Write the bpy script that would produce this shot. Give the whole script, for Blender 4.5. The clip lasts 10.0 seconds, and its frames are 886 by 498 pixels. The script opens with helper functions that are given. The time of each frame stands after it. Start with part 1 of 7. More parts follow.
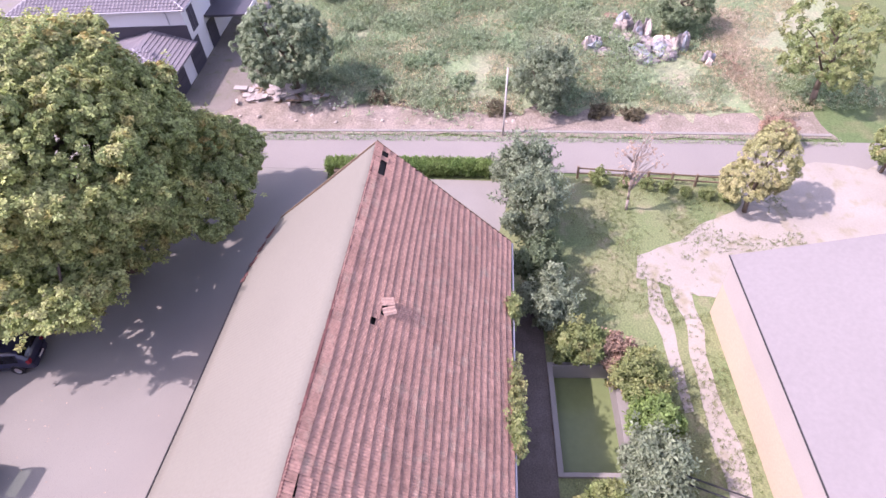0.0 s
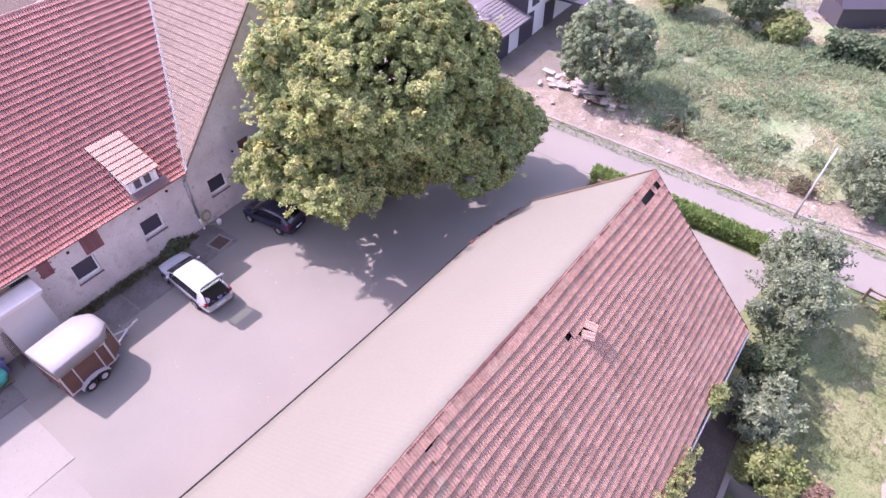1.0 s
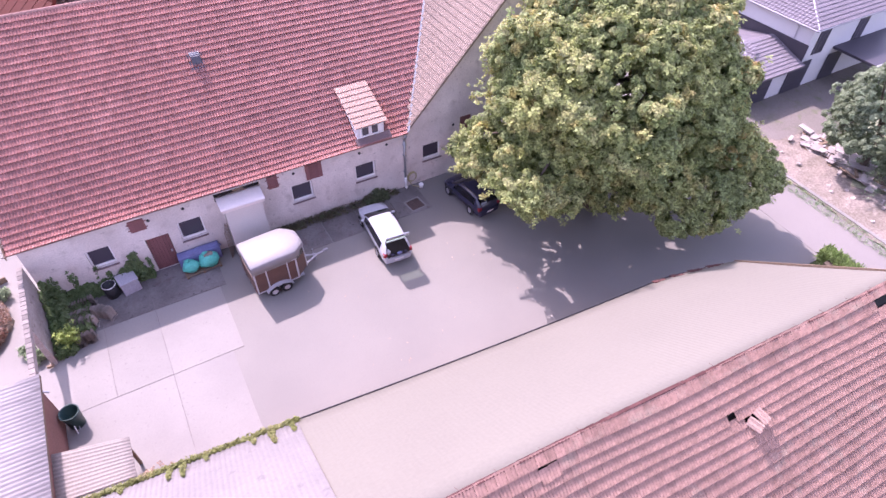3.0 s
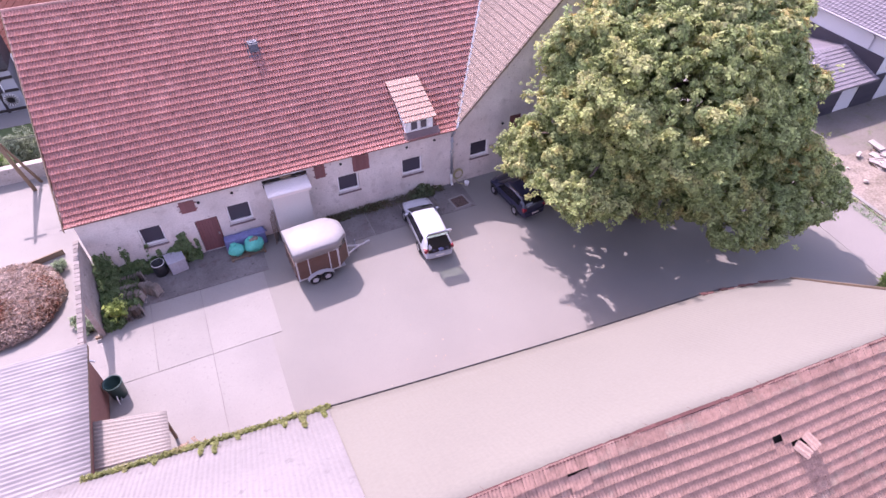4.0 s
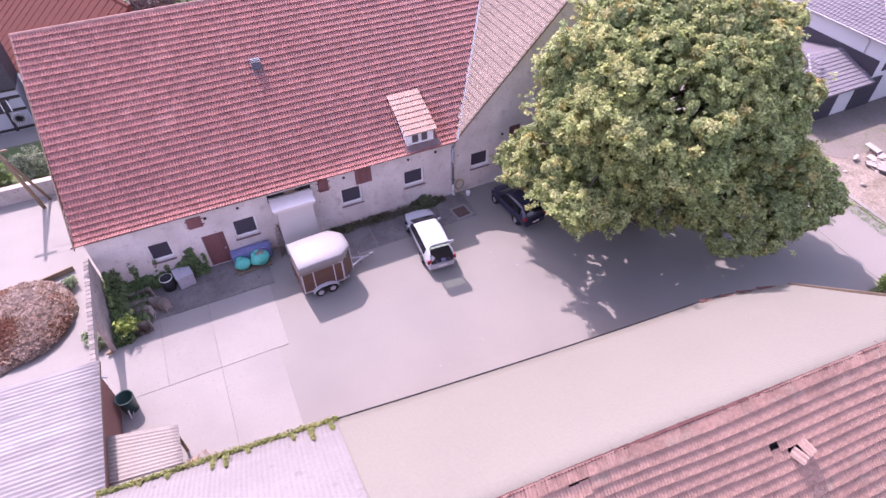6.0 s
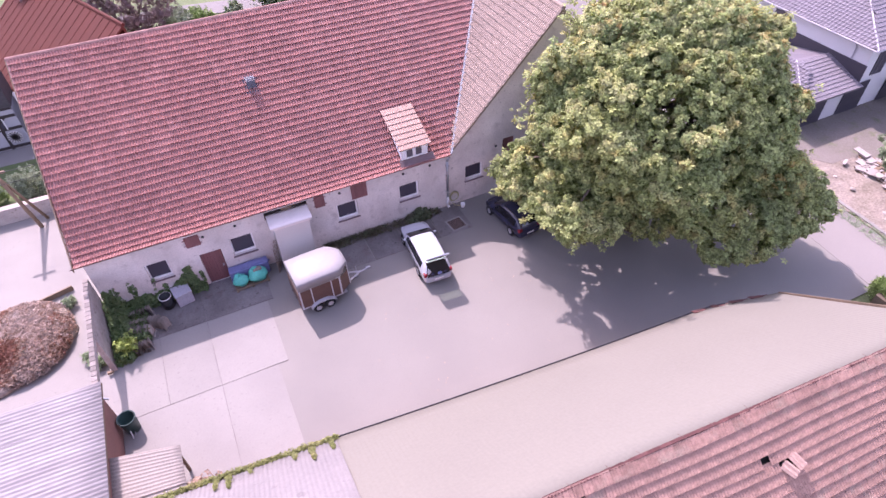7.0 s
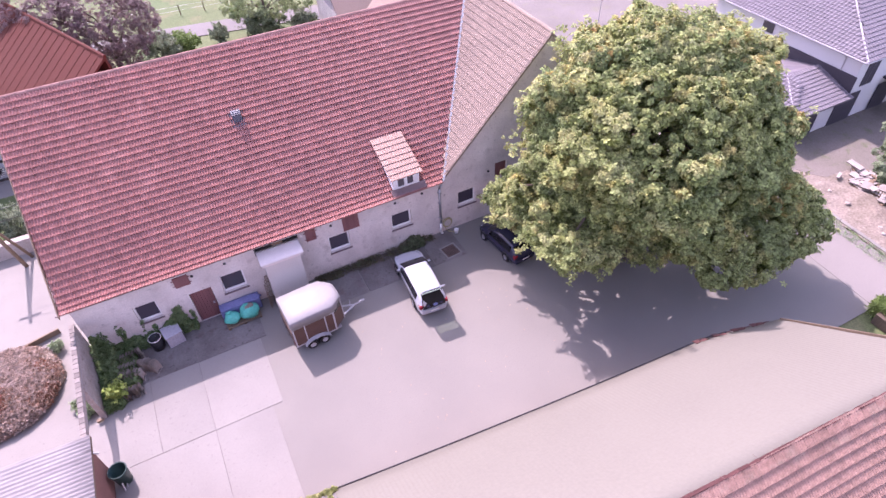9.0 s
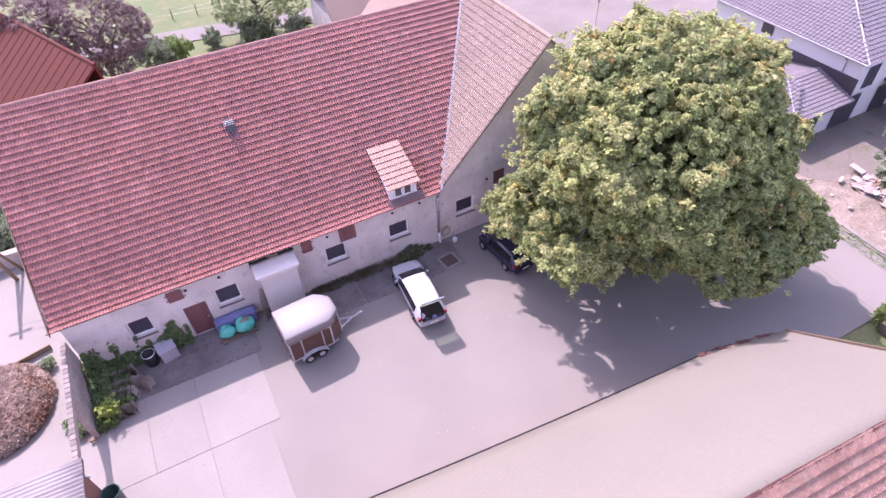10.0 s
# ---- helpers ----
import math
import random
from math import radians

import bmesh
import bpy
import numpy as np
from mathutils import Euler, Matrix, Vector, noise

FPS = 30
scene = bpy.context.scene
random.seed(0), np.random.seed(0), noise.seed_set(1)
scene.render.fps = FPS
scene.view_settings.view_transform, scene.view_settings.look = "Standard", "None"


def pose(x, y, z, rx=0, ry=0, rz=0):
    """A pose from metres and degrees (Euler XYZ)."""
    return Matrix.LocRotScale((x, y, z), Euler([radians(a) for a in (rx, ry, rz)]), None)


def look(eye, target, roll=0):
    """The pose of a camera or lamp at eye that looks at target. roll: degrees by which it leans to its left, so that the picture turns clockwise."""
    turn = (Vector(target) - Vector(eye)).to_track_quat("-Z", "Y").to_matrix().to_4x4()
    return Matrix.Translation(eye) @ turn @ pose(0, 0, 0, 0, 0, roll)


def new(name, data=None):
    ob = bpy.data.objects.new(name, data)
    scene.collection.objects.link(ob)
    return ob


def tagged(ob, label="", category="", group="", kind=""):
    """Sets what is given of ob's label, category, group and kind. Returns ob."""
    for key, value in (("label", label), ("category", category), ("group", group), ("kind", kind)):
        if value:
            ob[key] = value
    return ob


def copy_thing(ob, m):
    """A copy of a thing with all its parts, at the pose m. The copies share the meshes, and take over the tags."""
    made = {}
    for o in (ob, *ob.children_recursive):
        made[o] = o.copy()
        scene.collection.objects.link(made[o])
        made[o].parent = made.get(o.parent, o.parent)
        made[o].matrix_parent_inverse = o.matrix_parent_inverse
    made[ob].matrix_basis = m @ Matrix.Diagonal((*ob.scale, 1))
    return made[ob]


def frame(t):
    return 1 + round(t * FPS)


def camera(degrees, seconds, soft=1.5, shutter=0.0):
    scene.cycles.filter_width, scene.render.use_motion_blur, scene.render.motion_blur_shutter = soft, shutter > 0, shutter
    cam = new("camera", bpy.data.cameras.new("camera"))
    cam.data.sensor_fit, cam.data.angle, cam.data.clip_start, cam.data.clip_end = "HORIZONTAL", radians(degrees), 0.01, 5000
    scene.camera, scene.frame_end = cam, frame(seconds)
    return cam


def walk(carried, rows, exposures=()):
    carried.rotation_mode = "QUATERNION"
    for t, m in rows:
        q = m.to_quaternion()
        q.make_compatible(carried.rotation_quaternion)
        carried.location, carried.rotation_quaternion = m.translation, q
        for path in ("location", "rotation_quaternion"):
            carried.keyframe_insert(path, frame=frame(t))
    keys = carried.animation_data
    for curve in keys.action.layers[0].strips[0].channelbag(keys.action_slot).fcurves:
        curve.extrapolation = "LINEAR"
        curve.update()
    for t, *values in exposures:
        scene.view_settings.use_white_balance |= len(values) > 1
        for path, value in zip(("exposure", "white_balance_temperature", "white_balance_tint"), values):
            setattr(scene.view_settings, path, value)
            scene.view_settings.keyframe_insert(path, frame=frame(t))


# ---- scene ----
cam = camera(73.7, 10.0)
PATH = [
    (0, (-13.198, -27.810, 25.276), (-11.546, -27.665, 23.539), -4.20),
    (0.5, (-13.097, -27.598, 25.118), (-11.514, -27.042, 23.402), -2.40),
    (1, (-13.082, -27.560, 25.142), (-11.712, -26.584, 23.431), -0.20),
    (1.5, (-13.012, -27.536, 25.054), (-11.888, -26.282, 23.342), 1.10),
    (2, (-12.989, -27.488, 24.985), (-11.963, -26.153, 23.275), 1.10),
    (2.5, (-13.026, -27.487, 24.943), (-12.031, -26.124, 23.237), 0.70),
    (3, (-13.069, -27.482, 24.941), (-12.222, -26.026, 23.232), 1.00),
    (3.2, (-13.063, -27.497, 24.925), (-12.278, -26.004, 23.218), 1.10),
    (4.5, (-12.947, -27.511, 24.440), (-12.265, -25.967, 22.735), 0.00),
    (5, (-12.943, -27.522, 24.467), (-12.271, -25.972, 22.763), -0.30),
    (5.5, (-12.960, -27.608, 24.805), (-12.283, -26.053, 23.106), -0.70),
    (7, (-12.792, -27.378, 26.063), (-12.095, -25.830, 24.367), -1.80),
    (7.5, (-12.600, -27.114, 26.312), (-11.894, -25.564, 24.622), -2.20),
    (8, (-12.428, -26.790, 26.526), (-11.713, -25.240, 24.839), -2.50),
    (8.5, (-12.296, -26.446, 26.684), (-11.574, -24.899, 24.997), -2.70),
    (9, (-12.193, -25.984, 26.756), (-11.465, -24.440, 25.069), -2.80),
    (9.5, (-12.047, -25.531, 26.771), (-11.312, -23.990, 25.084), -2.90),
    (10, (-11.869, -25.133, 26.819), (-11.131, -23.598, 25.128), -3.00),
]
EXPOSE = [(0, 1.57, 6400, 41.5), (1, 1.74, 6320, 45), (2.2, 1.79, 6230, 48.3), (3.2, 1.76, 6260, 48.3), (4.5, 1.66, 6310, 47), (10, 1.69, 6350, 47.5)]
walk(cam, [(t, look(e, g, r)) for t, e, g, r in PATH], EXPOSE)

# ---- light ----
SUN_TO = Vector((-0.11, 0.84, 1.0)).normalized()
world = bpy.data.worlds.new("sky")
scene.world = world
world.use_nodes = True
wn = world.node_tree
sky = wn.nodes.new("ShaderNodeTexSky")
sky.sky_type = "NISHITA"
sky.sun_disc = False
sky.sun_elevation = math.asin(SUN_TO.z)
sky.sun_rotation = math.atan2(SUN_TO.x, SUN_TO.y)
wn.nodes["Background"].inputs[1].default_value = 0.165
sky.dust_density = 1.5
haze = wn.nodes.new("ShaderNodeHueSaturation")
haze.inputs["Saturation"].default_value = 0.72
wn.links.new(sky.outputs[0], haze.inputs["Color"])
wn.links.new(haze.outputs[0], wn.nodes["Background"].inputs[0])
sun_data = bpy.data.lights.new("sun", "SUN")
sun_data.energy, sun_data.angle, sun_data.color = 2.5, radians(0.55), (1.0, 0.95, 0.88)
sun = new("sun", sun_data)
sun.matrix_world = look(SUN_TO * 80, (0, 0, 0))

# ---- materials ----


def mat(name, col, col2=None, rough=0.85, big=0.6, fine=14.0, amount=0.5, grain=0.18, bump=0.25, metal=0.0, rand=0.0, island=0.0, col3=None, stretch=(1, 1, 1), spots=0.0, spec=0.3):
    """A surface with two scales of noise, fine relief and optional variation from piece to piece."""
    m = bpy.data.materials.new(name)
    m.use_nodes = True
    t = m.node_tree
    n, l = t.nodes, t.links
    b = n["Principled BSDF"]
    b.inputs["Roughness"].default_value, b.inputs["Metallic"].default_value = rough, metal
    b.inputs["Specular IOR Level"].default_value = spec
    tc = n.new("ShaderNodeTexCoord")
    mp = n.new("ShaderNodeMapping")
    mp.inputs["Scale"].default_value = stretch
    l.new(tc.outputs["Object"], mp.inputs[0])

    def noise_node(scale, detail):
        k = n.new("ShaderNodeTexNoise")
        k.inputs["Scale"].default_value, k.inputs["Detail"].default_value = scale, detail
        l.new(mp.outputs[0], k.inputs["Vector"])
        return k

    def ramp(src, lo, hi):
        r = n.new("ShaderNodeMapRange")
        r.inputs[1].default_value, r.inputs[2].default_value = lo, hi
        l.new(src, r.inputs[0])
        return r.outputs[0]

    def mix(fac, a, c, kind="MIX"):
        x = n.new("ShaderNodeMix")
        x.data_type, x.blend_type = "RGBA", kind
        for sock, v in ((x.inputs[0], fac), (x.inputs[6], a), (x.inputs[7], c)):
            if hasattr(v, "is_linked"):
                l.new(v, sock)
            else:
                sock.default_value = v if isinstance(v, (int, float)) else (*v, 1)
        return x.outputs[2]

    col2 = col2 or tuple(c * 0.72 for c in col)
    n1, n2 = noise_node(big, 5), noise_node(fine, 4)
    f = n.new("ShaderNodeMath")
    f.operation = "MULTIPLY"
    l.new(ramp(n1.outputs[0], 0.35, 0.68), f.inputs[0])
    f.inputs[1].default_value = amount
    c = mix(f.outputs[0], col, col2)
    if col3:
        n3 = noise_node(big * 2.7, 6)
        c = mix(ramp(n3.outputs[0], 0.55, 0.75), c, col3)
    if spots:
        n4 = noise_node(fine * 0.35, 6)
        c = mix(ramp(n4.outputs[0], 0.62, 0.72), c, tuple(q * (1 - spots) for q in col2))
    g = n.new("ShaderNodeMapRange")
    g.inputs[1].default_value, g.inputs[2].default_value = 0.25, 0.75
    g.inputs[3].default_value, g.inputs[4].default_value = 1 - grain, 1 + grain
    l.new(n2.outputs[0], g.inputs[0])
    c = mix(1.0, c, g.outputs[0], "MULTIPLY")
    for amt, node, sock in ((rand, "ShaderNodeObjectInfo", "Random"), (island, "ShaderNodeNewGeometry", "Random Per Island")):
        if amt:
            o = n.new(node)
            r = n.new("ShaderNodeMapRange")
            r.inputs[3].default_value, r.inputs[4].default_value = 1 - amt, 1 + amt
            l.new(o.outputs[sock], r.inputs[0])
            c = mix(1.0, c, r.outputs[0], "MULTIPLY")
    l.new(c, b.inputs["Base Color"])
    if bump:
        bp = n.new("ShaderNodeBump")
        bp.inputs["Strength"].default_value, bp.inputs["Distance"].default_value = bump, 0.03
        l.new(n2.outputs[0], bp.inputs["Height"])
        l.new(bp.outputs[0], b.inputs["Normal"])
    return m


def leaf_mat(name, col, col2, col3, big=0.35, island=0.35):
    m = mat(name, col, col2, rough=0.55, big=big, fine=3.0, amount=1.0, grain=0.25, bump=0.0, island=island, col3=col3)
    b = m.node_tree.nodes["Principled BSDF"]
    b.inputs["Transmission Weight"].default_value = 0.0
    t = m.node_tree
    tr = t.nodes.new("ShaderNodeBsdfTranslucent")
    src = b.inputs["Base Color"].links[0].from_socket
    t.links.new(src, tr.inputs[0])
    ms = t.nodes.new("ShaderNodeMixShader")
    ms.inputs[0].default_value = 0.42
    t.links.new(b.outputs[0], ms.inputs[1])
    t.links.new(tr.outputs[0], ms.inputs[2])
    t.links.new(ms.outputs[0], t.nodes["Material Output"].inputs[0])
    return m


def glass_mat(name, col, rough=0.04):
    m = bpy.data.materials.new(name)
    m.use_nodes = True
    b = m.node_tree.nodes["Principled BSDF"]
    b.inputs["Base Color"].default_value = (*col, 1)
    b.inputs["Roughness"].default_value = rough
    b.inputs["IOR"].default_value = 1.5
    b.inputs["Specular IOR Level"].default_value = 0.6
    return m


M = {}
M["asphalt"] = mat("asphalt", (0.207, 0.197, 0.178), (0.181, 0.172, 0.158), big=0.22, fine=30, amount=0.9, grain=0.12, bump=0.15, spots=0.08)
M["concrete"] = mat("concrete", (0.236, 0.226, 0.210), (0.204, 0.193, 0.181), big=0.3, fine=18, amount=0.8, grain=0.05, bump=0.12, rand=0.06, spots=0.05)
M["road"] = mat("road", (0.222, 0.205, 0.19), (0.197, 0.182, 0.172), big=0.15, fine=26, amount=0.9, grain=0.1, bump=0.1)
M["lane"] = mat("worn_lane", (0.17, 0.16, 0.155), (0.15, 0.14, 0.135), big=0.3, fine=14, amount=0.9, grain=0.12, bump=0.1)
M["dust"] = mat("dusty_ground", (0.30, 0.275, 0.245), (0.26, 0.237, 0.205), big=0.35, fine=9, amount=0.9, grain=0.08, bump=0.12, col3=(0.22, 0.20, 0.12))
M["soil"] = mat("bare_soil", (0.245, 0.205, 0.175), (0.17, 0.145, 0.115), big=0.5, fine=7, amount=1, grain=0.35, bump=0.8, col3=(0.29, 0.25, 0.215))
M["grass"] = mat("grass", (0.085, 0.13, 0.05), (0.12, 0.145, 0.062), big=0.14, fine=9, amount=1, grain=0.3, bump=0.5, col3=(0.155, 0.15, 0.08))
M["lawn"] = mat("lawn", (0.125, 0.17, 0.072), (0.18, 0.195, 0.10), big=0.3, fine=10, amount=1, grain=0.35, bump=0.5, col3=(0.25, 0.225, 0.145))
M["weed"] = mat("weed_field", (0.19, 0.25, 0.135), (0.25, 0.25, 0.17), big=0.2, fine=5, amount=1, grain=0.35, bump=0.8, col3=(0.29, 0.255, 0.185))
M["render"] = mat("lime_render", (0.69, 0.63, 0.59), (0.53, 0.475, 0.445), big=0.6, fine=12, amount=0.85, grain=0.13, bump=0.25, spots=0.3, col3=(0.47, 0.41, 0.38))
M["tile"] = mat("clay_tile", (0.30, 0.132, 0.117), (0.262, 0.114, 0.102), rough=0.42, spec=0.6, big=0.3, fine=9, amount=0.9, grain=0.10, bump=0.15, rand=0.13, col3=(0.33, 0.16, 0.142))
M["tile_j"] = mat("clay_tile_far", (0.30, 0.132, 0.117), (0.262, 0.114, 0.102), rough=0.42, spec=0.6, big=0.3, fine=9, amount=0.9, grain=0.10, bump=0.15, island=0.13, col3=(0.33, 0.16, 0.142))
M["old"] = mat("old_pantile", (0.345, 0.204, 0.16), (0.275, 0.16, 0.125), rough=0.9, big=0.7, fine=7, amount=0.9, grain=0.25, bump=0.3, rand=0.10, col3=(0.32, 0.235, 0.18))
M["old_j"] = mat("old_pantile_far", (0.345, 0.204, 0.16), (0.275, 0.16, 0.125), rough=0.9, big=0.7, fine=7, amount=0.9, grain=0.25, bump=0.3, island=0.10, col3=(0.32, 0.235, 0.18))
M["pale"] = mat("pale_tile", (0.265, 0.205, 0.168), (0.235, 0.18, 0.15), rough=0.8, big=0.5, fine=9, amount=0.8, grain=0.1, bump=0.2, rand=0.07, island=0.07)
M["cement"] = mat("fibre_cement", (0.163, 0.156, 0.130), (0.153, 0.146, 0.122), rough=0.9, big=0.25, fine=8, amount=0.8, grain=0.05, bump=0.08)
M["cement2"] = mat("weathered_fibre_cement", (0.19, 0.178, 0.176), (0.16, 0.15, 0.148), rough=0.9, big=0.3, fine=6, amount=0.9, grain=0.08, bump=0.1, spots=0.15)
M["whiteroof"] = mat("pale_roof_sheet", (0.205, 0.190, 0.188), (0.182, 0.169, 0.167), rough=0.8, big=0.12, fine=5, amount=0.9, grain=0.06, bump=0.08)
M["cream"] = mat("cream_wall", (0.40, 0.325, 0.245), (0.37, 0.30, 0.23), big=0.3, fine=9, amount=0.7, grain=0.06, bump=0.1)
# near-black colour stands in for unlit insides and gaps
M["dark"] = mat("dark_void", (0.02, 0.018, 0.016), bump=0)
M["wood"] = mat("weathered_wood", (0.22, 0.16, 0.11), (0.15, 0.11, 0.08), fine=22, stretch=(1, 1, 0.2), bump=0.3)
M["bark"] = mat("bark", (0.13, 0.10, 0.075), (0.08, 0.06, 0.045), fine=18, stretch=(1, 1, 0.3), bump=0.8)
M["metal"] = mat("zinc", (0.42, 0.43, 0.45), (0.33, 0.34, 0.36), rough=0.45, metal=0.8, grain=0.08, bump=0.05)
M["brick"] = mat("red_brick_wall", (0.36, 0.16, 0.12), (0.28, 0.13, 0.10), fine=12, bump=0.4)
M["chestnut"] = leaf_mat("chestnut_leaf", (0.225, 0.29, 0.115), (0.355, 0.395, 0.15), (0.49, 0.415, 0.158), big=0.3, island=0.5)
M["lawnleaf"] = leaf_mat("lawn_blade", (0.17, 0.22, 0.09), (0.22, 0.24, 0.12), (0.27, 0.25, 0.15))
M["brushpale"] = leaf_mat("pale_brushwood", (0.46, 0.37, 0.32), (0.40, 0.31, 0.26), (0.50, 0.42, 0.37))
M["oldwall"] = mat("stained_wall", (0.42, 0.365, 0.335), (0.31, 0.27, 0.25), big=0.9, fine=12, amount=1, grain=0.15, bump=0.5, spots=0.3, col3=(0.45, 0.41, 0.38))
M["upperwall"] = mat("pale_upper_wall", (0.33, 0.30, 0.285), (0.29, 0.265, 0.25), grain=0.05, bump=0.08)
M["straw"] = leaf_mat("pale_straw", (0.50, 0.44, 0.33), (0.44, 0.38, 0.27), (0.52, 0.42, 0.32))
M["greybark"] = mat("grey_bark", (0.33, 0.28, 0.25), (0.24, 0.20, 0.18), bump=0.3)
# soil darkened, so that the barn's shade lies in its colour
M["pathsoil"] = mat("shade_soil", (0.13, 0.11, 0.10), (0.09, 0.078, 0.068), big=1.2, amount=1, grain=.3, bump=0.6)
M["straw_ground"] = mat("dry_meadow", (0.165, 0.185, 0.095), (0.145, 0.165, 0.085), big=0.2, fine=8, amount=1, grain=0.15, bump=0.3)
M["shedroof"] = mat("weathered_shed_sheet", (0.265, 0.25, 0.25), (0.20, 0.188, 0.19), rough=0.9, big=0.9, fine=6, amount=1, grain=0.14, bump=0.1, spots=0.3, stretch=(.25, 1.6, 1))
M["slateblue"] = mat("weathered_blue_zinc", (0.10, 0.105, 0.13), (0.07, 0.075, 0.095), rough=0.6, grain=0.1, bump=0.05)
M["creamsheet"] = mat("cream_sheet", (0.70, 0.63, 0.59), (0.62, 0.555, 0.52), rough=0.7, grain=0.05, bump=0.05)
M["ridgered"] = mat("rusty_ridge", (0.095, 0.045, 0.042), (0.075, 0.038, 0.036), rough=0.95, spec=0.1, rand=0.25)
M["ridge"] = mat("old_ridge_tile", (0.34, 0.20, 0.175), (0.28, 0.165, 0.145), rough=0.95, spec=0.1, rand=0.15)
M["oakleaf"] = leaf_mat("young_oak_leaf", (0.18, 0.24, 0.145), (0.235, 0.295, 0.18), (0.25, 0.30, 0.18), big=0.6)
M["turning"] = leaf_mat("turning_chestnut_leaf", (0.46, 0.37, 0.14), (0.38, 0.37, 0.13), (0.47, 0.29, 0.13), big=0.6)
# lighter leaf: yellowing, plus sunlight on the outer boughs as colour
M["tip"] = leaf_mat("sunlit_chestnut_leaf", (0.38, 0.42, 0.18), (0.47, 0.47, 0.21), (0.50, 0.45, 0.20), big=0.5, island=0.5)
M["redleaf"] = leaf_mat("red_brown_waste", (0.27, 0.13, 0.09), (0.22, 0.11, 0.08), (0.32, 0.18, 0.12))
M["galv"] = mat("galvanised_steel", (0.50, 0.50, 0.52), (0.42, 0.42, 0.44), rough=0.45, metal=0.2, grain=0.05, bump=0.03)
M["lead"] = mat("grey_lead", (0.20, 0.22, 0.25), (0.15, 0.16, 0.18), rough=0.6, grain=0.08, bump=0.05)
M["oak"] = leaf_mat("oak_leaf", (0.115, 0.165, 0.09), (0.15, 0.195, 0.105), (0.165, 0.205, 0.11))
M["willow"] = leaf_mat("grey_leaf", (0.20, 0.255, 0.165), (0.255, 0.30, 0.195), (0.18, 0.23, 0.14))
M["fruit"] = leaf_mat("fruit_leaf", (0.19, 0.255, 0.095), (0.27, 0.285, 0.12), (0.33, 0.26, 0.13))
M["hedge"] = leaf_mat("hedge_leaf", (0.17, 0.27, 0.085), (0.225, 0.31, 0.10), (0.19, 0.26, 0.085))
M["copper"] = leaf_mat("copper_leaf", (0.20, 0.135, 0.14), (0.155, 0.105, 0.11), (0.25, 0.185, 0.165))
M["weeds"] = leaf_mat("dusty_weed_leaf", (0.115, 0.145, 0.075), (0.15, 0.165, 0.095), (0.15, 0.125, 0.085))
M["ivy"] = leaf_mat("ivy_leaf", (0.125, 0.20, 0.08), (0.165, 0.235, 0.10), (0.12, 0.18, 0.075))
M["dry"] = leaf_mat("dry_plant", (0.40, 0.29, 0.22), (0.33, 0.22, 0.16), (0.45, 0.36, 0.28))
M["weedleaf"] = leaf_mat("weed_leaf", (0.235, 0.33, 0.19), (0.29, 0.34, 0.21), (0.25, 0.34, 0.17), big=0.2)

M["witheredleaf"] = leaf_mat("withered_weed", (0.155, 0.135, 0.085), (0.125, 0.12, 0.07), (0.19, 0.155, 0.11))
# paler tile: the stronger sun on dormer and loose tiles is in its colour
M["tile_d"] = mat("sunlit_tile", (0.365, 0.245, 0.20), (0.335, 0.225, 0.185), rough=0.8, rand=0.06)
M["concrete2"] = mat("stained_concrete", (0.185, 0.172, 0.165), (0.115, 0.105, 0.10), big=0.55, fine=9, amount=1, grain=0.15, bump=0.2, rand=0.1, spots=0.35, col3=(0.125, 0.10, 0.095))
M["rust"] = mat("rusty_iron", (0.15, 0.10, 0.085), (0.10, 0.07, 0.06), rough=0.8, bump=0.2)
M["willowpale"] = leaf_mat("pale_willow_leaf", (0.24, 0.32, 0.15), (0.29, 0.35, 0.17), (0.33, 0.36, 0.20))
M["pear"] = leaf_mat("yellowing_pear_leaf", (0.33, 0.34, 0.16), (0.40, 0.38, 0.19), (0.46, 0.40, 0.20))
M["bright"] = leaf_mat("elder_leaf", (0.34, 0.44, 0.12), (0.28, 0.38, 0.10), (0.40, 0.47, 0.15))
M["hose"] = mat("hose_rubber", (0.42, 0.38, 0.20), (0.36, 0.32, 0.18), rough=0.5, bump=0)
M["oxwall"] = mat("red_brown_boards", (0.25, 0.125, 0.10), (0.19, 0.10, 0.085), fine=18, bump=0.3)
M["cement3"] = mat("dull_sheet", (0.26, 0.235, 0.21), (0.21, 0.19, 0.17), rough=0.9, bump=0.1)
M["creeper"] = leaf_mat("creeper_leaf", (0.25, 0.26, 0.09), (0.18, 0.21, 0.07), (0.31, 0.28, 0.12))
M["polewood"] = mat("bleached_timber", (0.46, 0.43, 0.42), (0.38, 0.35, 0.34), stretch=(1, 1, 0.2), bump=0.2)
M["strawgrass"] = leaf_mat("straw_grass", (0.44, 0.385, 0.25), (0.40, 0.365, 0.225), (0.47, 0.40, 0.28))
M["bluepale"] = mat("pale_blue_sheeting", (0.25, 0.27, 0.30), (0.20, 0.22, 0.25), rough=0.5, bump=0.3)
M["boardpale"] = mat("bleached_board", (0.35, 0.315, 0.30), (0.25, 0.22, 0.205), stretch=(0.3, 3, 3), bump=0.2, rand=0.15)
M["stonepale"] = mat("pale_stone", (0.44, 0.38, 0.34), (0.36, 0.30, 0.27), bump=0.4, rand=0.2)
M["zincpale"] = mat("pale_zinc", (0.40, 0.39, 0.42), (0.34, 0.33, 0.36), rough=0.5, bump=0.03)
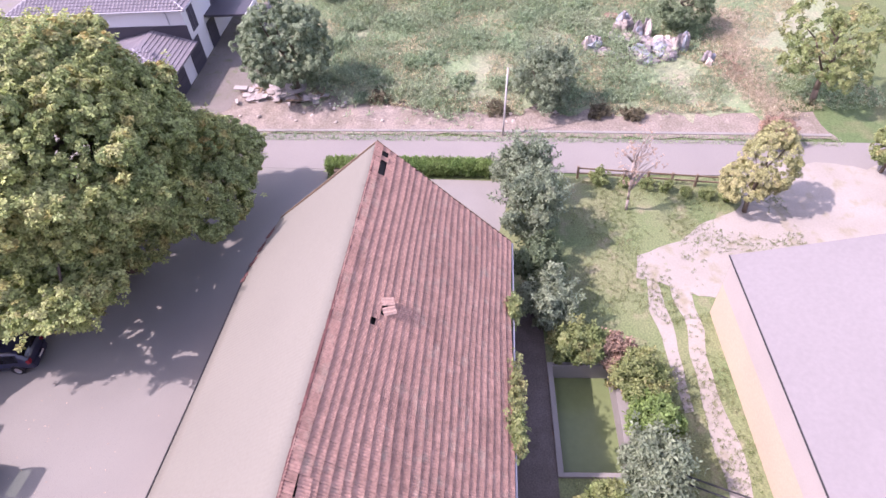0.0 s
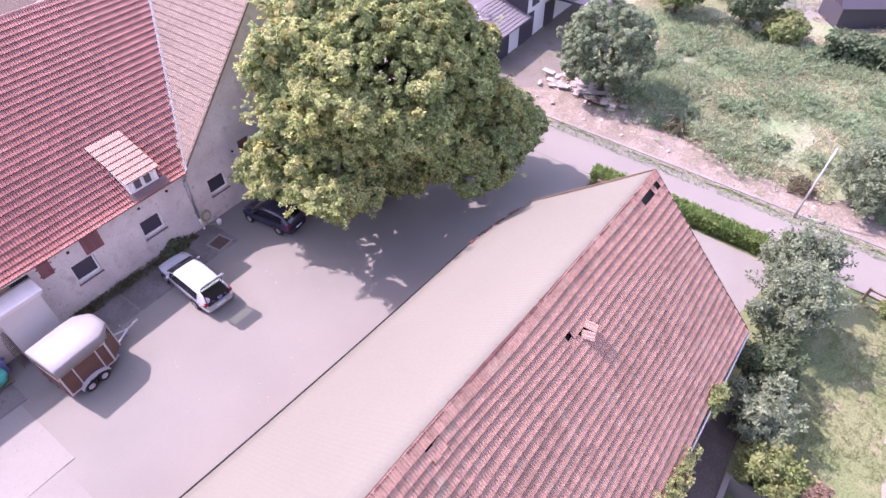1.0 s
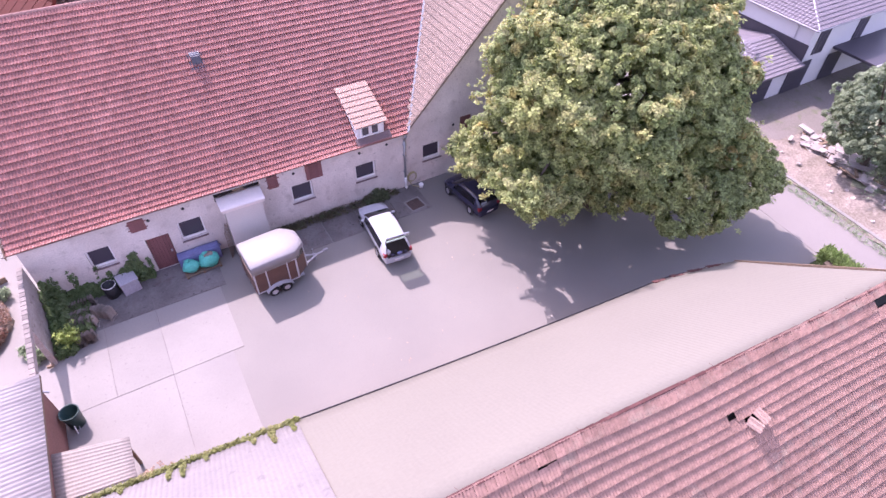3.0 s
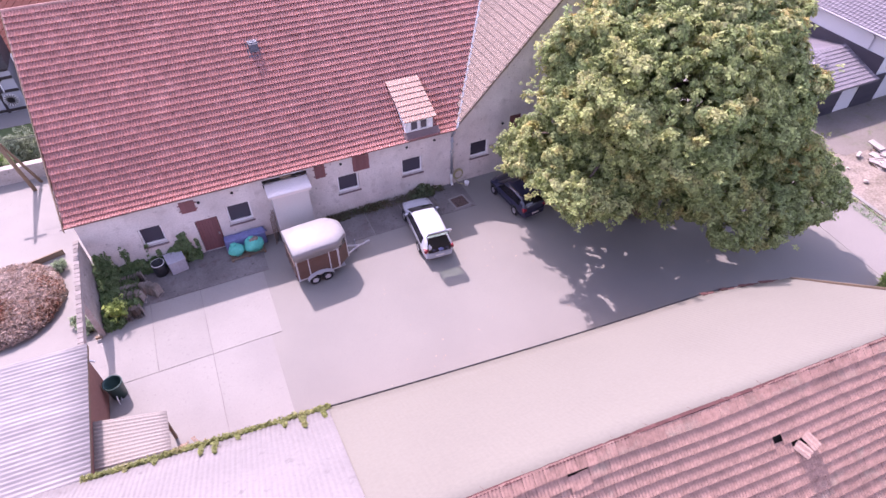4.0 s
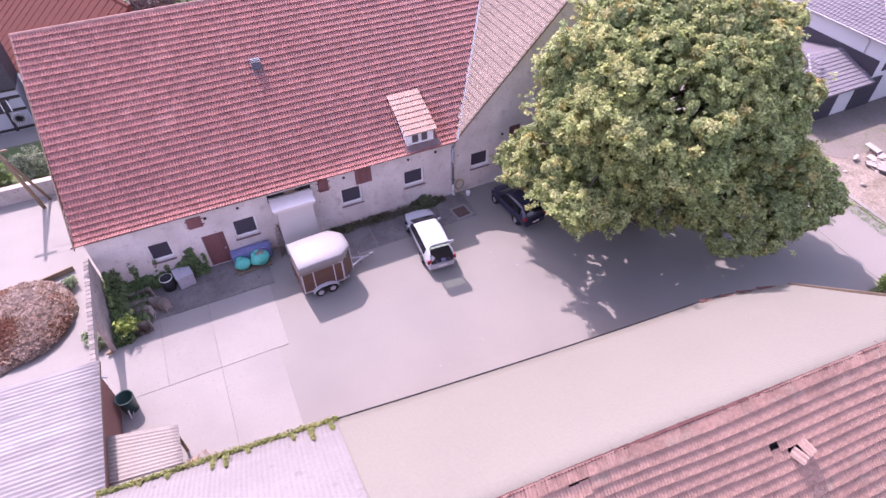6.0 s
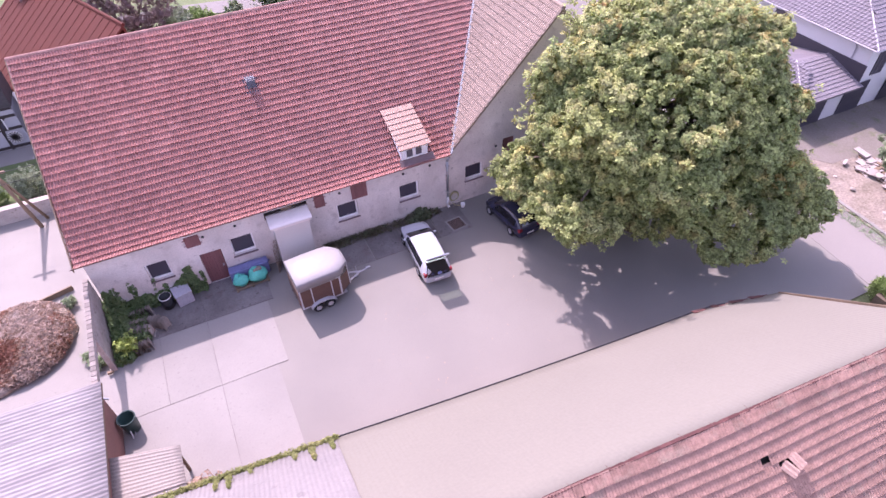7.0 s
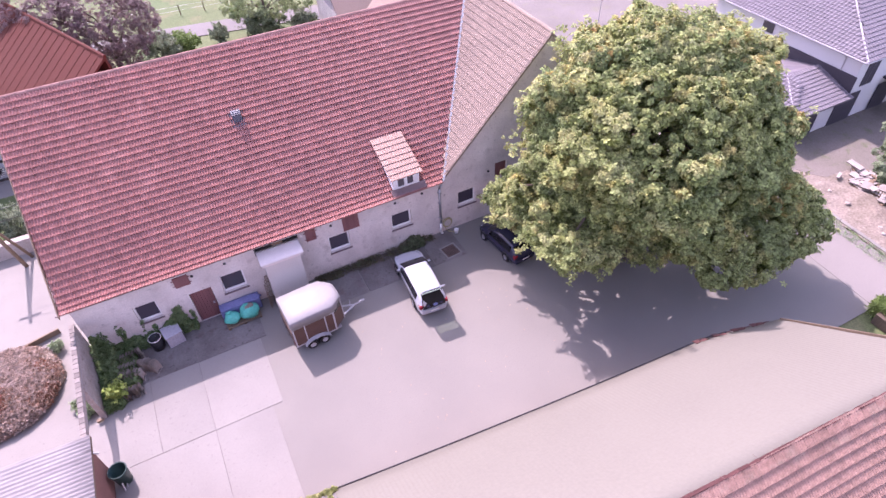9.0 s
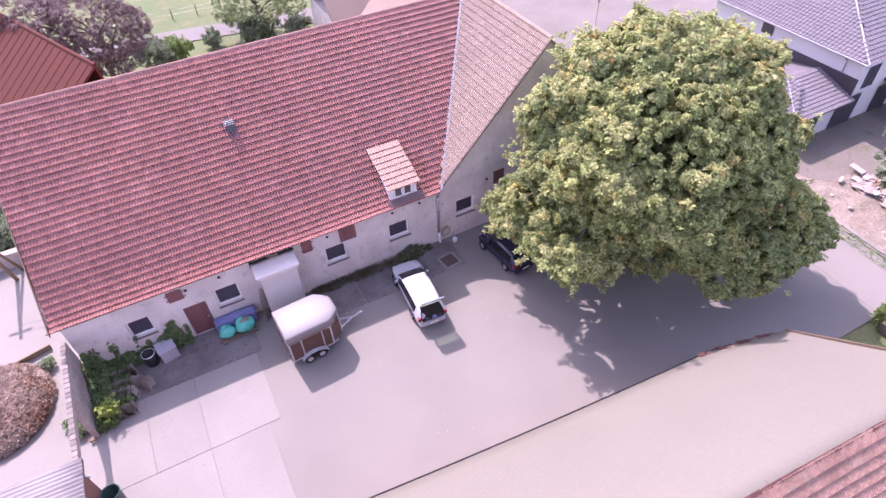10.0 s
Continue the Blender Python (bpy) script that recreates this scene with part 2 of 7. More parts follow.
# gravel and grass tones, darkened to carry the shade beside the white house
M["court"] = mat("shaded_gravel", (0.17, 0.15, 0.135), (0.13, 0.125, 0.095), big=0.4, bump=0.5, grain=0.3, col3=(0.11, 0.125, 0.065))
M["backcourt"] = mat("trodden_gravel", (0.18, 0.165, 0.155), (0.15, 0.138, 0.125), big=0.3, fine=6, amount=1, grain=0.15, bump=0.3, col3=(0.17, 0.165, 0.12))
M["timberwhite"] = mat("white_infill", (0.40, 0.40, 0.43), (0.35, 0.35, 0.38), grain=0.05, bump=0.1)
M["beam"] = mat("black_beam", (0.045, 0.035, 0.035), (0.03, 0.025, 0.025), rough=0.8, bump=0.2)

# ---- mesh tools ----
ROOT = {}


class Build:
    """Collects vertices and faces of one mesh."""

    def __init__(self):
        self.v, self.f = [], []

    def add(self, verts, faces):
        o = len(self.v)
        self.v.extend(tuple(p) for p in verts)
        self.f.extend(tuple(i + o for i in q) for q in faces)
        return self

    def box(self, x0, y0, z0, x1, y1, z1, c=0.0, m=None):
        if c:
            bm = bmesh.new()
            bmesh.ops.create_cube(bm, size=1)
            bmesh.ops.scale(bm, vec=(x1 - x0, y1 - y0, z1 - z0), verts=bm.verts)
            bmesh.ops.translate(bm, vec=((x0 + x1) / 2, (y0 + y1) / 2, (z0 + z1) / 2), verts=bm.verts)
            bmesh.ops.bevel(bm, geom=bm.edges[:], offset=c, segments=2, affect="EDGES", profile=0.6)
            bm.verts.index_update()
            vs = [p.co.copy() for p in bm.verts]
            fs = [[p.index for p in f.verts] for f in bm.faces]
            bm.free()
        else:
            vs = [Vector((x, y, z)) for z in (z0, z1) for y in (y0, y1) for x in (x0, x1)]
            fs = [(0, 2, 3, 1), (4, 5, 7, 6), (0, 1, 5, 4), (2, 6, 7, 3), (0, 4, 6, 2), (1, 3, 7, 5)]
        return self.add([m @ p for p in vs] if m else vs, fs)

    def cyl(self, p0, p1, r0, r1=None, n=10, caps=True):
        p0, p1 = Vector(p0), Vector(p1)
        r1 = r0 if r1 is None else r1
        d = (p1 - p0).normalized()
        a = d.orthogonal().normalized()
        b = d.cross(a)
        vs = [p + (a * math.cos(k * 2 * math.pi / n) + b * math.sin(k * 2 * math.pi / n)) * r for p, r in ((p0, r0), (p1, r1)) for k in range(n)]
        fs = [(k, (k + 1) % n, n + (k + 1) % n, n + k) for k in range(n)]
        if caps:
            fs += [tuple(reversed(range(n))), tuple(range(n, 2 * n))]
        return self.add(vs, fs)

    def tube(self, pts, rads, n=8):
        for (p, q), (r, s) in zip(zip(pts, pts[1:]), zip(rads, rads[1:])):
            self.cyl(p, q, r, s, n)
        return self

    def prism(self, poly, thick):
        """A plate: a polygon (3D, in order) thickened by the vector thick."""
        n = len(poly)
        t = Vector(thick)
        vs = [Vector(p) for p in poly] + [Vector(p) + t for p in poly]
        fs = [tuple(reversed(range(n))), tuple(range(n, 2 * n))] + [(k, (k + 1) % n, n + (k + 1) % n, n + k) for k in range(n)]
        return self.add(vs, fs)

    def lathe(self, prof, n=20, m=None):
        vs = [Vector((r * math.cos(2 * math.pi * k / n), r * math.sin(2 * math.pi * k / n), z)) for r, z in prof for k in range(n)]
        fs = [(i * n + k, i * n + (k + 1) % n, (i + 1) * n + (k + 1) % n, (i + 1) * n + k) for i in range(len(prof) - 1) for k in range(n)]
        return self.add([m @ p for p in vs] if m else vs, fs)

    def mesh(self, name, material, smooth=False):
        me = bpy.data.meshes.new(name)
        me.from_pydata([tuple(p) for p in self.v], [], self.f)
        me.materials.append(M[material] if isinstance(material, str) else material)
        if smooth:
            me.polygons.foreach_set("use_smooth", [True] * len(me.polygons))
        me.update()
        return me


def thing(name, m=None, label="", category="", group="", kind=""):
    """An empty that carries the parts of one thing; m is its pose."""
    ob = new(name)
    m = m or Matrix.Identity(4)
    ob.matrix_world = m
    ROOT[ob.name] = m
    return tagged(ob, label, category, group, kind)


def part(name, b, material, parent=None, label="", smooth=False, kind=""):
    """One mesh object; its coordinates are those of its parent."""
    me = b if isinstance(b, bpy.types.Mesh) else b.mesh(name, material, smooth)
    ob = new(name, me)
    if parent:
        ob.parent = parent
    return tagged(ob, label, kind=kind)


def solo(name, b, material, label, category, kind="", smooth=False, group="", m=None):
    ob = new(name, b.mesh(name, material, smooth))
    if m:
        ob.matrix_world = m
    return tagged(ob, label, category, group, kind)


def wobble(poly, step=0.6, amp=0.35, seed=0.0):
    """A polygon with uneven natural edges."""
    out = []
    for (x, y), (x2, y2) in zip(poly, poly[1:] + poly[:1]):
        n = max(1, int(math.hypot(x2 - x, y2 - y) / step))
        for k in range(n):
            px, py = x + (x2 - x) * k / n, y + (y2 - y) * k / n
            d = noise.noise(Vector((px * .45, py * .45, seed))) * amp * 2 + noise.noise(Vector((px * 1.7, py * 1.7, seed + 3))) * amp
            e = noise.noise(Vector((px * .45, py * .45, seed + 9))) * amp * 2
            out.append((px + d, py + e))
    return out


def sheet(name, poly, z, material, label, category, thick=0.02, kind="structure", rough=0.0):
    poly = wobble(poly, amp=rough, seed=len(name)) if rough else poly
    return solo(name, Build().prism([(x, y, z) for x, y in poly], (0, 0, -thick)), material, label, category, kind)


def np_mesh(name, v, f, material, smooth=False):
    me = bpy.data.meshes.new(name)
    me.from_pydata(v.reshape(-1, 3).tolist(), [], f.tolist())
    me.materials.append(M[material])
    if smooth:
        me.polygons.foreach_set("use_smooth", [True] * len(me.polygons))
    return me


# ---- foliage ----
def leaf_cloud(rng, centres, normals, size, kind="rosette", leaves=5):
    """Small folded leaves round every centre; returns vertices and faces."""
    n = len(centres)
    nrm = normals / np.linalg.norm(normals, axis=1)[:, None]
    ref = np.where(np.abs(nrm[:, 2:3]) < 0.9, np.array([[0, 0, 1.0]]), np.array([[1.0, 0, 0]]))
    a = np.cross(nrm, ref)
    a /= np.linalg.norm(a, axis=1)[:, None]
    b = np.cross(nrm, a)
    spin = rng.uniform(0, 6.283, n)
    vs, fs = [], []
    s = size * rng.uniform(0.7, 1.25, n)[:, None]
    for k in range(leaves):
        ang = spin + k * 6.283 / leaves + rng.uniform(-0.25, 0.25, n)
        d = np.cos(ang)[:, None] * a + np.sin(ang)[:, None] * b
        e = np.cross(nrm, d)
        droop = rng.uniform(-0.55, 0.1, n)[:, None]
        w = {"rosette": 0.30, "leaf": 0.42, "lance": 0.26, "blade": 0.17}[kind]
        droop = -2.2 * droop if kind == "blade" else droop
        p0 = centres + d * s * 0.06
        p1 = centres + d * s * 0.62 + e * s * w + nrm * s * droop * 0.25
        p2 = centres + d * s * 1.05 + nrm * s * droop
        p3 = centres + d * s * 0.62 - e * s * w + nrm * s * droop * 0.25
        vs.append(np.stack([p0, p1, p2, p3], axis=1))
    v = np.concatenate(vs, axis=1).reshape(-1, 3)
    f = np.arange(len(v)).reshape(-1, 4)
    return v, f


def crown_points(rng, blobs, clumps, per, clump_r, inner=0.15, floor=0.4):
    """Domes of leaves over the outside of a union of ellipsoids (centre, radii)."""
    area = np.array([(r[0] * r[1] + r[1] * r[2] + r[0] * r[2]) for _, r in blobs])
    pick = rng.choice(len(blobs), clumps * 3, p=area / area.sum())
    c = np.array([b[0] for b in blobs], float)[pick]
    r = np.array([b[1] for b in blobs], float)[pick]
    d = rng.normal(size=(len(pick), 3))
    d /= np.linalg.norm(d, axis=1)[:, None]
    depth = 1 - inner * rng.random(len(pick)) ** 2 + 0.07 * rng.random(len(pick))
    p = c + d * r * depth[:, None]
    keep = np.ones(len(p), bool)
    for bc, br in blobs:
        q = (p - np.array(bc)) / np.array(br)
        keep &= ((q ** 2).sum(1) > (1 - inner) ** 2 * 0.92) | (rng.random(len(p)) < 0.10)
    keep &= p[:, 2] > floor
    keep = np.flatnonzero(keep)[:clumps]
    p, d, r = p[keep], d[keep], r[keep]
    up = d / r
    up /= np.linalg.norm(up, axis=1)[:, None]
    up += np.array([0, 0, 0.45])
    up /= np.linalg.norm(up, axis=1)[:, None]
    rad = clump_r * rng.uniform(0.55, 1.35, len(p))
    pts, nrm = [], []
    for _ in range(per):
        q = rng.normal(size=p.shape)
        q += up * 0.9
        q /= np.linalg.norm(q, axis=1)[:, None]
        pts.append(p + q * rad[:, None] * rng.uniform(0.75, 1.05, len(p))[:, None] * np.array([1, 1, 0.8]))
        nrm.append(q + np.array([0, 0, 0.35]) + rng.normal(size=p.shape) * 0.2)
    return np.concatenate(pts), np.concatenate(nrm)


def thinned(pts, nrm, gaps):
    """Leaves left out along narrow shafts (foot x, foot y, radius), through which sunlight reaches the ground."""
    keep = np.ones(len(pts), bool)
    s = np.array(SUN_TO)
    for x, y, r in gaps:
        d = pts - np.array([x, y, 0])
        keep &= np.linalg.norm(d - (d @ s)[:, None] * s, axis=1) > r
    return pts[keep], nrm[keep]


def tree(name, base, height, trunk_r, blobs, clumps, per, clump_r, leaf, material, label, category="tree", seed=1, leaves=5, kind="rosette", limbs=7, group="", bark="bark", gaps=()):
    """A tapered trunk with limbs to the blobs and a crown of leaves. Blobs and gaps are relative to the base."""
    rng = np.random.default_rng(seed)
    t = thing(name, pose(*base), label, category, group)
    b = Build()
    bend = [Vector((rng.normal() * 0.05 * height * k / 4, rng.normal() * 0.05 * height * k / 4, height * 0.6 * k / 4)) for k in range(5)]
    bend[0] = Vector((0, 0, -0.1))
    b.tube(bend, [trunk_r * (1.25 - 0.2 * k) for k in range(5)], 10)
    for k in range(limbs):
        c, r = blobs[k % len(blobs)]
        tgt = Vector(c) + Vector((rng.normal() * r[0] * 0.45, rng.normal() * r[1] * 0.45, rng.normal() * r[2] * 0.4))
        s = bend[2 + k % 3]
        mid = s.lerp(tgt, 0.5) + Vector((rng.normal() * 0.2, rng.normal() * 0.2, 0.06 * height))
        b.tube([s, mid, tgt], [trunk_r * 0.45, trunk_r * 0.28, trunk_r * 0.08], 6)
    part("trunk", b, bark, t, smooth=True)
    pts, nrm = thinned(*crown_points(rng, blobs, clumps, per, clump_r), gaps)
    v, f = leaf_cloud(rng, pts, nrm, leaf, kind, leaves)
    part("crown", np_mesh("crown", v, f, material), material, t, kind="stuff")
    return t


# ---- ground ----
PIT = (-2.6, -34.2, 2.8, -31.3)


def pitted(outer, z, thick):
    """A plate with the basin's rectangle left open."""
    x0, y0, x1, y1 = PIT
    inner = [(x0, y0), (x1, y0), (x1, y1), (x0, y1)]
    vs = [(x, y, z - d) for d in (0, thick) for x, y in outer + inner]
    fs = []
    for k in range(4):
        a, b, c, e = k, (k + 1) % 4, 4 + (k + 1) % 4, 4 + k
        fs += [(a, b, c, e), (8 + e, 8 + c, 8 + b, 8 + a), (a, 8 + a, 8 + b, b), (e, c, 8 + c, 8 + e)]
    return Build().add(vs, fs)


solo("ground", pitted([(-900, -900), (900, -900), (900, 900), (-900, 900)], -0.06, 0.3), "grass", "wide ground of meadow grass reaching the horizon", "ground", "structure")
sheet("yard", [(-15.0, -17), (-14.2, 0.2), (19.2, 0.2), (19.3, -10), (18.95, -17.6), (9, -17.6)], 0.0, "asphalt", "grey dusty asphalt farmyard between house and barn", "yard")
sheet("yard_west", [(-60, -40), (-21.19, -40), (-21.19, 30), (-60, 30)], -0.004, "concrete", "pale concrete ground beside the farmhouse gable", "ground")
sheet("road", [(19.0, -10), (17.0, -46), (14, -90), (18, -90), (20.4, -52), (22.9, -12), (23.6, 20), (23, 60), (16, 60), (18.2, 10)], 0.012, "road", "pale worn asphalt village road", "road")
sheet("verge_soil", [(23.2, -8), (20.7, -52), (24, -52), (26, -36), (28.5, -22), (31, -5), (24, -2)], 0.01, "soil", "strip of bare reddish soil beside the road", "soil", rough=0.3)
sheet("weed_field", [(27, -14), (23.5, -48), (40, -60), (60, -60), (60, -8), (34, -8)], 0.022, "weed", "fallow field with weeds and dry grass", "field", rough=0.9)
solo("lawn", pitted([(-12, -46), (16.8, -47), (17.6, -28.6), (-12, -28.6)], -0.002, 0.02), "lawn", "sunburnt garden lawn with dry patches", "lawn", "structure")
sheet("sand_track", [(8.5, -36.9), (8.2, -37.6), (4.6, -37.7), (0.5, -37.5), (0.3, -37.0), (4.5, -36.9)], 0.012, "dust", "sandy wheel track across the lawn", "path", rough=0.22)
sheet("sand_track_outer", [(8.7, -38.1), (8.2, -39.3), (3, -39.0), (-8, -38.9), (-8, -38.0), (0, -38.0), (4.5, -38.3)], 0.012, "dust", "sandy wheel track beside the hall", "path", rough=0.2)
sheet("drive", [(18.2, -46.0), (16.2, -44.6), (13.6, -42.8), (10.2, -37.2), (8.4, -36.6), (7.2, -39.4), (6.6, -60), (17.5, -60)], 0.016, "dust", "pale gravel drive in front of the hall", "drive", rough=0.35)
# ---- roofs ----
def tile_verts(w, l, rolls, h, nx, lip=0.048, kick=0.0):
    """A pantile: rolls across its width, raised at its lower edge, with a lip. Rows: lip foot, lower edge, bend, upper edge."""
    xs = np.linspace(0, w, nx)
    prof = h * (0.5 - 0.5 * np.cos(xs / w * 2 * np.pi * rolls)) ** 1.3
    lower = np.stack([xs, np.full(nx, -0.02), prof + lip], 1)
    foot = np.stack([xs, np.full(nx, -0.012), prof * 0.5 + lip * 0.35 - 0.04], 1)
    bend = np.stack([xs, np.full(nx, 0.13), prof * 0.95 + lip * (1 - .15 / l) - kick], 1)
    upper = np.stack([xs, np.full(nx, l + 0.02), prof * 0.9], 1)
    v = np.concatenate([foot, lower, bend, upper])
    f = [(r * nx + k, r * nx + k + 1, (r + 1) * nx + k + 1, (r + 1) * nx + k) for r in range(3) for k in range(nx - 1)]
    return v, np.array(f)


def tiled(parent, patch, ncol, nrow, mats, near, inside=None, rolls=2, h=0.035, nx=9, rough=0.0, seed=3, skip=(), lift=0.05, lip=0.048, warp=None, kick=0.0, bell=None, slipped=()):
    """Rows of tiles over a patch (eave a, eave b, ridge a, ridge b). near(p) picks those that are pieces of their own."""
    rng = np.random.default_rng(seed)
    ea, eb, ra, rb = [np.array(p, float) for p in patch]

    def at(u, v):
        p = (ea * (1 - u) + eb * u) * (1 - v) + (ra * (1 - u) + rb * u) * v
        return p + np.array([0, 0, bell(v)]) if bell else p

    w = np.linalg.norm(at(1, .5) - at(0, .5)) / ncol
    l = np.linalg.norm(at(.5, 1) - at(.5, 0)) / nrow
    tv, tf = tile_verts(w, l, rolls, h, nx, lip, kick)
    me = np_mesh("tile", tv, tf, mats[0])
    allv, singles = [], 0
    for j in range(nrow):
        wob = rng.normal() * rough * 0.3
        for i in range(ncol):
            if (i, j) in skip:
                continue
            u, v = i / ncol, j / nrow
            p = at(u, v)
            c = at(u + .5 / ncol, v + .5 / nrow)
            if inside and not inside(c):
                continue
            U = at(min(u + .02, 1.02), v) - p
            U /= np.linalg.norm(U)
            V = at(u, v + .02) - p
            V -= U * (V @ U)
            V /= np.linalg.norm(V)
            N = np.cross(U, V)
            sl = 0.0
            if rough:
                sl = rough * (math.sin(i * 0.23 + j * 0.35) * 0.6 + math.sin(i * 0.083 + j * 0.5) * 0.9 + rng.normal() * 0.07) + wob
                N = N + U * rng.normal() * rough * 0.15 + V * rng.normal() * rough * 0.2
                N /= np.linalg.norm(N)
                V = np.cross(N, U)
                V /= np.linalg.norm(V)
                U = np.cross(V, N)
            if (i, j) in slipped:
                sl -= slipped[i, j]
            R = np.stack([U, V, N], 1)
            o = p + V * sl + N * lift
            if warp:
                o = o + np.array([0, 0, warp(p[0]) * v ** 1.5])
            if near(c) and singles < 300:
                ob = new("tile", me)
                ob.parent = parent
                m = Matrix([[*R[k], o[k]] for k in range(3)] + [[0, 0, 0, 1]])
                ob.matrix_parent_inverse = ROOT[(parent.parent or parent).name].inverted()
                ob.matrix_basis = m
                singles += 1
            else:
                allv.append(tv @ R.T + o)
    if allv:
        k = len(tv)
        V = np.concatenate(allv)
        F = np.concatenate([tf + q * k for q in range(len(allv))])
        ob = part("tiles", np_mesh("tiles", V, F, mats[1]), None, parent, kind="stuff")
        ob.matrix_parent_inverse = ROOT[(parent.parent or parent).name].inverted()
    return singles


def corrugated(name, patch, pitch, amp, material, parent, label="", thick=0.012, rows=6, sag=None):
    """A wavy sheet over a patch (eave a, eave b, ridge a, ridge b), its waves running up the slope."""
    ea, eb, ra, rb = [Vector(p) for p in patch]
    n = int((eb - ea).length / pitch) * 4
    N = (eb - ea).cross(ra - ea).normalized()
    if N.z < 0:
        N = -N
    vs, fs = [], []
    for j in range(rows + 1):
        v = j / rows
        for i in range(n + 1):
            u = i / n
            p = (ea.lerp(eb, u)).lerp(ra.lerp(rb, u), v) + N * (amp * math.sin(i * math.pi / 2 + 0.4))
            if sag:
                p = p + sag(u, v)
            vs.append(p)
    m = len(vs)
    vs += [p - N * thick for p in vs]
    k = n + 1
    for j in range(rows):
        for i in range(n):
            q = (j * k + i, j * k + i + 1, (j + 1) * k + i + 1, (j + 1) * k + i)
            fs += [q, tuple(m + x for x in reversed(q))]
    for i in range(n):
        fs += [(i + 1, i, m + i, m + i + 1), (rows * k + i, rows * k + i + 1, m + rows * k + i + 1, m + rows * k + i)]
    for j in range(rows):
        fs += [(j * k, (j + 1) * k, m + (j + 1) * k, m + j * k), ((j + 1) * k + n, j * k + n, m + j * k + n, m + (j + 1) * k + n)]
    return part(name, Build().add(vs, fs), material, parent, label, smooth=True)


def slab(name, patch, thick, material, parent, label=""):
    a, b, ra, rb = [Vector(p) for p in patch]
    N = (b - a).cross(ra - a).normalized()
    if N.z < 0:
        N = -N
    return part(name, Build().prism([a, b, rb, ra], -N * thick), material, parent, label)


# ---- farmhouse ----
EAVE_Z, RIDGE_Y, RIDGE_Z = 4.35, 9.08, 11.54
WX, WZ = 7.35, 12.0
house = thing("farmhouse", None, "long rendered farmhouse with red tiled roof and cross gable", "house")
OPEN = [(-18.5, 1.55, -17.3, 2.82), (-15.65, 0.0, -14.45, 2.4), (-13.87, 1.52, -12.55, 2.84), (-7.42, 1.62, -6.12, 2.86), (-3.35, 1.66, -2.02, 2.86), (1.3, 1.62, 2.58, 2.80), (4.0, 2.9, 4.9, 4.1)]


def pierced(x0, x1, z0, z1, y0, y1, holes):
    """A wall along x, one closed skin, with rectangular holes through it."""
    xs = sorted({x0, x1, *[h[0] for h in holes], *[h[2] for h in holes]})
    zs = sorted({z0, z1, *[max(z0, h[1]) for h in holes], *[h[3] for h in holes]})
    nx, nz = len(xs), len(zs)

    def solid(i, k):
        if not (0 <= i < nx - 1 and 0 <= k < nz - 1):
            return False
        x, z = (xs[i] + xs[i + 1]) / 2, (zs[k] + zs[k + 1]) / 2
        return not any(h[0] < x < h[2] and h[1] < z < h[3] for h in holes)

    def at(i, k, s):
        return (k * nx + i) * 2 + s
    vs = [(x, y, z) for z in zs for x in xs for y in (y0, y1)]
    fs = []
    for i in range(nx - 1):
        for k in range(nz - 1):
            if solid(i, k):
                fs += [(at(i, k, 0), at(i + 1, k, 0), at(i + 1, k + 1, 0), at(i, k + 1, 0)), (at(i, k, 1), at(i, k + 1, 1), at(i + 1, k + 1, 1), at(i + 1, k, 1))]
                for a, b, c, d in ((i - 1, k, (i, k), (i, k + 1)), (i + 1, k, (i + 1, k + 1), (i + 1, k)), (i, k - 1, (i + 1, k), (i, k)), (i, k + 1, (i, k + 1), (i + 1, k + 1))):
                    if not solid(a, b):
                        fs.append((at(*c, 0), at(*d, 0), at(*d, 1), at(*c, 1)))
    return Build().add(vs, fs)


part("front_wall", pierced(-21.1, 0.0, -0.1, EAVE_Z, 0.0, 0.45, [h for h in OPEN if h[2] < 0]), "render", house)
part("wing_wall", pierced(0.0, 14.7, -0.1, EAVE_Z, 0.003, 0.45, [h for h in OPEN if h[0] > 0]), "render", house)
part("gable_wall", Build().prism([(0.05, 0.003, EAVE_Z), (14.65, 0.003, EAVE_Z), (WX, 0.003, WZ - 0.15)], (0, 0.44, 0)), "render", house)
part("west_gable", Build().prism([(-21.1, 0.45, -0.1), (-21.1, 17.7, -0.1), (-21.1, 17.7, EAVE_Z), (-21.1, RIDGE_Y, RIDGE_Z - 0.2), (-21.1, 0.45, EAVE_Z)], (0.4, 0, 0)), "render", house)
part("back_wall", Build().box(-21.1, 17.7, -0.1, 14.7, 18.1, EAVE_Z), "render", house)
part("east_wall", Build().box(14.3, 0.45, -0.1, 14.7, 17.7, EAVE_Z), "render", house)
MAIN = [(-21.4, -0.42, EAVE_Z), (0.3, -0.42, EAVE_Z), (-21.4, RIDGE_Y, RIDGE_Z), (0.3, RIDGE_Y, RIDGE_Z)]
MAINX = [(-21.4, -0.42, EAVE_Z), (7.3, -0.42, EAVE_Z), (-21.4, RIDGE_Y, RIDGE_Z), (7.3, RIDGE_Y, RIDGE_Z)]
k_w = (WZ - EAVE_Z) / WX


def valley_x(y):
    return (y + 0.42) * (RIDGE_Z - EAVE_Z) / (RIDGE_Y + 0.42) / k_w


def sprocket(v):
    """How far the slope dips below a straight line near the eaves."""
    return -.2 * (v / .11) * math.exp(1 - v / .11)


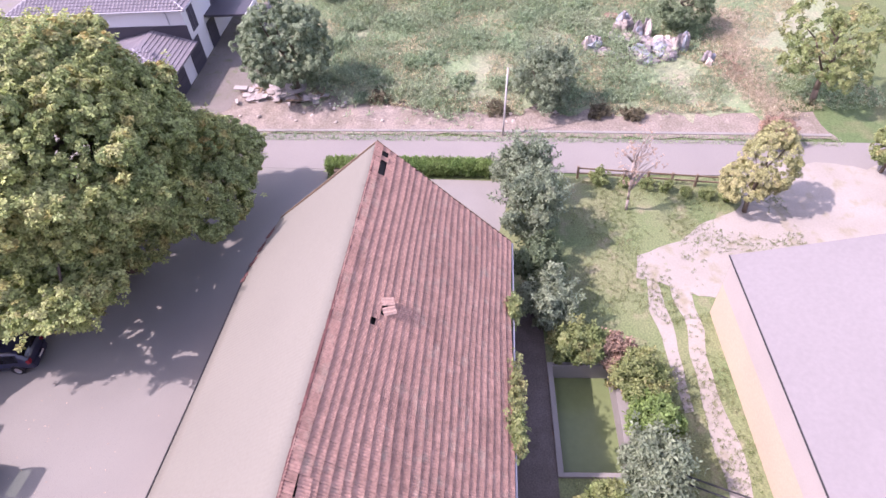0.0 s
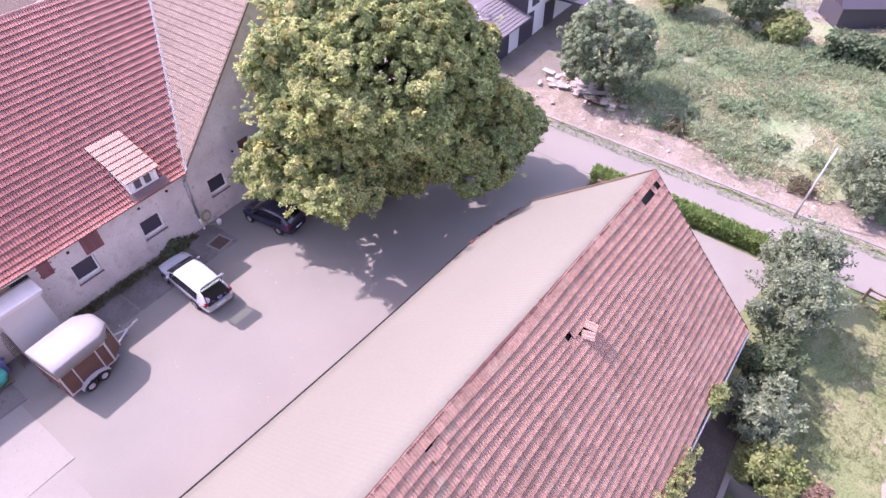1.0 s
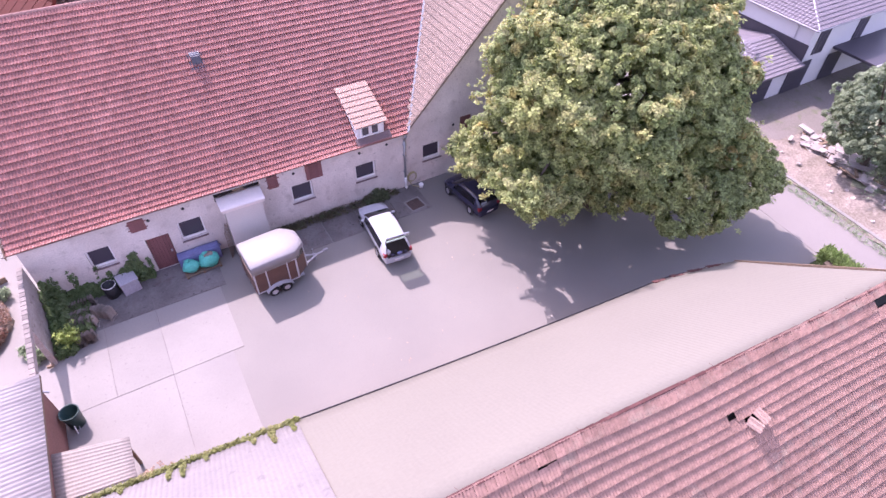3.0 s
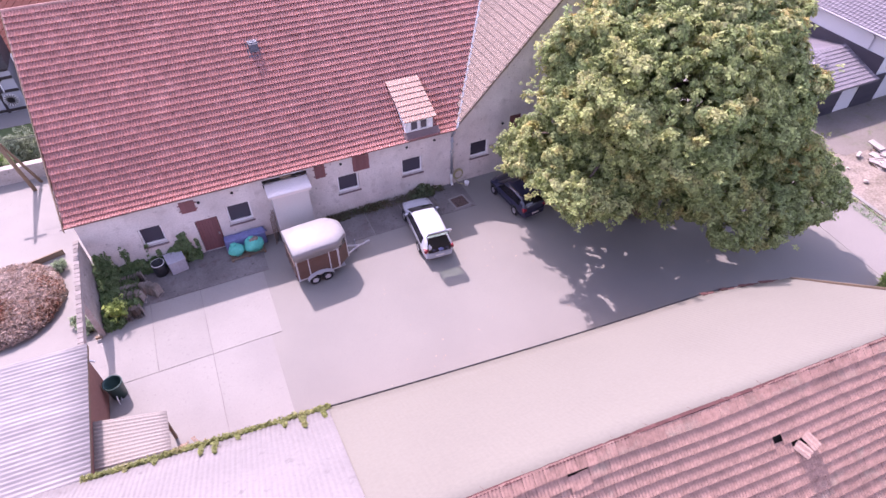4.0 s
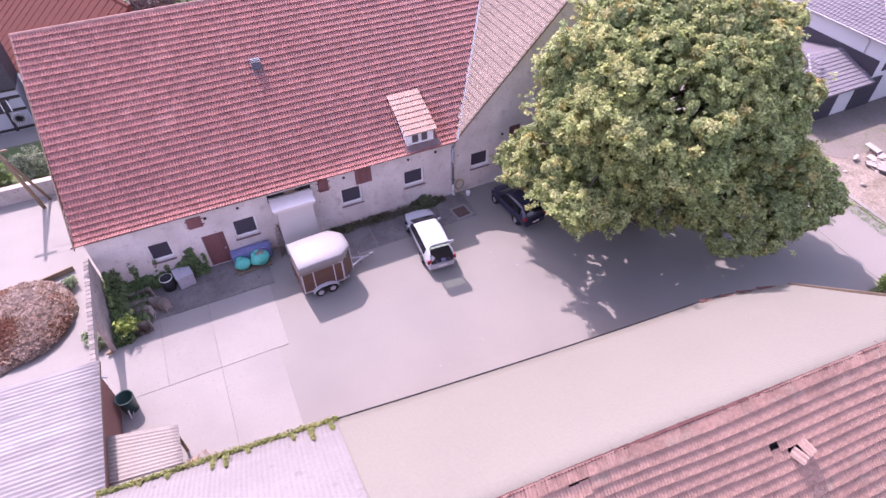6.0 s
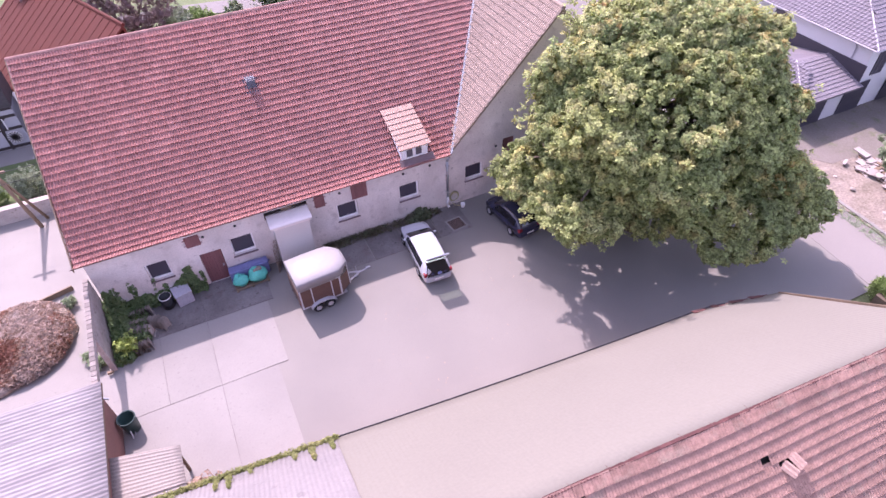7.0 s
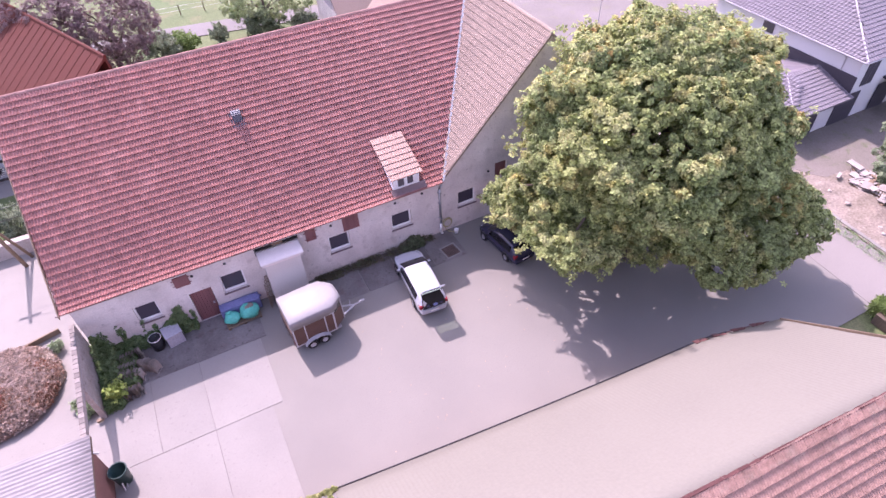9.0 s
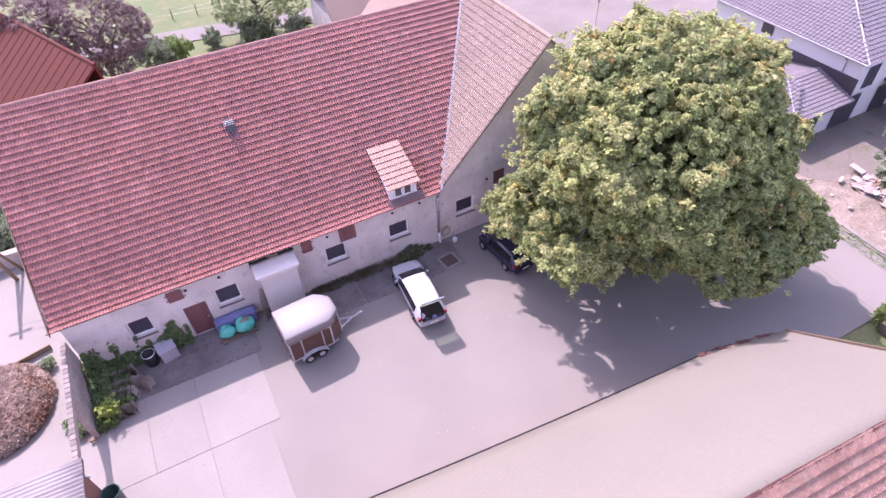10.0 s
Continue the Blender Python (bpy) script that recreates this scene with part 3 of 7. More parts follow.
roof = part("roof", Build().prism([(-21.4, -0.02, EAVE_Z + .02), (0, -0.02, EAVE_Z + .02), (valley_x(RIDGE_Y), RIDGE_Y, RIDGE_Z - .25), (-21.4, RIDGE_Y, RIDGE_Z - .25)], (0, 0.06, -0.08)), "wood", house)
back = part("back_roof", Build().prism([(-21.4, RIDGE_Y, RIDGE_Z), (8, RIDGE_Y, RIDGE_Z), (8, 18.5, EAVE_Z), (-21.4, 18.5, EAVE_Z)], (0, -0.09, -0.12)), "tile", house)
wing_roof = part("wing_roof", Build().prism([(0, -0.2, EAVE_Z - .03), (valley_x(RIDGE_Y), RIDGE_Y, RIDGE_Z - .03), (WX, RIDGE_Y + 0.6, WZ - .03), (WX, -0.2, WZ - .03)], (0.09, 0, -0.1)), "wood", house)
part("wing_east_roof", Build().prism([(WX, -0.2, WZ), (WX, 18.5, WZ), (15.0, 18.5, EAVE_Z), (15.0, -0.2, EAVE_Z)], (-0.09, 0, -0.1)), "pale", house)
part("wing_back_roof", Build().prism([(WX, RIDGE_Y, WZ - .01), (WX, 18.5, WZ - .01), (0, 18.5, EAVE_Z), (valley_x(RIDGE_Y), RIDGE_Y, RIDGE_Z - .1)], (0.09, 0, -0.1)), "pale", house)
tiled(roof, MAINX, 96, 32, ("tile", "tile_j"), lambda c: c[2] < EAVE_Z + 0.9 and c[0] > -20, lambda c: c[0] < valley_x(c[1]) + 0.12, h=0.066, lip=0.052, rough=0.012, kick=0.014, bell=sprocket)
WP = [(0.0, RIDGE_Y + 0.4, EAVE_Z), (0.0, -0.25, EAVE_Z), (WX, RIDGE_Y + 0.4, WZ), (WX, -0.25, WZ)]
tiled(wing_roof, WP, 32, 27, ("pale", "pale"), lambda c: c[1] < 2.0, lambda c: c[0] > valley_x(c[1]) + 0.05, h=0.035)
part("valley", Build().prism([(0, -0.5, EAVE_Z + .16), (0.17, -0.5, EAVE_Z + .28), (valley_x(RIDGE_Y) + .17, RIDGE_Y, RIDGE_Z + .28), (valley_x(RIDGE_Y) - .05, RIDGE_Y, RIDGE_Z + .16)], (0, 0, -0.04)), "lead", house)
for k in range(72):
    x = -21.4 + k * 0.4
    part("ridge_tile", Build().cyl((x, RIDGE_Y, RIDGE_Z + 0.0), (x + 0.42, RIDGE_Y, RIDGE_Z + 0.02), 0.13, 0.11, 10), "ridge", house)
for k in range(24):
    y = -0.25 + k * 0.4
    part("ridge_tile", Build().cyl((WX, y, WZ), (WX, y + 0.42, WZ + .02), 0.15, 0.13, 10), "pale", house)

# ---- barn ----
def bow(x):
    """The barn's ridge stands a little higher west of its middle and dips towards the gable."""
    return 0.24 * math.exp(-((x + 6.2) / 5.3) ** 2)


BZ, BR = 3.8, 9.3
barn = thing("barn", None, "old barn with sagging pantile roof and pale sheeted slope", "barn")
LE = [(-24.0, -13.9), (-12.2, -14.9), (9.72, -17.1)]
RE = [(-24.0, -28.3), (7.62, -29.37)]
RG = [(-24.0, -21.5), (-12.2, -22.1), (8.75, -23.25)]
part("north_wall", Build().prism([(-24, -14.3, -0.1), (9.3, -17.5, -0.1), (9.3, -17.9, -0.1), (-24, -14.7, -0.1)], (0, 0, BZ + .05)), "brick", barn)
part("south_wall", Build().prism([(-24, -27.9, -0.1), (7.3, -28.9, -0.1), (7.3, -28.5, -0.1), (-24, -27.5, -0.1)], (0, 0, BZ + .05)), "brick", barn)
part("east_gable", Build().prism([(9.3, -17.5, -0.1), (7.3, -28.9, -0.1), (7.3, -28.9, BZ), (8.45, -23.2, BR - .25), (9.3, -17.5, BZ)], (-0.4, 0.05, 0)), "brick", barn)
SL = [(*LE[1], BZ), (*LE[2], BZ - 0.1), (*RG[1], BR), (*RG[2], BR)]
SL0 = [(*LE[0], BZ), (*LE[1], BZ + .03), (*RG[0], BR), (*RG[1], BR + .03)]
part("west_gable", Build().prism([(-23.9, -14.4, -0.1), (-23.9, -28.2, -0.1), (-23.9, -28.2, BZ - .05), (-23.9, -21.5, BR - .25), (-23.9, -14.4, BZ - .05)], (0.4, 0, 0)), "brick", barn)
corrugated("cement_sheet", SL, 0.177, 0.004, "cement", barn, "cream fibre-cement sheeting", rows=10, sag=lambda u, v: Vector((0, 0.5 * max(0, min(u, 1.0) - 0.0) * max(0.0, 1 - abs(u - .82) / (.82 if u < .82 else .18)) * (1 - v), -0.05 * math.sin(math.pi * v) + bow(-12.2 + 21 * u) * v ** 1.5)))
corrugated("old_sheet", SL0, 0.177, 0.018, "cement2", barn, "weathered corrugated sheeting")
TR = [(*RE[0], BZ), (*RE[1], BZ), (*RG[0], BR), (*RG[2], BR)]
# deck coloured near-black, so that gaps between tiles look unlit
broof = slab("roof_deck", TR, 0.1, "dark", barn)
GAPS = {(75, 19), (77, 18), (78, 18), (99, 22), (100, 22), (101, 22), (103, 22)}
tiled(broof, TR, 105, 24, ("old", "old_j"), lambda c: -6 < c[0] < 9 and c[2] > 7.4, h=0.023, lip=0.058, rough=0.055, rolls=3, nx=13, lift=0.05, skip=GAPS, warp=bow, slipped={(54, 22): .12, (55, 22): .09})
# ---- farmhouse details ----
M["frame"] = mat("window_paint", (0.80, 0.79, 0.78), (0.70, 0.69, 0.68), rough=0.5, grain=0.04, bump=0.05)
M["glass"] = glass_mat("window_glass", (0.07, 0.062, 0.08), 0.1)
M["oxide"] = mat("oxide_red_paint", (0.215, 0.095, 0.095), (0.17, 0.08, 0.08), rough=0.7, fine=20, grain=0.12, bump=0.2, rand=0.1)
M["sill"] = mat("sill_stone", (0.19, 0.135, 0.135), (0.14, 0.10, 0.105), bump=0.1)
M["black"] = mat("black_plastic", (0.03, 0.03, 0.033), (0.02, 0.02, 0.022), rough=0.5, bump=0)


def window(parent, x0, z0, x1, z1, y=0.16, sill=True, bars=0):
    w = part("window", Build().box(x0 + .05, y + .05, z0 + .05, x1 - .05, y + .07, z1 - .05), "glass", parent)
    f = Build()
    t = 0.085
    f.box(x0, y, z0, x1, y + .09, z0 + t + .03).box(x0, y, z1 - t, x1, y + .09, z1)
    f.box(x0, y, z0 + t + .03, x0 + t, y + .09, z1 - t).box(x1 - t, y, z0 + t + .03, x1, y + .09, z1 - t)
    for k in range(bars):
        x = x0 + (x1 - x0) * (k + 1) / (bars + 1)
        f.box(x - .035, y - .003, z0 + t + .03, x + .035, y + .085, z1 - t)
    part("frame", f, "frame", w, "white painted frame")
    if sill:
        part("sill", Build().box(x0 - .06, -0.09, z0 - .07, x1 + .06, y, z0 - .005, c=0.012), "sill", w)
    part("room", Build().box(x0 + .02, y + .12, z0 + .02, x1 - .02, y + .16, z1 - .02), "dark", w)
    return w


for i, h in enumerate(OPEN):
    if i not in (1, 6):
        window(house, *h)
hatch = part("hatch", Build().box(4.02, .2, 2.92, 4.88, .23, 4.08), "dark", house, "red-brown boarded loft hatch")
for k in range(4):
    part("plank", Build().box(4.02 + .215 * k, .16, 2.92, 4.23 + .215 * k, .199, 4.08, c=.005), "oxide", hatch)
door = part("door", Build().box(-15.63, 0.14, 0.02, -14.47, 0.17, 2.38), "dark", house, "closed red-brown plank door")
for k in range(7):
    x = -15.63 + k * 1.16 / 7
    part("plank", Build().box(x + .004, 0.085, 0.03, x + 1.16 / 7 - .004, 0.139, 2.37, c=0.006), "oxide", door)
part("handle", Build().box(-14.66, 0.03, 1.05, -14.56, 0.085, 1.2, c=0.01), "metal", door)
for x0, x1, z0, z1 in ((-16.08, -15.3, 3.16, 3.9), (-8.66, -8.06, 3.18, 4.02), (-6.4, -5.4, 2.99, 4.03)):
    s = part("shutter", Build().box(x0, -0.035, z0, x1, -0.003, z1), "oxide", house, "small red-brown board shutter")
    n = max(3, int((x1 - x0) / 0.2))
    for k in range(n):
        a = x0 + (x1 - x0) * k / n
        part("board", Build().box(a + .004, -0.06, z0, a + (x1 - x0) / n - .004, -0.036, z1, c=0.005), "oxide", s)
    if x0 < -8:
        for z in (z0 + .15, z1 - .2):
            part("hinge", Build().box(x0 - .1, -0.075, z, x0 + .2, -0.061, z + .07), "oxide", s)
            part("hinge", Build().box(x1 - .2, -0.075, z, x1 + .1, -0.061, z + .07), "oxide", s)
for x, z in ((-15.1, 3.62), (-13.3, 3.7), (-7.1, 3.75), (-3.0, 3.74), (-1.2, 3.76), (3.5, 3.7)):
    part("air_vent", Build().lathe([(0.085, 0), (0.085, 0.035), (0.07, 0.035), (0.065, 0.02), (0.001, 0.02)], 14, pose(x, 0.0, z, 90)), "black", house)
part("gutter", Build().add([(x, -0.36 + 0.035 * math.cos(a), EAVE_Z - 0.01 + 0.035 * math.sin(a)) for x in (-21.6, 0.05) for a in np.linspace(math.pi, 2 * math.pi, 9)], [(k, k + 1, 9 + k + 1, 9 + k) for k in range(8)]), "sill", house, smooth=True)
part("downpipe", Build().tube([(-0.05, -0.44, EAVE_Z - .1), (-0.05, -0.12, EAVE_Z - .55), (-0.05, -0.12, 0.9)], [0.075] * 3, 12), "metal", house, smooth=True)
part("downpipe_foot", Build().tube([(-0.05, -0.12, 0.9), (-0.05, -0.12, 0.15), (-0.02, -0.25, 0.05)], [0.085] * 3, 12), "frame", house, "pale plastic pipe foot", smooth=True)
for z in (1.3, 2.6, 3.4):
    part("pipe_clip", Build().box(-0.15, -0.22, z, 0.05, 0.0, z + .04), "metal", house)
part("verge_board", Build().prism([(-21.45, -0.5, EAVE_Z - .12), (-21.45, RIDGE_Y, RIDGE_Z - .12), (-21.45, RIDGE_Y, RIDGE_Z + .08), (-21.45, -0.5, EAVE_Z + .08)], (0.05, 0, 0)), "wood", house)
part("gable_verge", Build().prism([(0, -0.3, EAVE_Z - .05), (WX, -0.3, WZ - .05), (WX, -0.3, WZ + .1), (0, -0.3, EAVE_Z + .1)], (0, 0.04, 0)), "pale", house)

# dormer
DX0, DX1, DYF, DZF, DYB, DZB = -3.12, -1.18, 0.02, 5.62, 2.65, 6.70
dorm = part("dormer", Build().prism([(DX0 + .1, DYF, 4.7), (DX0 + .1, 2.4, 6.5), (DX0 + .1, DYF, 5.52)], (DX1 - DX0 - .2, 0, 0)), "frame", house, "pale dormer with two small windows")
slab("dormer_deck", [(DX0, DYF - .2, DZF - .06), (DX1, DYF - .2, DZF - .06), (DX0, DYB, DZB - .03), (DX1, DYB, DZB - .03)], 0.06, "wood", dorm)
for c, x in enumerate((DX0 + .42, DX1 - .92)):
    w = part("dormer_window", Build().box(x + .05, DYF - .02, 4.86, x + .45, DYF - .005, 5.36), "glass", dorm)
for x in (DX0 + .12, DX0 + .36, DX0 + .85, DX1 - 1.0, DX1 - .5, DX1 - .2):
    part("jamb", Build().box(x, DYF - .05, 4.75, x + .07, DYF - .003, 5.5), "frame", dorm)
for z in (4.76, 5.4):
    part("rail", Build().box(DX0 + .12, DYF - .06, z, DX1 - .12, DYF - .052, z + .08), "frame", dorm)
part("apron", Build().prism([(DX0 - .05, DYF - .02, 4.74), (DX1 + .25, DYF - .02, 4.74), (DX1 + .25, DYF - .38, 4.47), (DX0 - .05, DYF - .38, 4.47)], (0, 0, 0.02)), "sill", dorm)
tiled(dorm, [(DX0 - .05, DYF - .25, DZF - .04), (DX1 + .05, DYF - .25, DZF - .04), (DX0 - .05, DYB, DZB), (DX1 + .05, DYB, DZB)], 7, 8, ("tile_d", "tile_d"), lambda c: True, h=0.03, lift=0.02)

# roof exhaust
vent = part("roof_vent", Build().box(-10.1, 5.25, 8.5, -9.6, 5.3, 9.22).box(-10.1, 5.75, 8.7, -9.6, 5.8, 9.22).box(-10.1, 5.3, 8.5, -10.05, 5.75, 9.22).box(-9.65, 5.3, 8.5, -9.6, 5.75, 9.22), "slateblue", house, "grey-blue zinc roof exhaust box")
part("inner_floor", Build().box(-10.05, 5.3, 9.1, -9.65, 5.75, 9.14), "slateblue", vent)
for y in (5.4, 5.58):
    part("cap_bar", Build().box(-10.12, y, 9.222, -9.58, y + .07, 9.26), "lead", vent)
part("flashing", Build().prism([(-10.25, 5.05, 8.55), (-9.45, 5.05, 8.55), (-9.45, 5.9, 9.2), (-10.25, 5.9, 9.2)], (0, 0, 0.03)), "slateblue", vent)

part("loft_opening", Build().box(-11.62, -0.012, 3.44, -9.1, -0.002, 3.95), "dark", house, "dark loft opening")
part("opening_board", Build().box(-10.6, -0.03, 3.44, -10.0, -0.013, 3.95), "wood", house)
# porch beside the house
M["porch"] = mat("pale_plaster", (0.60, 0.56, 0.53), (0.52, 0.48, 0.45), big=0.6, grain=0.06, bump=0.15)
porch = thing("porch", pose(-10.33, -0.5, 0), "small pale plastered cellar porch with white sheet roof", "porch")
part("body", Build().box(-1.05, -0.5, -0.05, 1.0, 0.48, 3.48, c=0.015), "porch", porch)
corrugated("sheet_roof", [(-1.25, -0.62, 3.56), (1.2, -0.62, 3.56), (-1.25, 0.46, 3.78), (1.2, 0.46, 3.78)], 0.1, 0.008, "creamsheet", porch, "cream-white corrugated sheet")
part("fascia", Build().box(-1.2, -0.6, 3.38, 1.15, -0.55, 3.54), "creamsheet", porch)
for k in range(5):
    a = 3 + 2.2 * k
    solo("plank", Build().box(-0.06, -0.012, 0, 0.06, 0.012, 1.9 + 0.1 * (k % 3), c=0.004), "wood", "weathered plank leaning against the porch", "plank", group="leaning planks", m=pose(-11.75 + 0.07 * k, -0.95 + 0.16 * k, 0.0, 0, a, 80))

# ---- concrete yard slabs ----
pave = thing("concrete_yard", None, "old concrete slab paving with worn joints", "paving", kind="structure")
for x0, y0, x1, y1 in ((-21.2, -2.8, -18.98, 0.0), (-18.95, -2.8, -16.42, 0.0), (-16.39, -2.8, -12.62, 0.0), (-21.2, -7.4, -18.98, -2.835), (-18.95, -7.4, -16.42, -2.835), (-16.39, -7.4, -12.95, -2.835), (-21.2, -15, -16.42, -7.43), (-16.39, -15, -13.5, -7.43)):
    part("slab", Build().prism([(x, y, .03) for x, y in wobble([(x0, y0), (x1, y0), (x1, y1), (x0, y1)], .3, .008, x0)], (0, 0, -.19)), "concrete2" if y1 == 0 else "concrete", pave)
for k in range(4):
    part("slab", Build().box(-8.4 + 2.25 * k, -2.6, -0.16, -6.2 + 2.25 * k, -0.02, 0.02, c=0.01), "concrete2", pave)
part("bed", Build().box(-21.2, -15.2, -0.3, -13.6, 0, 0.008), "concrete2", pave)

# drain
drain = thing("drain_grate", pose(-0.3, -1.9, 0.025, 0, 0, 6), "rusty iron drain grate set in concrete", "drain")
part("rim", Build().box(-.56, -.56, 0, .56, -.45, .02).box(-.56, .45, 0, .56, .56, .02).box(-.56, -.45, 0, -.45, .45, .02).box(.45, -.45, 0, .56, .45, .02), "concrete", drain)
part("pit", Build().box(-.45, -.45, -0.004, .45, .45, 0.002), "dark", drain)
for k in range(9):
    part("bar", Build().box(-.44 + k * .1, -.45, .004, -.38 + k * .1, .45, .016), "rust", drain)

# ---- bags, tarp, boxes ----
def blob(b, c, r, seed, n=14, lump=0.12, flat=0.0):
    """A lumpy rounded form."""
    rng = np.random.default_rng(seed)
    ph = rng.uniform(0, 6.28, 6)
    vs, fs = [], []
    for i in range(n + 1):
        th = math.pi * i / n
        for k in range(2 * n):
            a = math.pi * k / n
            d = 1 + lump * (math.sin(3 * a + ph[0] + 2 * th) + 0.7 * math.sin(5 * th + ph[1] + a) + 0.5 * math.sin(7 * a - 4 * th + ph[2]))
            s = max(0.0, math.sin(th)) ** 0.7
            z = math.cos(th)
            vs.append((c[0] + r[0] * d * s * math.cos(a), c[1] + r[1] * d * s * math.sin(a), max(c[2] + r[2] * z * (1 + 0.4 * (d - 1)), flat)))
    for i in range(n):
        for k in range(2 * n):
            fs.append((i * 2 * n + k, i * 2 * n + (k + 1) % (2 * n), (i + 1) * 2 * n + (k + 1) % (2 * n), (i + 1) * 2 * n + k))
    return b.add(vs, fs)


M["teal"] = mat("turquoise_plastic", (0.07, 0.50, 0.40), (0.05, 0.40, 0.33), rough=0.45, big=2, fine=10, bump=0.5)
M["bluetarp"] = mat("blue_tarp", (0.17, 0.19, 0.36), (0.13, 0.14, 0.27), rough=0.5, big=2, fine=8, bump=0.5)
pal = thing("pallet", pose(-13.45, -0.95, 0.03, 0, 0, 3), "weathered wooden pallet beside the wall", "pallet")
for k in range(5):
    part("board", Build().box(-1.0, -.48 + .21 * k, .10, 1.0, -.35 + .21 * k, .125), "wood", pal)
for k in range(3):
    part("runner", Build().box(-.98 + .92 * k, -.48, 0, -.86 + .92 * k, .5, .10), "wood", pal)
for x, r, s, lab in ((-14.0, .45, 3, "tied turquoise plastic sack on a pallet"), (-13.0, .55, 9, "open turquoise plastic sack on a pallet")):
    b = thing("plastic_sack", pose(x, -0.98, 0.155), lab, "sack", "sacks on the pallet")
    part("body", blob(Build(), (0, 0, r * .65), (r, r * .85, r * .75), s, lump=.06, flat=0.0), "teal", b, smooth=True)
    if s == 9:
        part("opening", blob(Build(), (0.03, 0.03, r * 1.3), (r * .5, r * .42, .12), s, lump=.08), "soil", b, smooth=True)
    part("knot", blob(Build(), (-.08, .1, r * 1.42), (.16, .12, .1), s + 4, lump=.2), "teal", b, smooth=True)
tarp = solo("covered_crate", blob(Build().box(-1.15, -.28, 0, 1.15, .3, .85, c=.06), (0.2, 0.05, .72), (1.0, .26, .25), 5, lump=.05), "bluetarp", "crate under a blue tarpaulin against the wall", "crate", smooth=True, m=pose(-13.35, -0.36, 0.03))
M["grey"] = mat("grey_sheet", (0.42, 0.41, 0.45), (0.34, 0.33, 0.37), rough=0.5, bump=0.1)
chest = thing("chest_freezer", pose(-17.25, -0.62, 0.03, 0, 0, 12), "old grey chest freezer under ivy", "chest")
part("body", Build().box(-.45, -.45, 0, .45, .45, .8, c=.03), "grey", chest)
part("lid", Build().box(-.48, -.48, .805, .48, .48, .87, c=.02), "grey", chest)
crate = thing("rain_barrel", pose(-18.15, -0.7, 0.03), "black plastic barrel with pale rim", "barrel")
part("body", Build().lathe([(0.02, 0), (.33, 0), (.36, .4), (.33, .85), (.30, .85), (.30, .6), (.02, .6)], 20), "black", crate, smooth=True)
part("rim", Build().lathe([(.345, .8), (.36, .83), (.345, .86), (.33, .84), (.345, .8)], 20), "frame", crate, smooth=True)

# stacks of roof tiles
def tile_stack(loc, n, turn, seed):
    rng = random.Random(seed)
    s = thing("tile_stack", pose(*loc, 0, 0, turn), "weathered spare clay tiles stacked on edge", "tiles", "tile stacks")
    v, f = tile_verts(0.5, 0.6, 1, 0.08, 7)
    b = Build().add([(p[0] - .25, p[2], p[1]) for p in v], [tuple(q) for q in f]).add([(p[0] - .25, p[2] + .05, p[1]) for p in v], [tuple(reversed(q)) for q in f])
    me = b.mesh("spare_tile", "stone")
    for k in range(n):
        ob = part("spare_tile", me, None, s)
        ob.matrix_basis = pose(k * 0.15 - n * .075, rng.uniform(-.03, .03), 0.02, rng.uniform(-14, -6), 0, 90 + rng.uniform(-5, 5))
    return s


M["stone"] = mat("mossy_tile", (0.36, 0.31, 0.27), (0.25, 0.22, 0.19), rand=0.25, bump=0.3)
for i, (x, y, n, a) in enumerate(((-19.45, -0.95, 8, 6), (-19.5, -1.75, 9, -6), (-19.55, -2.3, 8, -10), (-18.55, -2.15, 6, -42), (-19.55, -3.35, 6, 5))):
    tile_stack((x, y, 0.03), n, a, i)

# ---- climbing and wall plants ----
def plant(name, pts, nrm, leaf, material, label, category="plant", seed=1, leaves=4, kind="stuff", form="leaf"):
    rng = np.random.default_rng(seed)
    v, f = leaf_cloud(rng, np.array(pts, float), np.array(nrm, float), leaf, form, leaves)
    ob = new(name, np_mesh(name, v, f, material))
    return tagged(ob, label, category, kind=kind)


rng = np.random.default_rng(11)
n = 2600
x = rng.uniform(-21.0, -15.9, n)
top = np.interp(x, [-21, -20.3, -19.6, -18.9, -18, -17.2, -16.6, -15.9], [1.9, 1.0, .8, .7, .7, 1.2, 1.7, 0.2])
top *= 0.75 + 0.5 * np.abs(np.sin(x * 3.7)) * np.abs(np.sin(x * 1.3 + 1))
z = rng.uniform(0.05, 1, n) ** 1.2 * top
y = -0.06 - rng.random(n) ** 2 * 0.45 * (1 - z / 3)
k1 = [np.stack([x, y, z], 1)]
for k in range(9):
    a, h, m = rng.uniform(-20.9, -15.9), rng.uniform(1.0, 2.2), 22
    s = rng.random(m) * h
    k1.append(np.stack([a + np.sin(s * 2 + k) * .12 + rng.normal(size=m) * .05, np.full(m, -0.05), s], 1))
k1 = np.concatenate(k1)
m2 = 1700
y2 = -rng.uniform(0, 3.9, m2)
k2 = np.stack([-21.1 + rng.random(m2) ** 1.5 * .9, y2, rng.random(m2) * np.interp(-y2, [0, 2, 4], [2.0, .9, .5])], 1)
k3 = np.stack([rng.uniform(-21.05, -19.3, 1500), rng.uniform(-2.9, -.1, 1500), rng.random(1500) * .5 + .1], 1)
k2, m2 = np.concatenate([k2, k3]), m2 + 1500
plant("ivy", np.concatenate([k1, k2]), np.concatenate([np.tile([0, -1, .6], (len(k1), 1)), np.tile([1, -.3, .9], (m2, 1))]) + rng.normal(size=(len(k1) + m2, 3)) * .4, 0.11, "ivy", "dark ivy climbing the farmhouse wall", "ivy", 3)
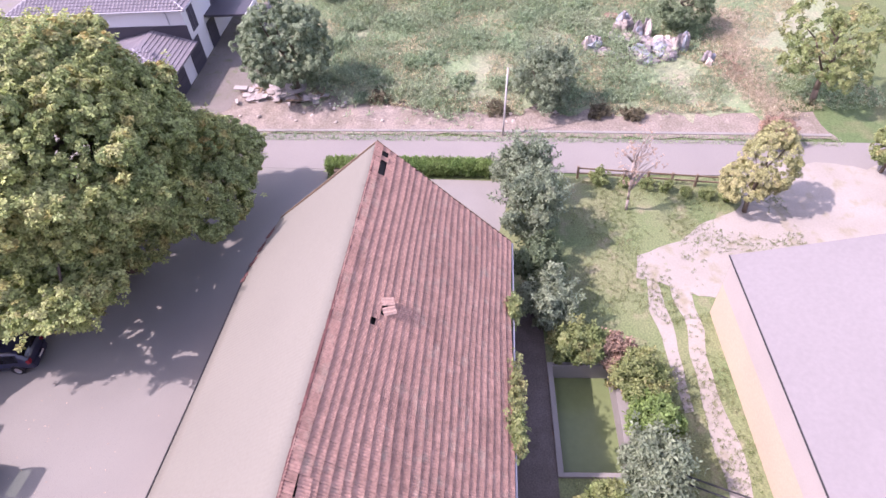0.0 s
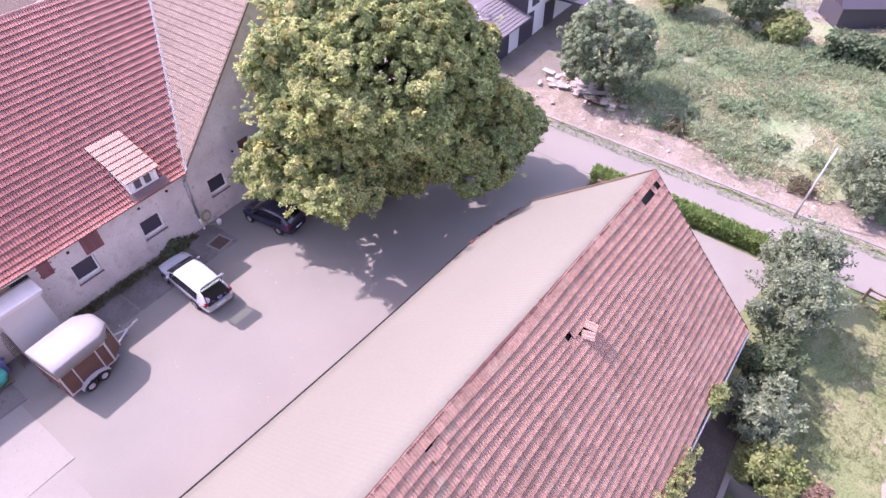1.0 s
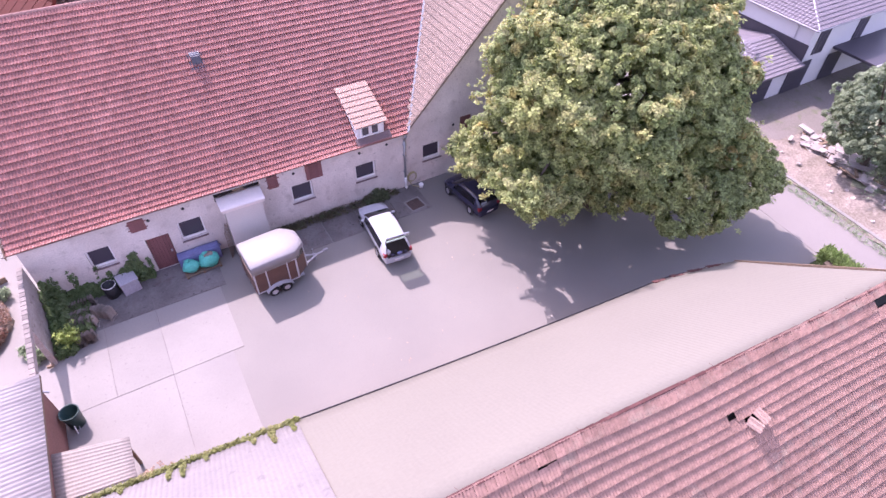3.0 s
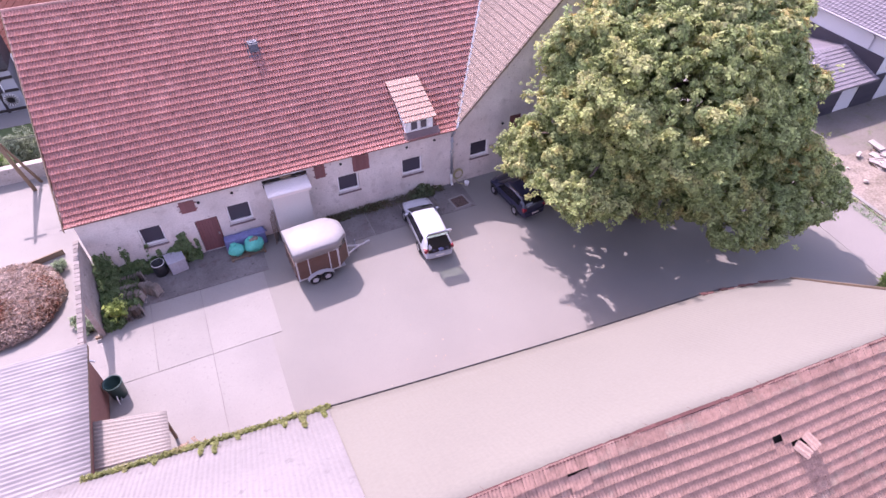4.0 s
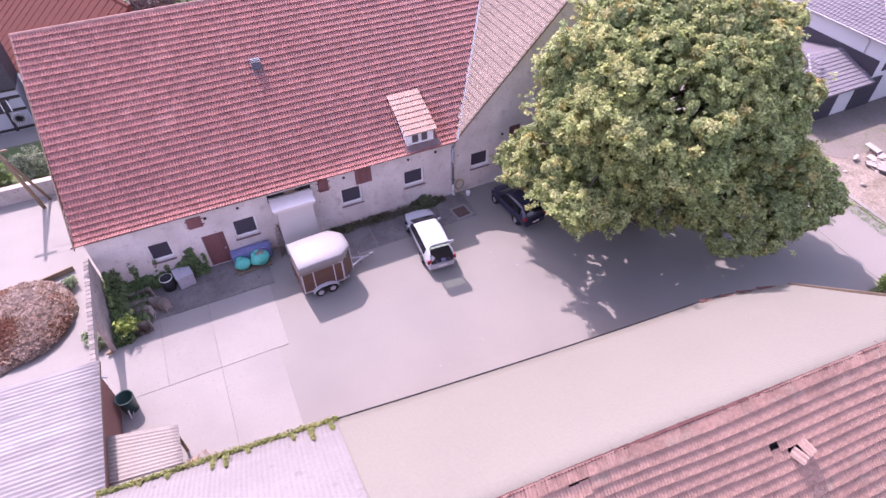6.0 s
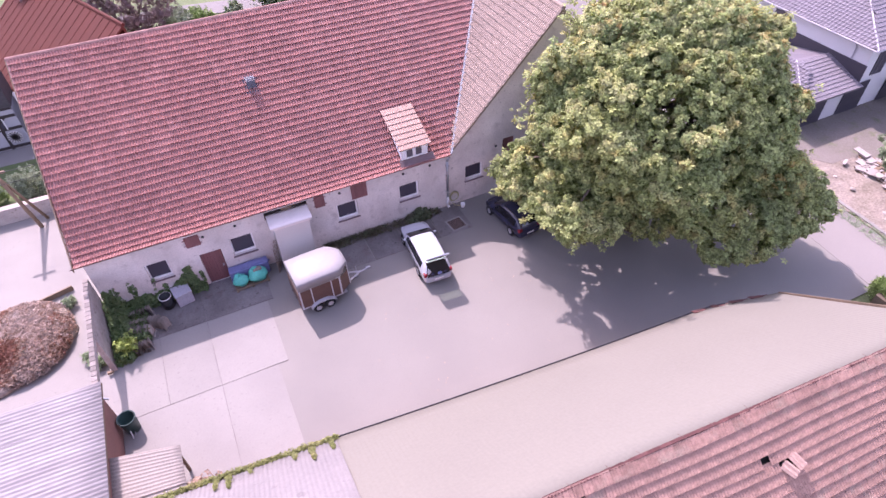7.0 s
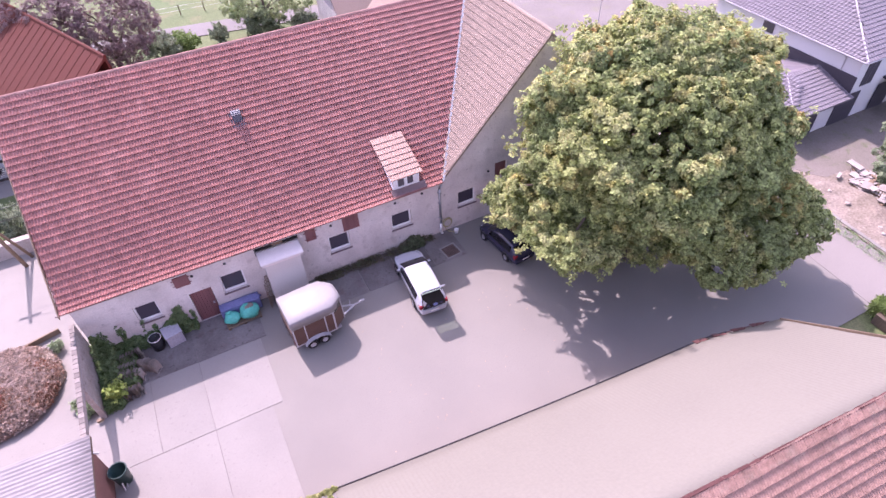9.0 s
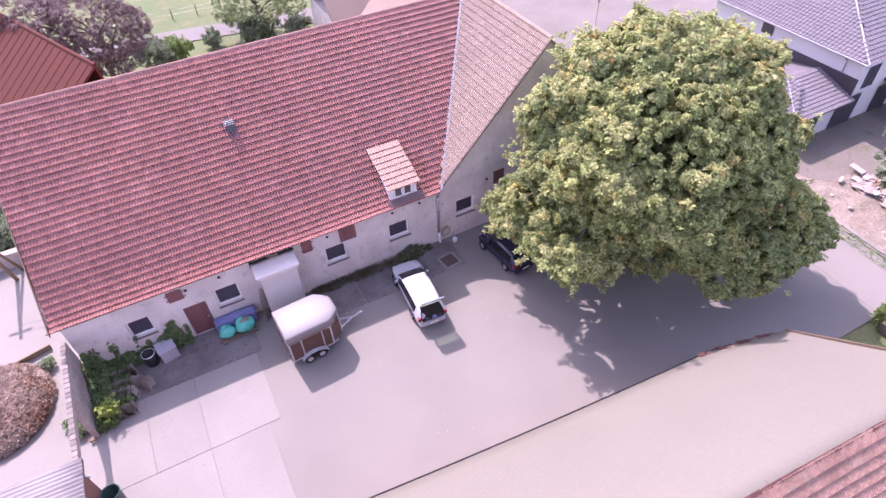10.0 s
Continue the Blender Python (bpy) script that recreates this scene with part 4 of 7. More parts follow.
q = rng.normal(size=(260, 3)) * np.array([.24, .22, .22]) + np.array([-20.45, -3.2, .75])
plant("elder_shrub", q, rng.normal(size=q.shape) + np.array([0, 0, 1.2]), 0.13, "bright", "bright yellow-green shrub at the foot of the wall", "shrub", 4, kind="")
x = np.concatenate([rng.uniform(-8.8, -0.7, 620), rng.normal(-2.3, .5, 330), rng.normal(-5.6, .5, 160), rng.normal(-7.8, .5, 160)])
y = -0.08 - rng.random(len(x)) ** 1.4 * np.interp(x, [-8.6, -5, -2.5, -.7], [.55, .6, .85, .4])
z = rng.random(len(x)) * np.interp(x, [-8.6, -6, -3, -2.2, -1.4, -.7], [.28, .34, .4, .8, .4, .15])
nr = rng.normal(size=(len(x), 3)) * .5 + np.array([0, -.4, 1])
old = (rng.random(len(x)) < .92) & (np.abs(x + 2.3) > .8)
plant("wall_weeds", np.stack([x, y, z], 1)[~old], nr[~old], 0.11, "weeds", "low dusty weeds growing along the house wall", "weeds", 5)
plant("withered_weeds", np.stack([x, y, z * .8], 1)[old], nr[old], 0.11, "witheredleaf", "brown withered weeds along the house wall", "weeds", 15, form="blade")
x, y = rng.uniform(-9, 2, 70), rng.uniform(-13, -4.5, 70)
plant("leaf_litter", np.stack([x, y, np.full(70, .012)], 1), rng.normal(size=(70, 3)) * .1 + np.array([0, 0, 1]), 0.05, "dry", "scattered dry leaves on the yard", "leaves", 6, leaves=2)

# hose on the wall
hose = Build()
for j, r in enumerate((.34, .30, .27)):
    pts = [(0.42 + r * math.cos(a), -0.1 - .03 * j, 0.75 + r * 1.15 * math.sin(a)) for a in np.linspace(0, 2 * math.pi, 25)]
    hose.tube(pts, [0.022] * 25, 6)
hose.tube([(0.2, -.12, .45), (0.35, -.3, .15), (0.7, -.45, .06), (0.8, -.6, .05)], [.022] * 4, 6)
solo("garden_hose", hose, "hose", "yellowish garden hose coiled on the wall", "hose", smooth=True)
pail = thing("bucket", pose(0.85, -0.55, 0.0), "small pale bucket by the wall", "bucket")
part("body", Build().lathe([(.01, .01), (.12, 0), (.16, .28), (.15, .28), (.11, .03), (.01, .03)], 16), "frame", pail, smooth=True)

# ---- garden wall ----
M["copdark"] = mat("mossy_coping", (0.21, 0.185, 0.17), (0.15, 0.135, 0.12), rand=0.25, bump=0.4)
gw = thing("garden_wall", pose(-21.35, 0, 0), "rendered garden wall with tile coping beside the house", "wall")
part("body", Build().prism([(-.12, -0.02, -.1), (-.12, -4.0, -.1), (-.12, -4.0, 2.95), (-.12, -0.02, 3.2)], (.26, 0, 0)), "oldwall", gw)
part("lintel", Build().prism([(-.12, -4.003, 2.62), (-.12, -7.2, 2.42), (-.12, -7.2, 2.75), (-.12, -4.003, 2.95)], (.26, 0, 0)), "oldwall", gw)
part("stub", Build().box(-.3, -4.22, .1, .0, -4.08, .24, c=.01), "wood", gw)
for k in range(25):
    y = -0.02 - k * 0.29
    part("coping_tile", Build().box(-.11, y - .285, -.02, .15, y + .0, .035, c=.015, m=pose(0, 0, 3.2 + 0.0625 * y, 0, 0, 0)), "copdark", gw)
# ---- vehicles ----
M["carwhite"] = mat("white_car_paint", (0.45, 0.47, 0.51), (0.43, 0.45, 0.49), rough=0.12, grain=0.01, bump=0, spec=1.0)
M["carwhite"].node_tree.nodes["Principled BSDF"].inputs["Coat Weight"].default_value = 1.0
M["carnavy"] = mat("navy_car_paint", (0.03, 0.03, 0.055), (0.025, 0.025, 0.045), rough=0.15, grain=0.01, bump=0, spec=0.5)
M["carglass"] = glass_mat("car_glass", (0.012, 0.012, 0.016))
M["tinted"] = bpy.data.materials.new("tinted_glass")
M["tinted"].use_nodes = True
tt = M["tinted"].node_tree
tint, gloss, both = tt.nodes.new("ShaderNodeBsdfTransparent"), tt.nodes.new("ShaderNodeBsdfGlossy"), tt.nodes.new("ShaderNodeMixShader")
tint.inputs[0].default_value, gloss.inputs["Roughness"].default_value, both.inputs[0].default_value = (0.62, 0.70, 0.62, 1), 0.05, 0.08
tt.links.new(tint.outputs[0], both.inputs[1])
tt.links.new(gloss.outputs[0], both.inputs[2])
tt.links.new(both.outputs[0], tt.nodes["Material Output"].inputs[0])
M["tyre"] = mat("tyre_rubber", (0.025, 0.025, 0.026), rough=0.85, bump=0.2)
M["alloy"] = mat("alloy", (0.55, 0.55, 0.57), rough=0.35, metal=0.85, grain=0.03, bump=0)
M["redlight"] = mat("red_lens", (0.22, 0.02, 0.03), (0.18, 0.016, 0.025), rough=0.2, grain=0.02, bump=0)
M["lens"] = mat("clear_lens", (0.6, 0.6, 0.62), rough=0.1, grain=0.02, bump=0)


def wheel(parent, x, y, r=0.335, w=0.22):
    side = 1 if x > 0 else -1
    m = pose(x, y, r, 0, 90, 0)
    wh = part("wheel", Build().lathe([(r * .62, -w / 2), (r * .93, -w / 2), (r, -w / 3), (r, w / 3), (r * .93, w / 2), (r * .62, w / 2), (r * .62, -w / 2)], 24, m), "tyre", parent, smooth=True)
    b = Build().lathe([(0.001, side * w * .3), (r * .16, side * w * .34), (r * .2, side * w * .28), (r * .58, side * w * .36), (r * .63, side * w * .48)], 24, m)
    part("rim", b, "alloy", wh, smooth=True)
    return wh


def loft(sections, closed=True):
    """A skin over rings with equal numbers of points."""
    n = len(sections[0])
    b = Build()
    fs = [(i * n + k, i * n + (k + 1) % n, (i + 1) * n + (k + 1) % n, (i + 1) * n + k) for i in range(len(sections) - 1) for k in range(n)]
    if closed:
        fs += [tuple(reversed(range(n))), tuple(range((len(sections) - 1) * n, len(sections) * n))]
    return b.add([p for s in sections for p in s], fs)


CAR_Y = (-2.38, -2.30, -2.10, -1.75, -1.0, 0.0, .45, .80, 1.22, 1.7, 2.05, 2.25, 2.36)
CAR_W = (.74, .85, .90, .91, .91, .91, .91, .91, .90, .88, .82, .70, .46)
CAR_BELT = (.80, .92, .96, .97, .95, .93, .93, .93, .92, .84, .74, .66, .56)
CAR_RAIL = (.86, 1.02, 1.26, 1.41, 1.46, 1.45, 1.36, 1.20, .99, .88, .77, .68, .58)
CAR_RW = (.66, .70, .66, .67, .69, .70, .70, .71, .76, .72, .62, .48, .26)
CAR_TOP = (.90, 1.05, 1.34, 1.49, 1.55, 1.53, 1.43, 1.27, 1.04, .93, .81, .71, .60)


def car_ring(y, out=0.0):
    """The outline of the bodywork at y, from the right sill over the roof to the left one."""
    w, zb, zr, wr, zt = [float(np.interp(y, CAR_Y, q)) for q in (CAR_W, CAR_BELT, CAR_RAIL, CAR_RW, CAR_TOP)]
    half = [(w * .86, .24), (w * .97, .36), (w, .55), (w * .99, zb - .12), (w * .965, zb), (wr + .05, zr - .05), (wr, zr), (wr * .8, zr * .3 + zt * .7), (wr * .4, zt - .008), (0, zt)]
    if out:
        half = [(a + out, b + (out if k > 4 else 0)) for k, (a, b) in enumerate(half[:-1])] + [(0, zt + out)]
    return [(a, y, b) for a, b in half] + [(-a, y, b) for a, b in reversed(half[:-1])]


def car(m, paint, label, gate_open):
    c = thing("car", m, label, "car", "parked cars")
    ys = sorted(set(np.linspace(-2.38, 2.36, 44).round(3)) | set(CAR_Y))
    part("body", loft([car_ring(y) for y in ys]), paint, c, smooth=True)

    def pane(name, y0, y1, ks, label=""):
        rows = [[car_ring(y, .010)[k] for k in ks] for y in np.linspace(y0, y1, 8)]
        low = [[car_ring(y, -.02)[k] for k in ks] for y in np.linspace(y0, y1, 8)]
        n = len(ks)
        b = Build().add([q for r in rows for q in r], [(i * n + k, i * n + k + 1, (i + 1) * n + k + 1, (i + 1) * n + k) for i in range(7) for k in range(n - 1)])
        b.add([q for r in low for q in r], [(i * n + k, (i + 1) * n + k, (i + 1) * n + k + 1, i * n + k + 1) for i in range(7) for k in range(n - 1)])
        return part(name, b, "carglass", c, label, smooth=True)
    pane("windscreen", .44, 1.18, list(range(6, 13)), "dark windscreen")
    for ks in ([4, 5], [13, 14]):
        pane("side_window", -.93, -.11, ks)
        pane("side_window", -.10, .80, ks)
        pane("side_window", -1.74, -.94, ks)
    for s in (-1, 1):
        part("mirror", Build().box(s * .98 - .09, .72, .93, s * .98 + .09, .84, 1.05, c=.03), paint, c)
        part("head_lamp", Build().box(s * .60 - .15, 1.98, .60, s * .60 + .15, 2.17, .70, c=.03), "lens", c)
        part("tail_lamp", Build().box(s * .74 - .13, -2.38, .74, s * .74 + .12, -2.16, .98, c=.03), "redlight", c)
        for y in (1.42, -1.36):
            part("wheel_arch", Build().lathe([(.37, -.03), (.40, -.03), (.40, .02), (.35, .02), (.35, -.03)], 20, pose(s * .90, y, .35, 0, 90, 0)), "black", c, smooth=True)
            wheel(c, s * .84, y)
    part("grille", Build().box(-.34, 2.24, .44, .34, 2.33, .54, c=.02), "black", c)
    part("rear_bumper", loft([[(-.80, -2.30, .30), (-.72, -2.42, .32), (0, -2.47, .32), (.72, -2.42, .32), (.80, -2.30, .30), (0, -2.2, .30)], [(-.88, -2.26, .62), (-.76, -2.43, .66), (0, -2.49, .66), (.76, -2.43, .66), (.88, -2.26, .62), (0, -2.2, .66)]]), paint, c)
    part("number_plate", Build().box(-.26, -2.505, .50, .26, -2.492, .60), "plate", c)
    part("wiper", Build().cyl((-.5, 1.16, 1.02), (.15, 1.0, 1.14), .012, .01, 5), "black", c)
    if gate_open:
        # near-black plate on the closed body stands for the unlit boot
        part("boot_opening", Build().prism([(-.55, -2.0, 1.48), (.55, -2.0, 1.48), (.68, -2.41, 1.05), (.66, -2.455, .76), (-.66, -2.455, .76), (-.68, -2.41, 1.05)], (0, .14, -.08)), "dark", c, "dark open boot")
        for k, (x, r) in enumerate(((-.34, .13), (.08, .16), (.42, .12))):
            part("cargo", blob(Build(), (x, -2.42, .90), (r, .08, .10), k, n=8, lump=.1), "carnavy" if k != 1 else "bluetarp", c, smooth=True)
        g = part("tailgate", loft([[(-.56, -1.97, 1.53), (.56, -1.97, 1.53), (.56, -2.0, 1.50), (-.56, -2.0, 1.50)], [(-.66, -2.22, 1.98), (.66, -2.22, 1.98), (.66, -2.25, 1.96), (-.66, -2.25, 1.96)]]), "tinted", c, "raised tailgate")
        part("panel", loft([[(-.68, -2.20, 1.97), (.68, -2.20, 1.97), (.68, -2.27, 1.95), (-.68, -2.27, 1.95)], [(-.72, -2.38, 2.26), (.72, -2.38, 2.26), (.72, -2.46, 2.22), (-.72, -2.46, 2.22)], [(-.6, -2.50, 2.42), (.6, -2.50, 2.42), (.6, -2.55, 2.38), (-.6, -2.55, 2.38)]]), paint, g)
        part("spoiler", Build().box(-.56, -2.02, 1.51, .56, -1.88, 1.55, c=.018), paint, g)
        for s in (-1, 1):
            part("gate_frame", Build().cyl((s * .60, -1.95, 1.52), (s * .69, -2.24, 1.97), .05, .05, 6), paint, g)
            part("strut", Build().cyl((s * .60, -2.0, 1.36), (s * .66, -2.22, 1.9), .014, .014, 6), "black", g)
    else:
        pane("rear_window", -2.24, -1.86, list(range(6, 13)), "dark rear window")
        for s in (-1, 1):
            part("roof_rail", Build().tube([(s * .58, .2, 1.50), (s * .60, -.5, 1.545), (s * .58, -1.5, 1.52)], [.02] * 3, 6), "black", c)
    return c


M["plate"] = mat("plate_white", (0.7, 0.7, 0.68), rough=0.4, grain=0.02, bump=0)
car(pose(-3.32, -3.58, 0, 0, 0, -4.5) @ Matrix.Diagonal((1.0, 1.03, 1, 1)), "carwhite", "white estate car with its tailgate raised on the yard", True)
car(pose(3.03, -3.12, 0, 0, 0, 6) @ Matrix.Diagonal((.95, .83, .97, 1)), "carnavy", "dark navy car parked under the chestnut tree", False)

# ---- horse trailer ----
M["ply"] = mat("brown_plywood", (0.115, 0.065, 0.05), (0.09, 0.05, 0.04), rough=0.5, stretch=(0.4, 3, 3), bump=0.1)
M["tarpwhite"] = mat("white_tarp", (0.235, 0.230, 0.232), (0.215, 0.211, 0.213), rough=0.5, big=1.0, fine=5, grain=0.04, bump=0.25)
tr = thing("horse_trailer", pose(-9.95, -3.65, 0, 0, 0, 3.5), "brown plywood horse trailer with a white tarpaulin top", "trailer")
HW = 1.08
part("floor", Build().box(-1.4, -HW, .42, 1.25, HW, .52, c=.01), "metal", tr)
for s in (-1, 1):
    part("side_panel", Build().box(-1.36, s * HW - .025, .52, .95, s * HW + .025, 1.9), "ply", tr)
    part("nose_panel", Build().prism([(.95, s * HW, .52), (1.62, s * .55, .52), (1.62, s * .55, 1.75), (.95, s * HW, 1.75)], (-.03, -s * .03, 0)), "ply", tr)
    part("nose_window", Build().prism([(1.05, s * (HW - .045), 1.78), (1.55, s * .645, 1.78), (1.5, s * .67, 2.12), (1.05, s * (HW - .06), 2.12)], (.012, s * .012, 0)), "carglass", tr)
    for x, t in ((-1.4, .08), (-.75, .06), (.42, .06), (.92, .09)):
        part("post", Build().box(x - t / 2, s * (HW + .03) - .025, .45, x + t / 2, s * (HW + .03) + .025, 1.93), "galv", tr)
    part("post", Build().cyl((1.64, s * .54, .48), (1.58, s * .56, 2.15), .035, .035, 8), "galv", tr)
    part("top_rail", Build().box(-1.42, s * HW - .035, 1.88, .98, s * HW + .035, 1.94), "galv", tr)
    part("bottom_rail", Build().box(-1.42, s * HW - .035, .44, .98, s * HW + .04, .53), "galv", tr)
    fen = [(-.98 + 1.5 * t, .42 + .36 * math.sin(math.pi * t) ** .55) for t in np.linspace(0, 1, 13)]
    part("fender", Build().add([(x, s * (HW + y), z) for y in (.02, .26) for x, z in fen] + [(x, s * (HW + y), z - .03) for y in (.02, .26) for x, z in fen],
         [(k, k + 1, 13 + k + 1, 13 + k) for k in range(12)] + [(26 + k, 39 + k, 39 + k + 1, 26 + k + 1) for k in range(12)] + [(13 + k, 13 + k + 1, 39 + k + 1, 39 + k) for k in range(12)]), "galv", tr, smooth=False)
    part("tail_lamp", Build().box(-1.48, s * .95 - .08, .55, -1.42, s * .95 + .08, .75, c=.01), "redlight", tr)
for y in (-HW - .13, HW + .13):
    for x in (-.58, .12):
        m = pose(x, y, .3, 90, 0, 0)
        w = part("wheel", Build().lathe([(.17, -.09), (.27, -.09), (.3, -.05), (.3, .05), (.27, .09), (.17, .09), (.17, -.09)], 22, m), "tyre", tr, smooth=True)
        sd = .05 if y < 0 else -.05
        part("rim", Build().lathe([(.001, sd), (.06, sd * 1.5), (.09, sd), (.16, sd * 1.2), (.18, sd * 1.7)], 20, m), "galv", w, smooth=True)
part("ramp", Build().box(-1.47, -HW + .04, .46, -1.41, HW - .04, 1.62, c=.01), "ply", tr)
part("front_panel", Build().box(1.60, -.55, .5, 1.64, .55, 1.75), "ply", tr)
# tarpaulin: rings across the body, from the rear to the sloping nose
rings = []
for x, hw, z0, zt in ((-1.46, HW + .02, 1.88, 2.40), (-1.40, HW + .04, 1.86, 2.44), (-.4, HW + .04, 1.86, 2.46), (.6, HW + .04, 1.86, 2.45), (.98, HW + .02, 1.86, 2.43), (1.22, .92, 1.9, 2.41), (1.45, .72, 1.95, 2.38), (1.60, .58, 2.05, 2.33), (1.66, .50, 2.08, 2.25)):
    rings.append([(x, -hw, z0), (x, -hw, zt - .16), (x, -hw * .985, zt - .05), (x, -hw * .93, zt - .005), (x, -hw * .4, zt + .03), (x, 0, zt + .035), (x, hw * .4, zt + .03), (x, hw * .93, zt - .005), (x, hw * .985, zt - .05), (x, hw, zt - .16), (x, hw, z0)])
part("tarpaulin", loft(rings), "tarpwhite", tr, "white tarpaulin top", smooth=True)
bar = part("drawbar", Build().tube([(1.3, -.5, .45), (2.5, 0, .48)], [.05, .05], 6).tube([(1.3, .5, .45), (2.5, 0, .48)], [.05, .05], 6).cyl((2.45, 0, .48), (2.95, 0, .5), .05, .045, 8), "galv", tr)
part("coupling", Build().box(2.85, -.07, .46, 3.15, .07, .6, c=.02), "metal", bar)
part("jockey_wheel", Build().cyl((2.3, .16, .1), (2.3, .16, .85), .03, .03, 8).cyl((2.3, .1, .1), (2.3, .22, .1), .1, .1, 14), "metal", bar)
for k in range(3):
    part("hinge", Build().box(-1.5, -.7 + .6 * k, .44, -1.44, -.6 + .6 * k, .54), "black", tr)

# ---- shed, lean-to, barrel ----
shed = thing("corrugated_shed", None, "shed with a pale corrugated sheet roof", "shed")
part("east_wall", Build().box(-21.5, -13.6, -0.1, -21.25, -7.3, 2.85), "oxwall", shed)
part("north_wall", Build().box(-30, -7.55, -0.1, -21.5, -7.3, 2.85), "oxwall", shed)
corrugated("sheet", [(-21.0, -14.2, 3.02), (-21.0, -7.02, 3.02), (-30, -14.2, 3.5), (-30, -7.02, 3.5)], 0.2, 0.03, "shedroof", shed, "weathered corrugated sheet")
part("south_wall", Build().box(-30, -13.85, -0.1, -21.5, -13.6, 2.85), "oxwall", shed)
part("west_wall", Build().box(-30.2, -13.85, -0.1, -30.0, -7.3, 3.2), "oxwall", shed)
part("edge_board", Build().box(-21.06, -14.2, 2.78, -21.02, -7.0, 2.98), "wood", shed)
part("lamp_bracket", Build().cyl((-21.0, -7.9, 2.85), (-20.8, -7.95, 2.75), .04, .05, 8), "metal", shed)
lean = thing("lean_to", None, "low lean-to with corrugated sheet roof", "lean-to")
corrugated("sheet", [(-18.42, -12.95, 1.85), (-18.42, -11.05, 1.85), (-21.5, -12.7, 2.0), (-21.5, -10.4, 2.0)], 0.15, 0.022, "cement3", lean, "dull corrugated sheet")
corrugated("sheet", [(-18.42, -14.6, 1.75), (-18.42, -12.95, 1.83), (-21.5, -14.6, 1.9), (-21.5, -12.7, 1.98)], 0.15, 0.022, "cement3", lean, "dull corrugated sheet")
for x, y in ((-18.6, -11.3), (-18.6, -13.6)):
    part("post", Build().box(x - .06, y - .06, -.05, x + .06, y + .06, 1.8), "wood", lean)
part("wall", Build().box(-21.2, -14.6, -.05, -18.7, -14.4, 1.75), "oxwall", lean)
M["green"] = mat("dark_green_plastic", (0.035, 0.075, 0.07), (0.03, 0.06, 0.055), rough=0.4, grain=0.04, bump=0.05)
barrel = thing("water_barrel", pose(-20.75, -7.95, 0.03, 0, 0, 0), "dark green plastic water barrel", "barrel")
part("body", Build().lathe([(.01, 0), (.33, 0), (.40, .9), (.43, .95), (.43, 1.0), (.39, 1.0), (.36, .9), (.30, .08), (.01, .08)], 26), "green", barrel, smooth=True)
part("tap", Build().cyl((.1, -.36, .2), (.12, -.52, .18), .025, .02, 8), "metal", barrel)
part("support", Build().cyl((-.05, -.55, 0.0), (-.02, -.42, .45), .03, .03, 8), "frame", barrel)
pts = rng.normal(size=(500, 3)) * np.array([.3, .3, .35]) + np.array([-18.1, -13.2, 1.0])
plant("dry_shrub", pts, rng.normal(size=pts.shape) + np.array([0, 0, 1]), 0.16, "dry", "withered shrub beside the lean-to", "shrub", 8, kind="")
# creeper along the barn eave
n = 1300
u = rng.random(n)
px = -21 + u * 8.9
py = np.interp(px, [-24, -12.2], [-13.9, -14.9]) + rng.normal(size=n) * .055
cl = np.column_stack([px, py, 3.88 + np.abs(rng.normal(size=n)) * .05])
drips = []
for x0, ln in ((-12.4, .9), (-13.2, 1.3), (-13.9, .7), (-16.4, 1.1), (-16.9, .9), (-18.5, .5), (-15.6, .5), (-19.5, .35)):
    k = int(75 * ln)
    s = rng.random(k) * ln
    ex = x0 + rng.normal(size=k) * .05 * (1.3 - s / ln)
    ey = np.interp(ex, [-24, -12.2], [-13.9, -14.9]) - s * .8
    drips.append(np.column_stack([ex, ey, 3.9 + s * .62]))
cl = np.concatenate([cl] + drips)
plant("creeper", cl, rng.normal(size=cl.shape) * .5 + np.array([0, .2, 1]), 0.075, "creeper", "green creeper along the sheeted barn eave", "creeper", 9)

# ---- barn details ----
for k in range(46):
    x = 8.75 - k * 0.42
    y, BT = np.interp(x, [-24, -12.2, 8.75], [-21.5, -22.1, -23.25]), BR + bow(x - .2)
    part("ridge_tile", Build().prism([(x, y + .03, BT - .02), (x, y + .0, BT + .028), (x, y - .09, BT + .032), (x, y - .10, BT - .06)], (-0.44, .023, rng.normal() * .015)), "ridgered", barn)
    if k % 3 == 1:
        hx, hy = x - rng.uniform(0, .3), y + rng.uniform(.05, .12)
        part("roof_hook", Build().cyl((hx, hy - .12, BT + .05), (hx - rng.uniform(.02, .12), hy + rng.uniform(-.02, .08), BT + rng.uniform(0, .07)), .009, .007, 5), "rust", barn)
part("barge_board", Build().prism([(7.68, -29.45, BZ - .12), (8.82, -23.25, BR - .1), (8.82, -23.25, BR + .06), (7.68, -29.45, BZ + .05)], (.03, 0, 0)), "wood", barn)
part("barge_board", Build().prism([(9.8, -17.1, BZ - .25), (8.82, -23.25, BR - .1), (8.82, -23.25, BR + .06), (9.8, -17.1, BZ - .05)], (.03, 0, 0)), "wood", barn)
part("gutter", Build().tube([(-24, -28.42, BZ - .05), (7.6, -29.5, BZ - .05)], [.045, .045], 8), "zincpale", barn, "pale gutter")
def eave_at(u):
    """The lower edge of the cream sheets, from its west end to the east corner."""
    return -12.2 + 21.92 * u, -14.9 - 2.2 * u + .5 * u * max(0.0, 1 - abs(u - .82) / (.82 if u < .82 else .18)), BZ - .1 * u


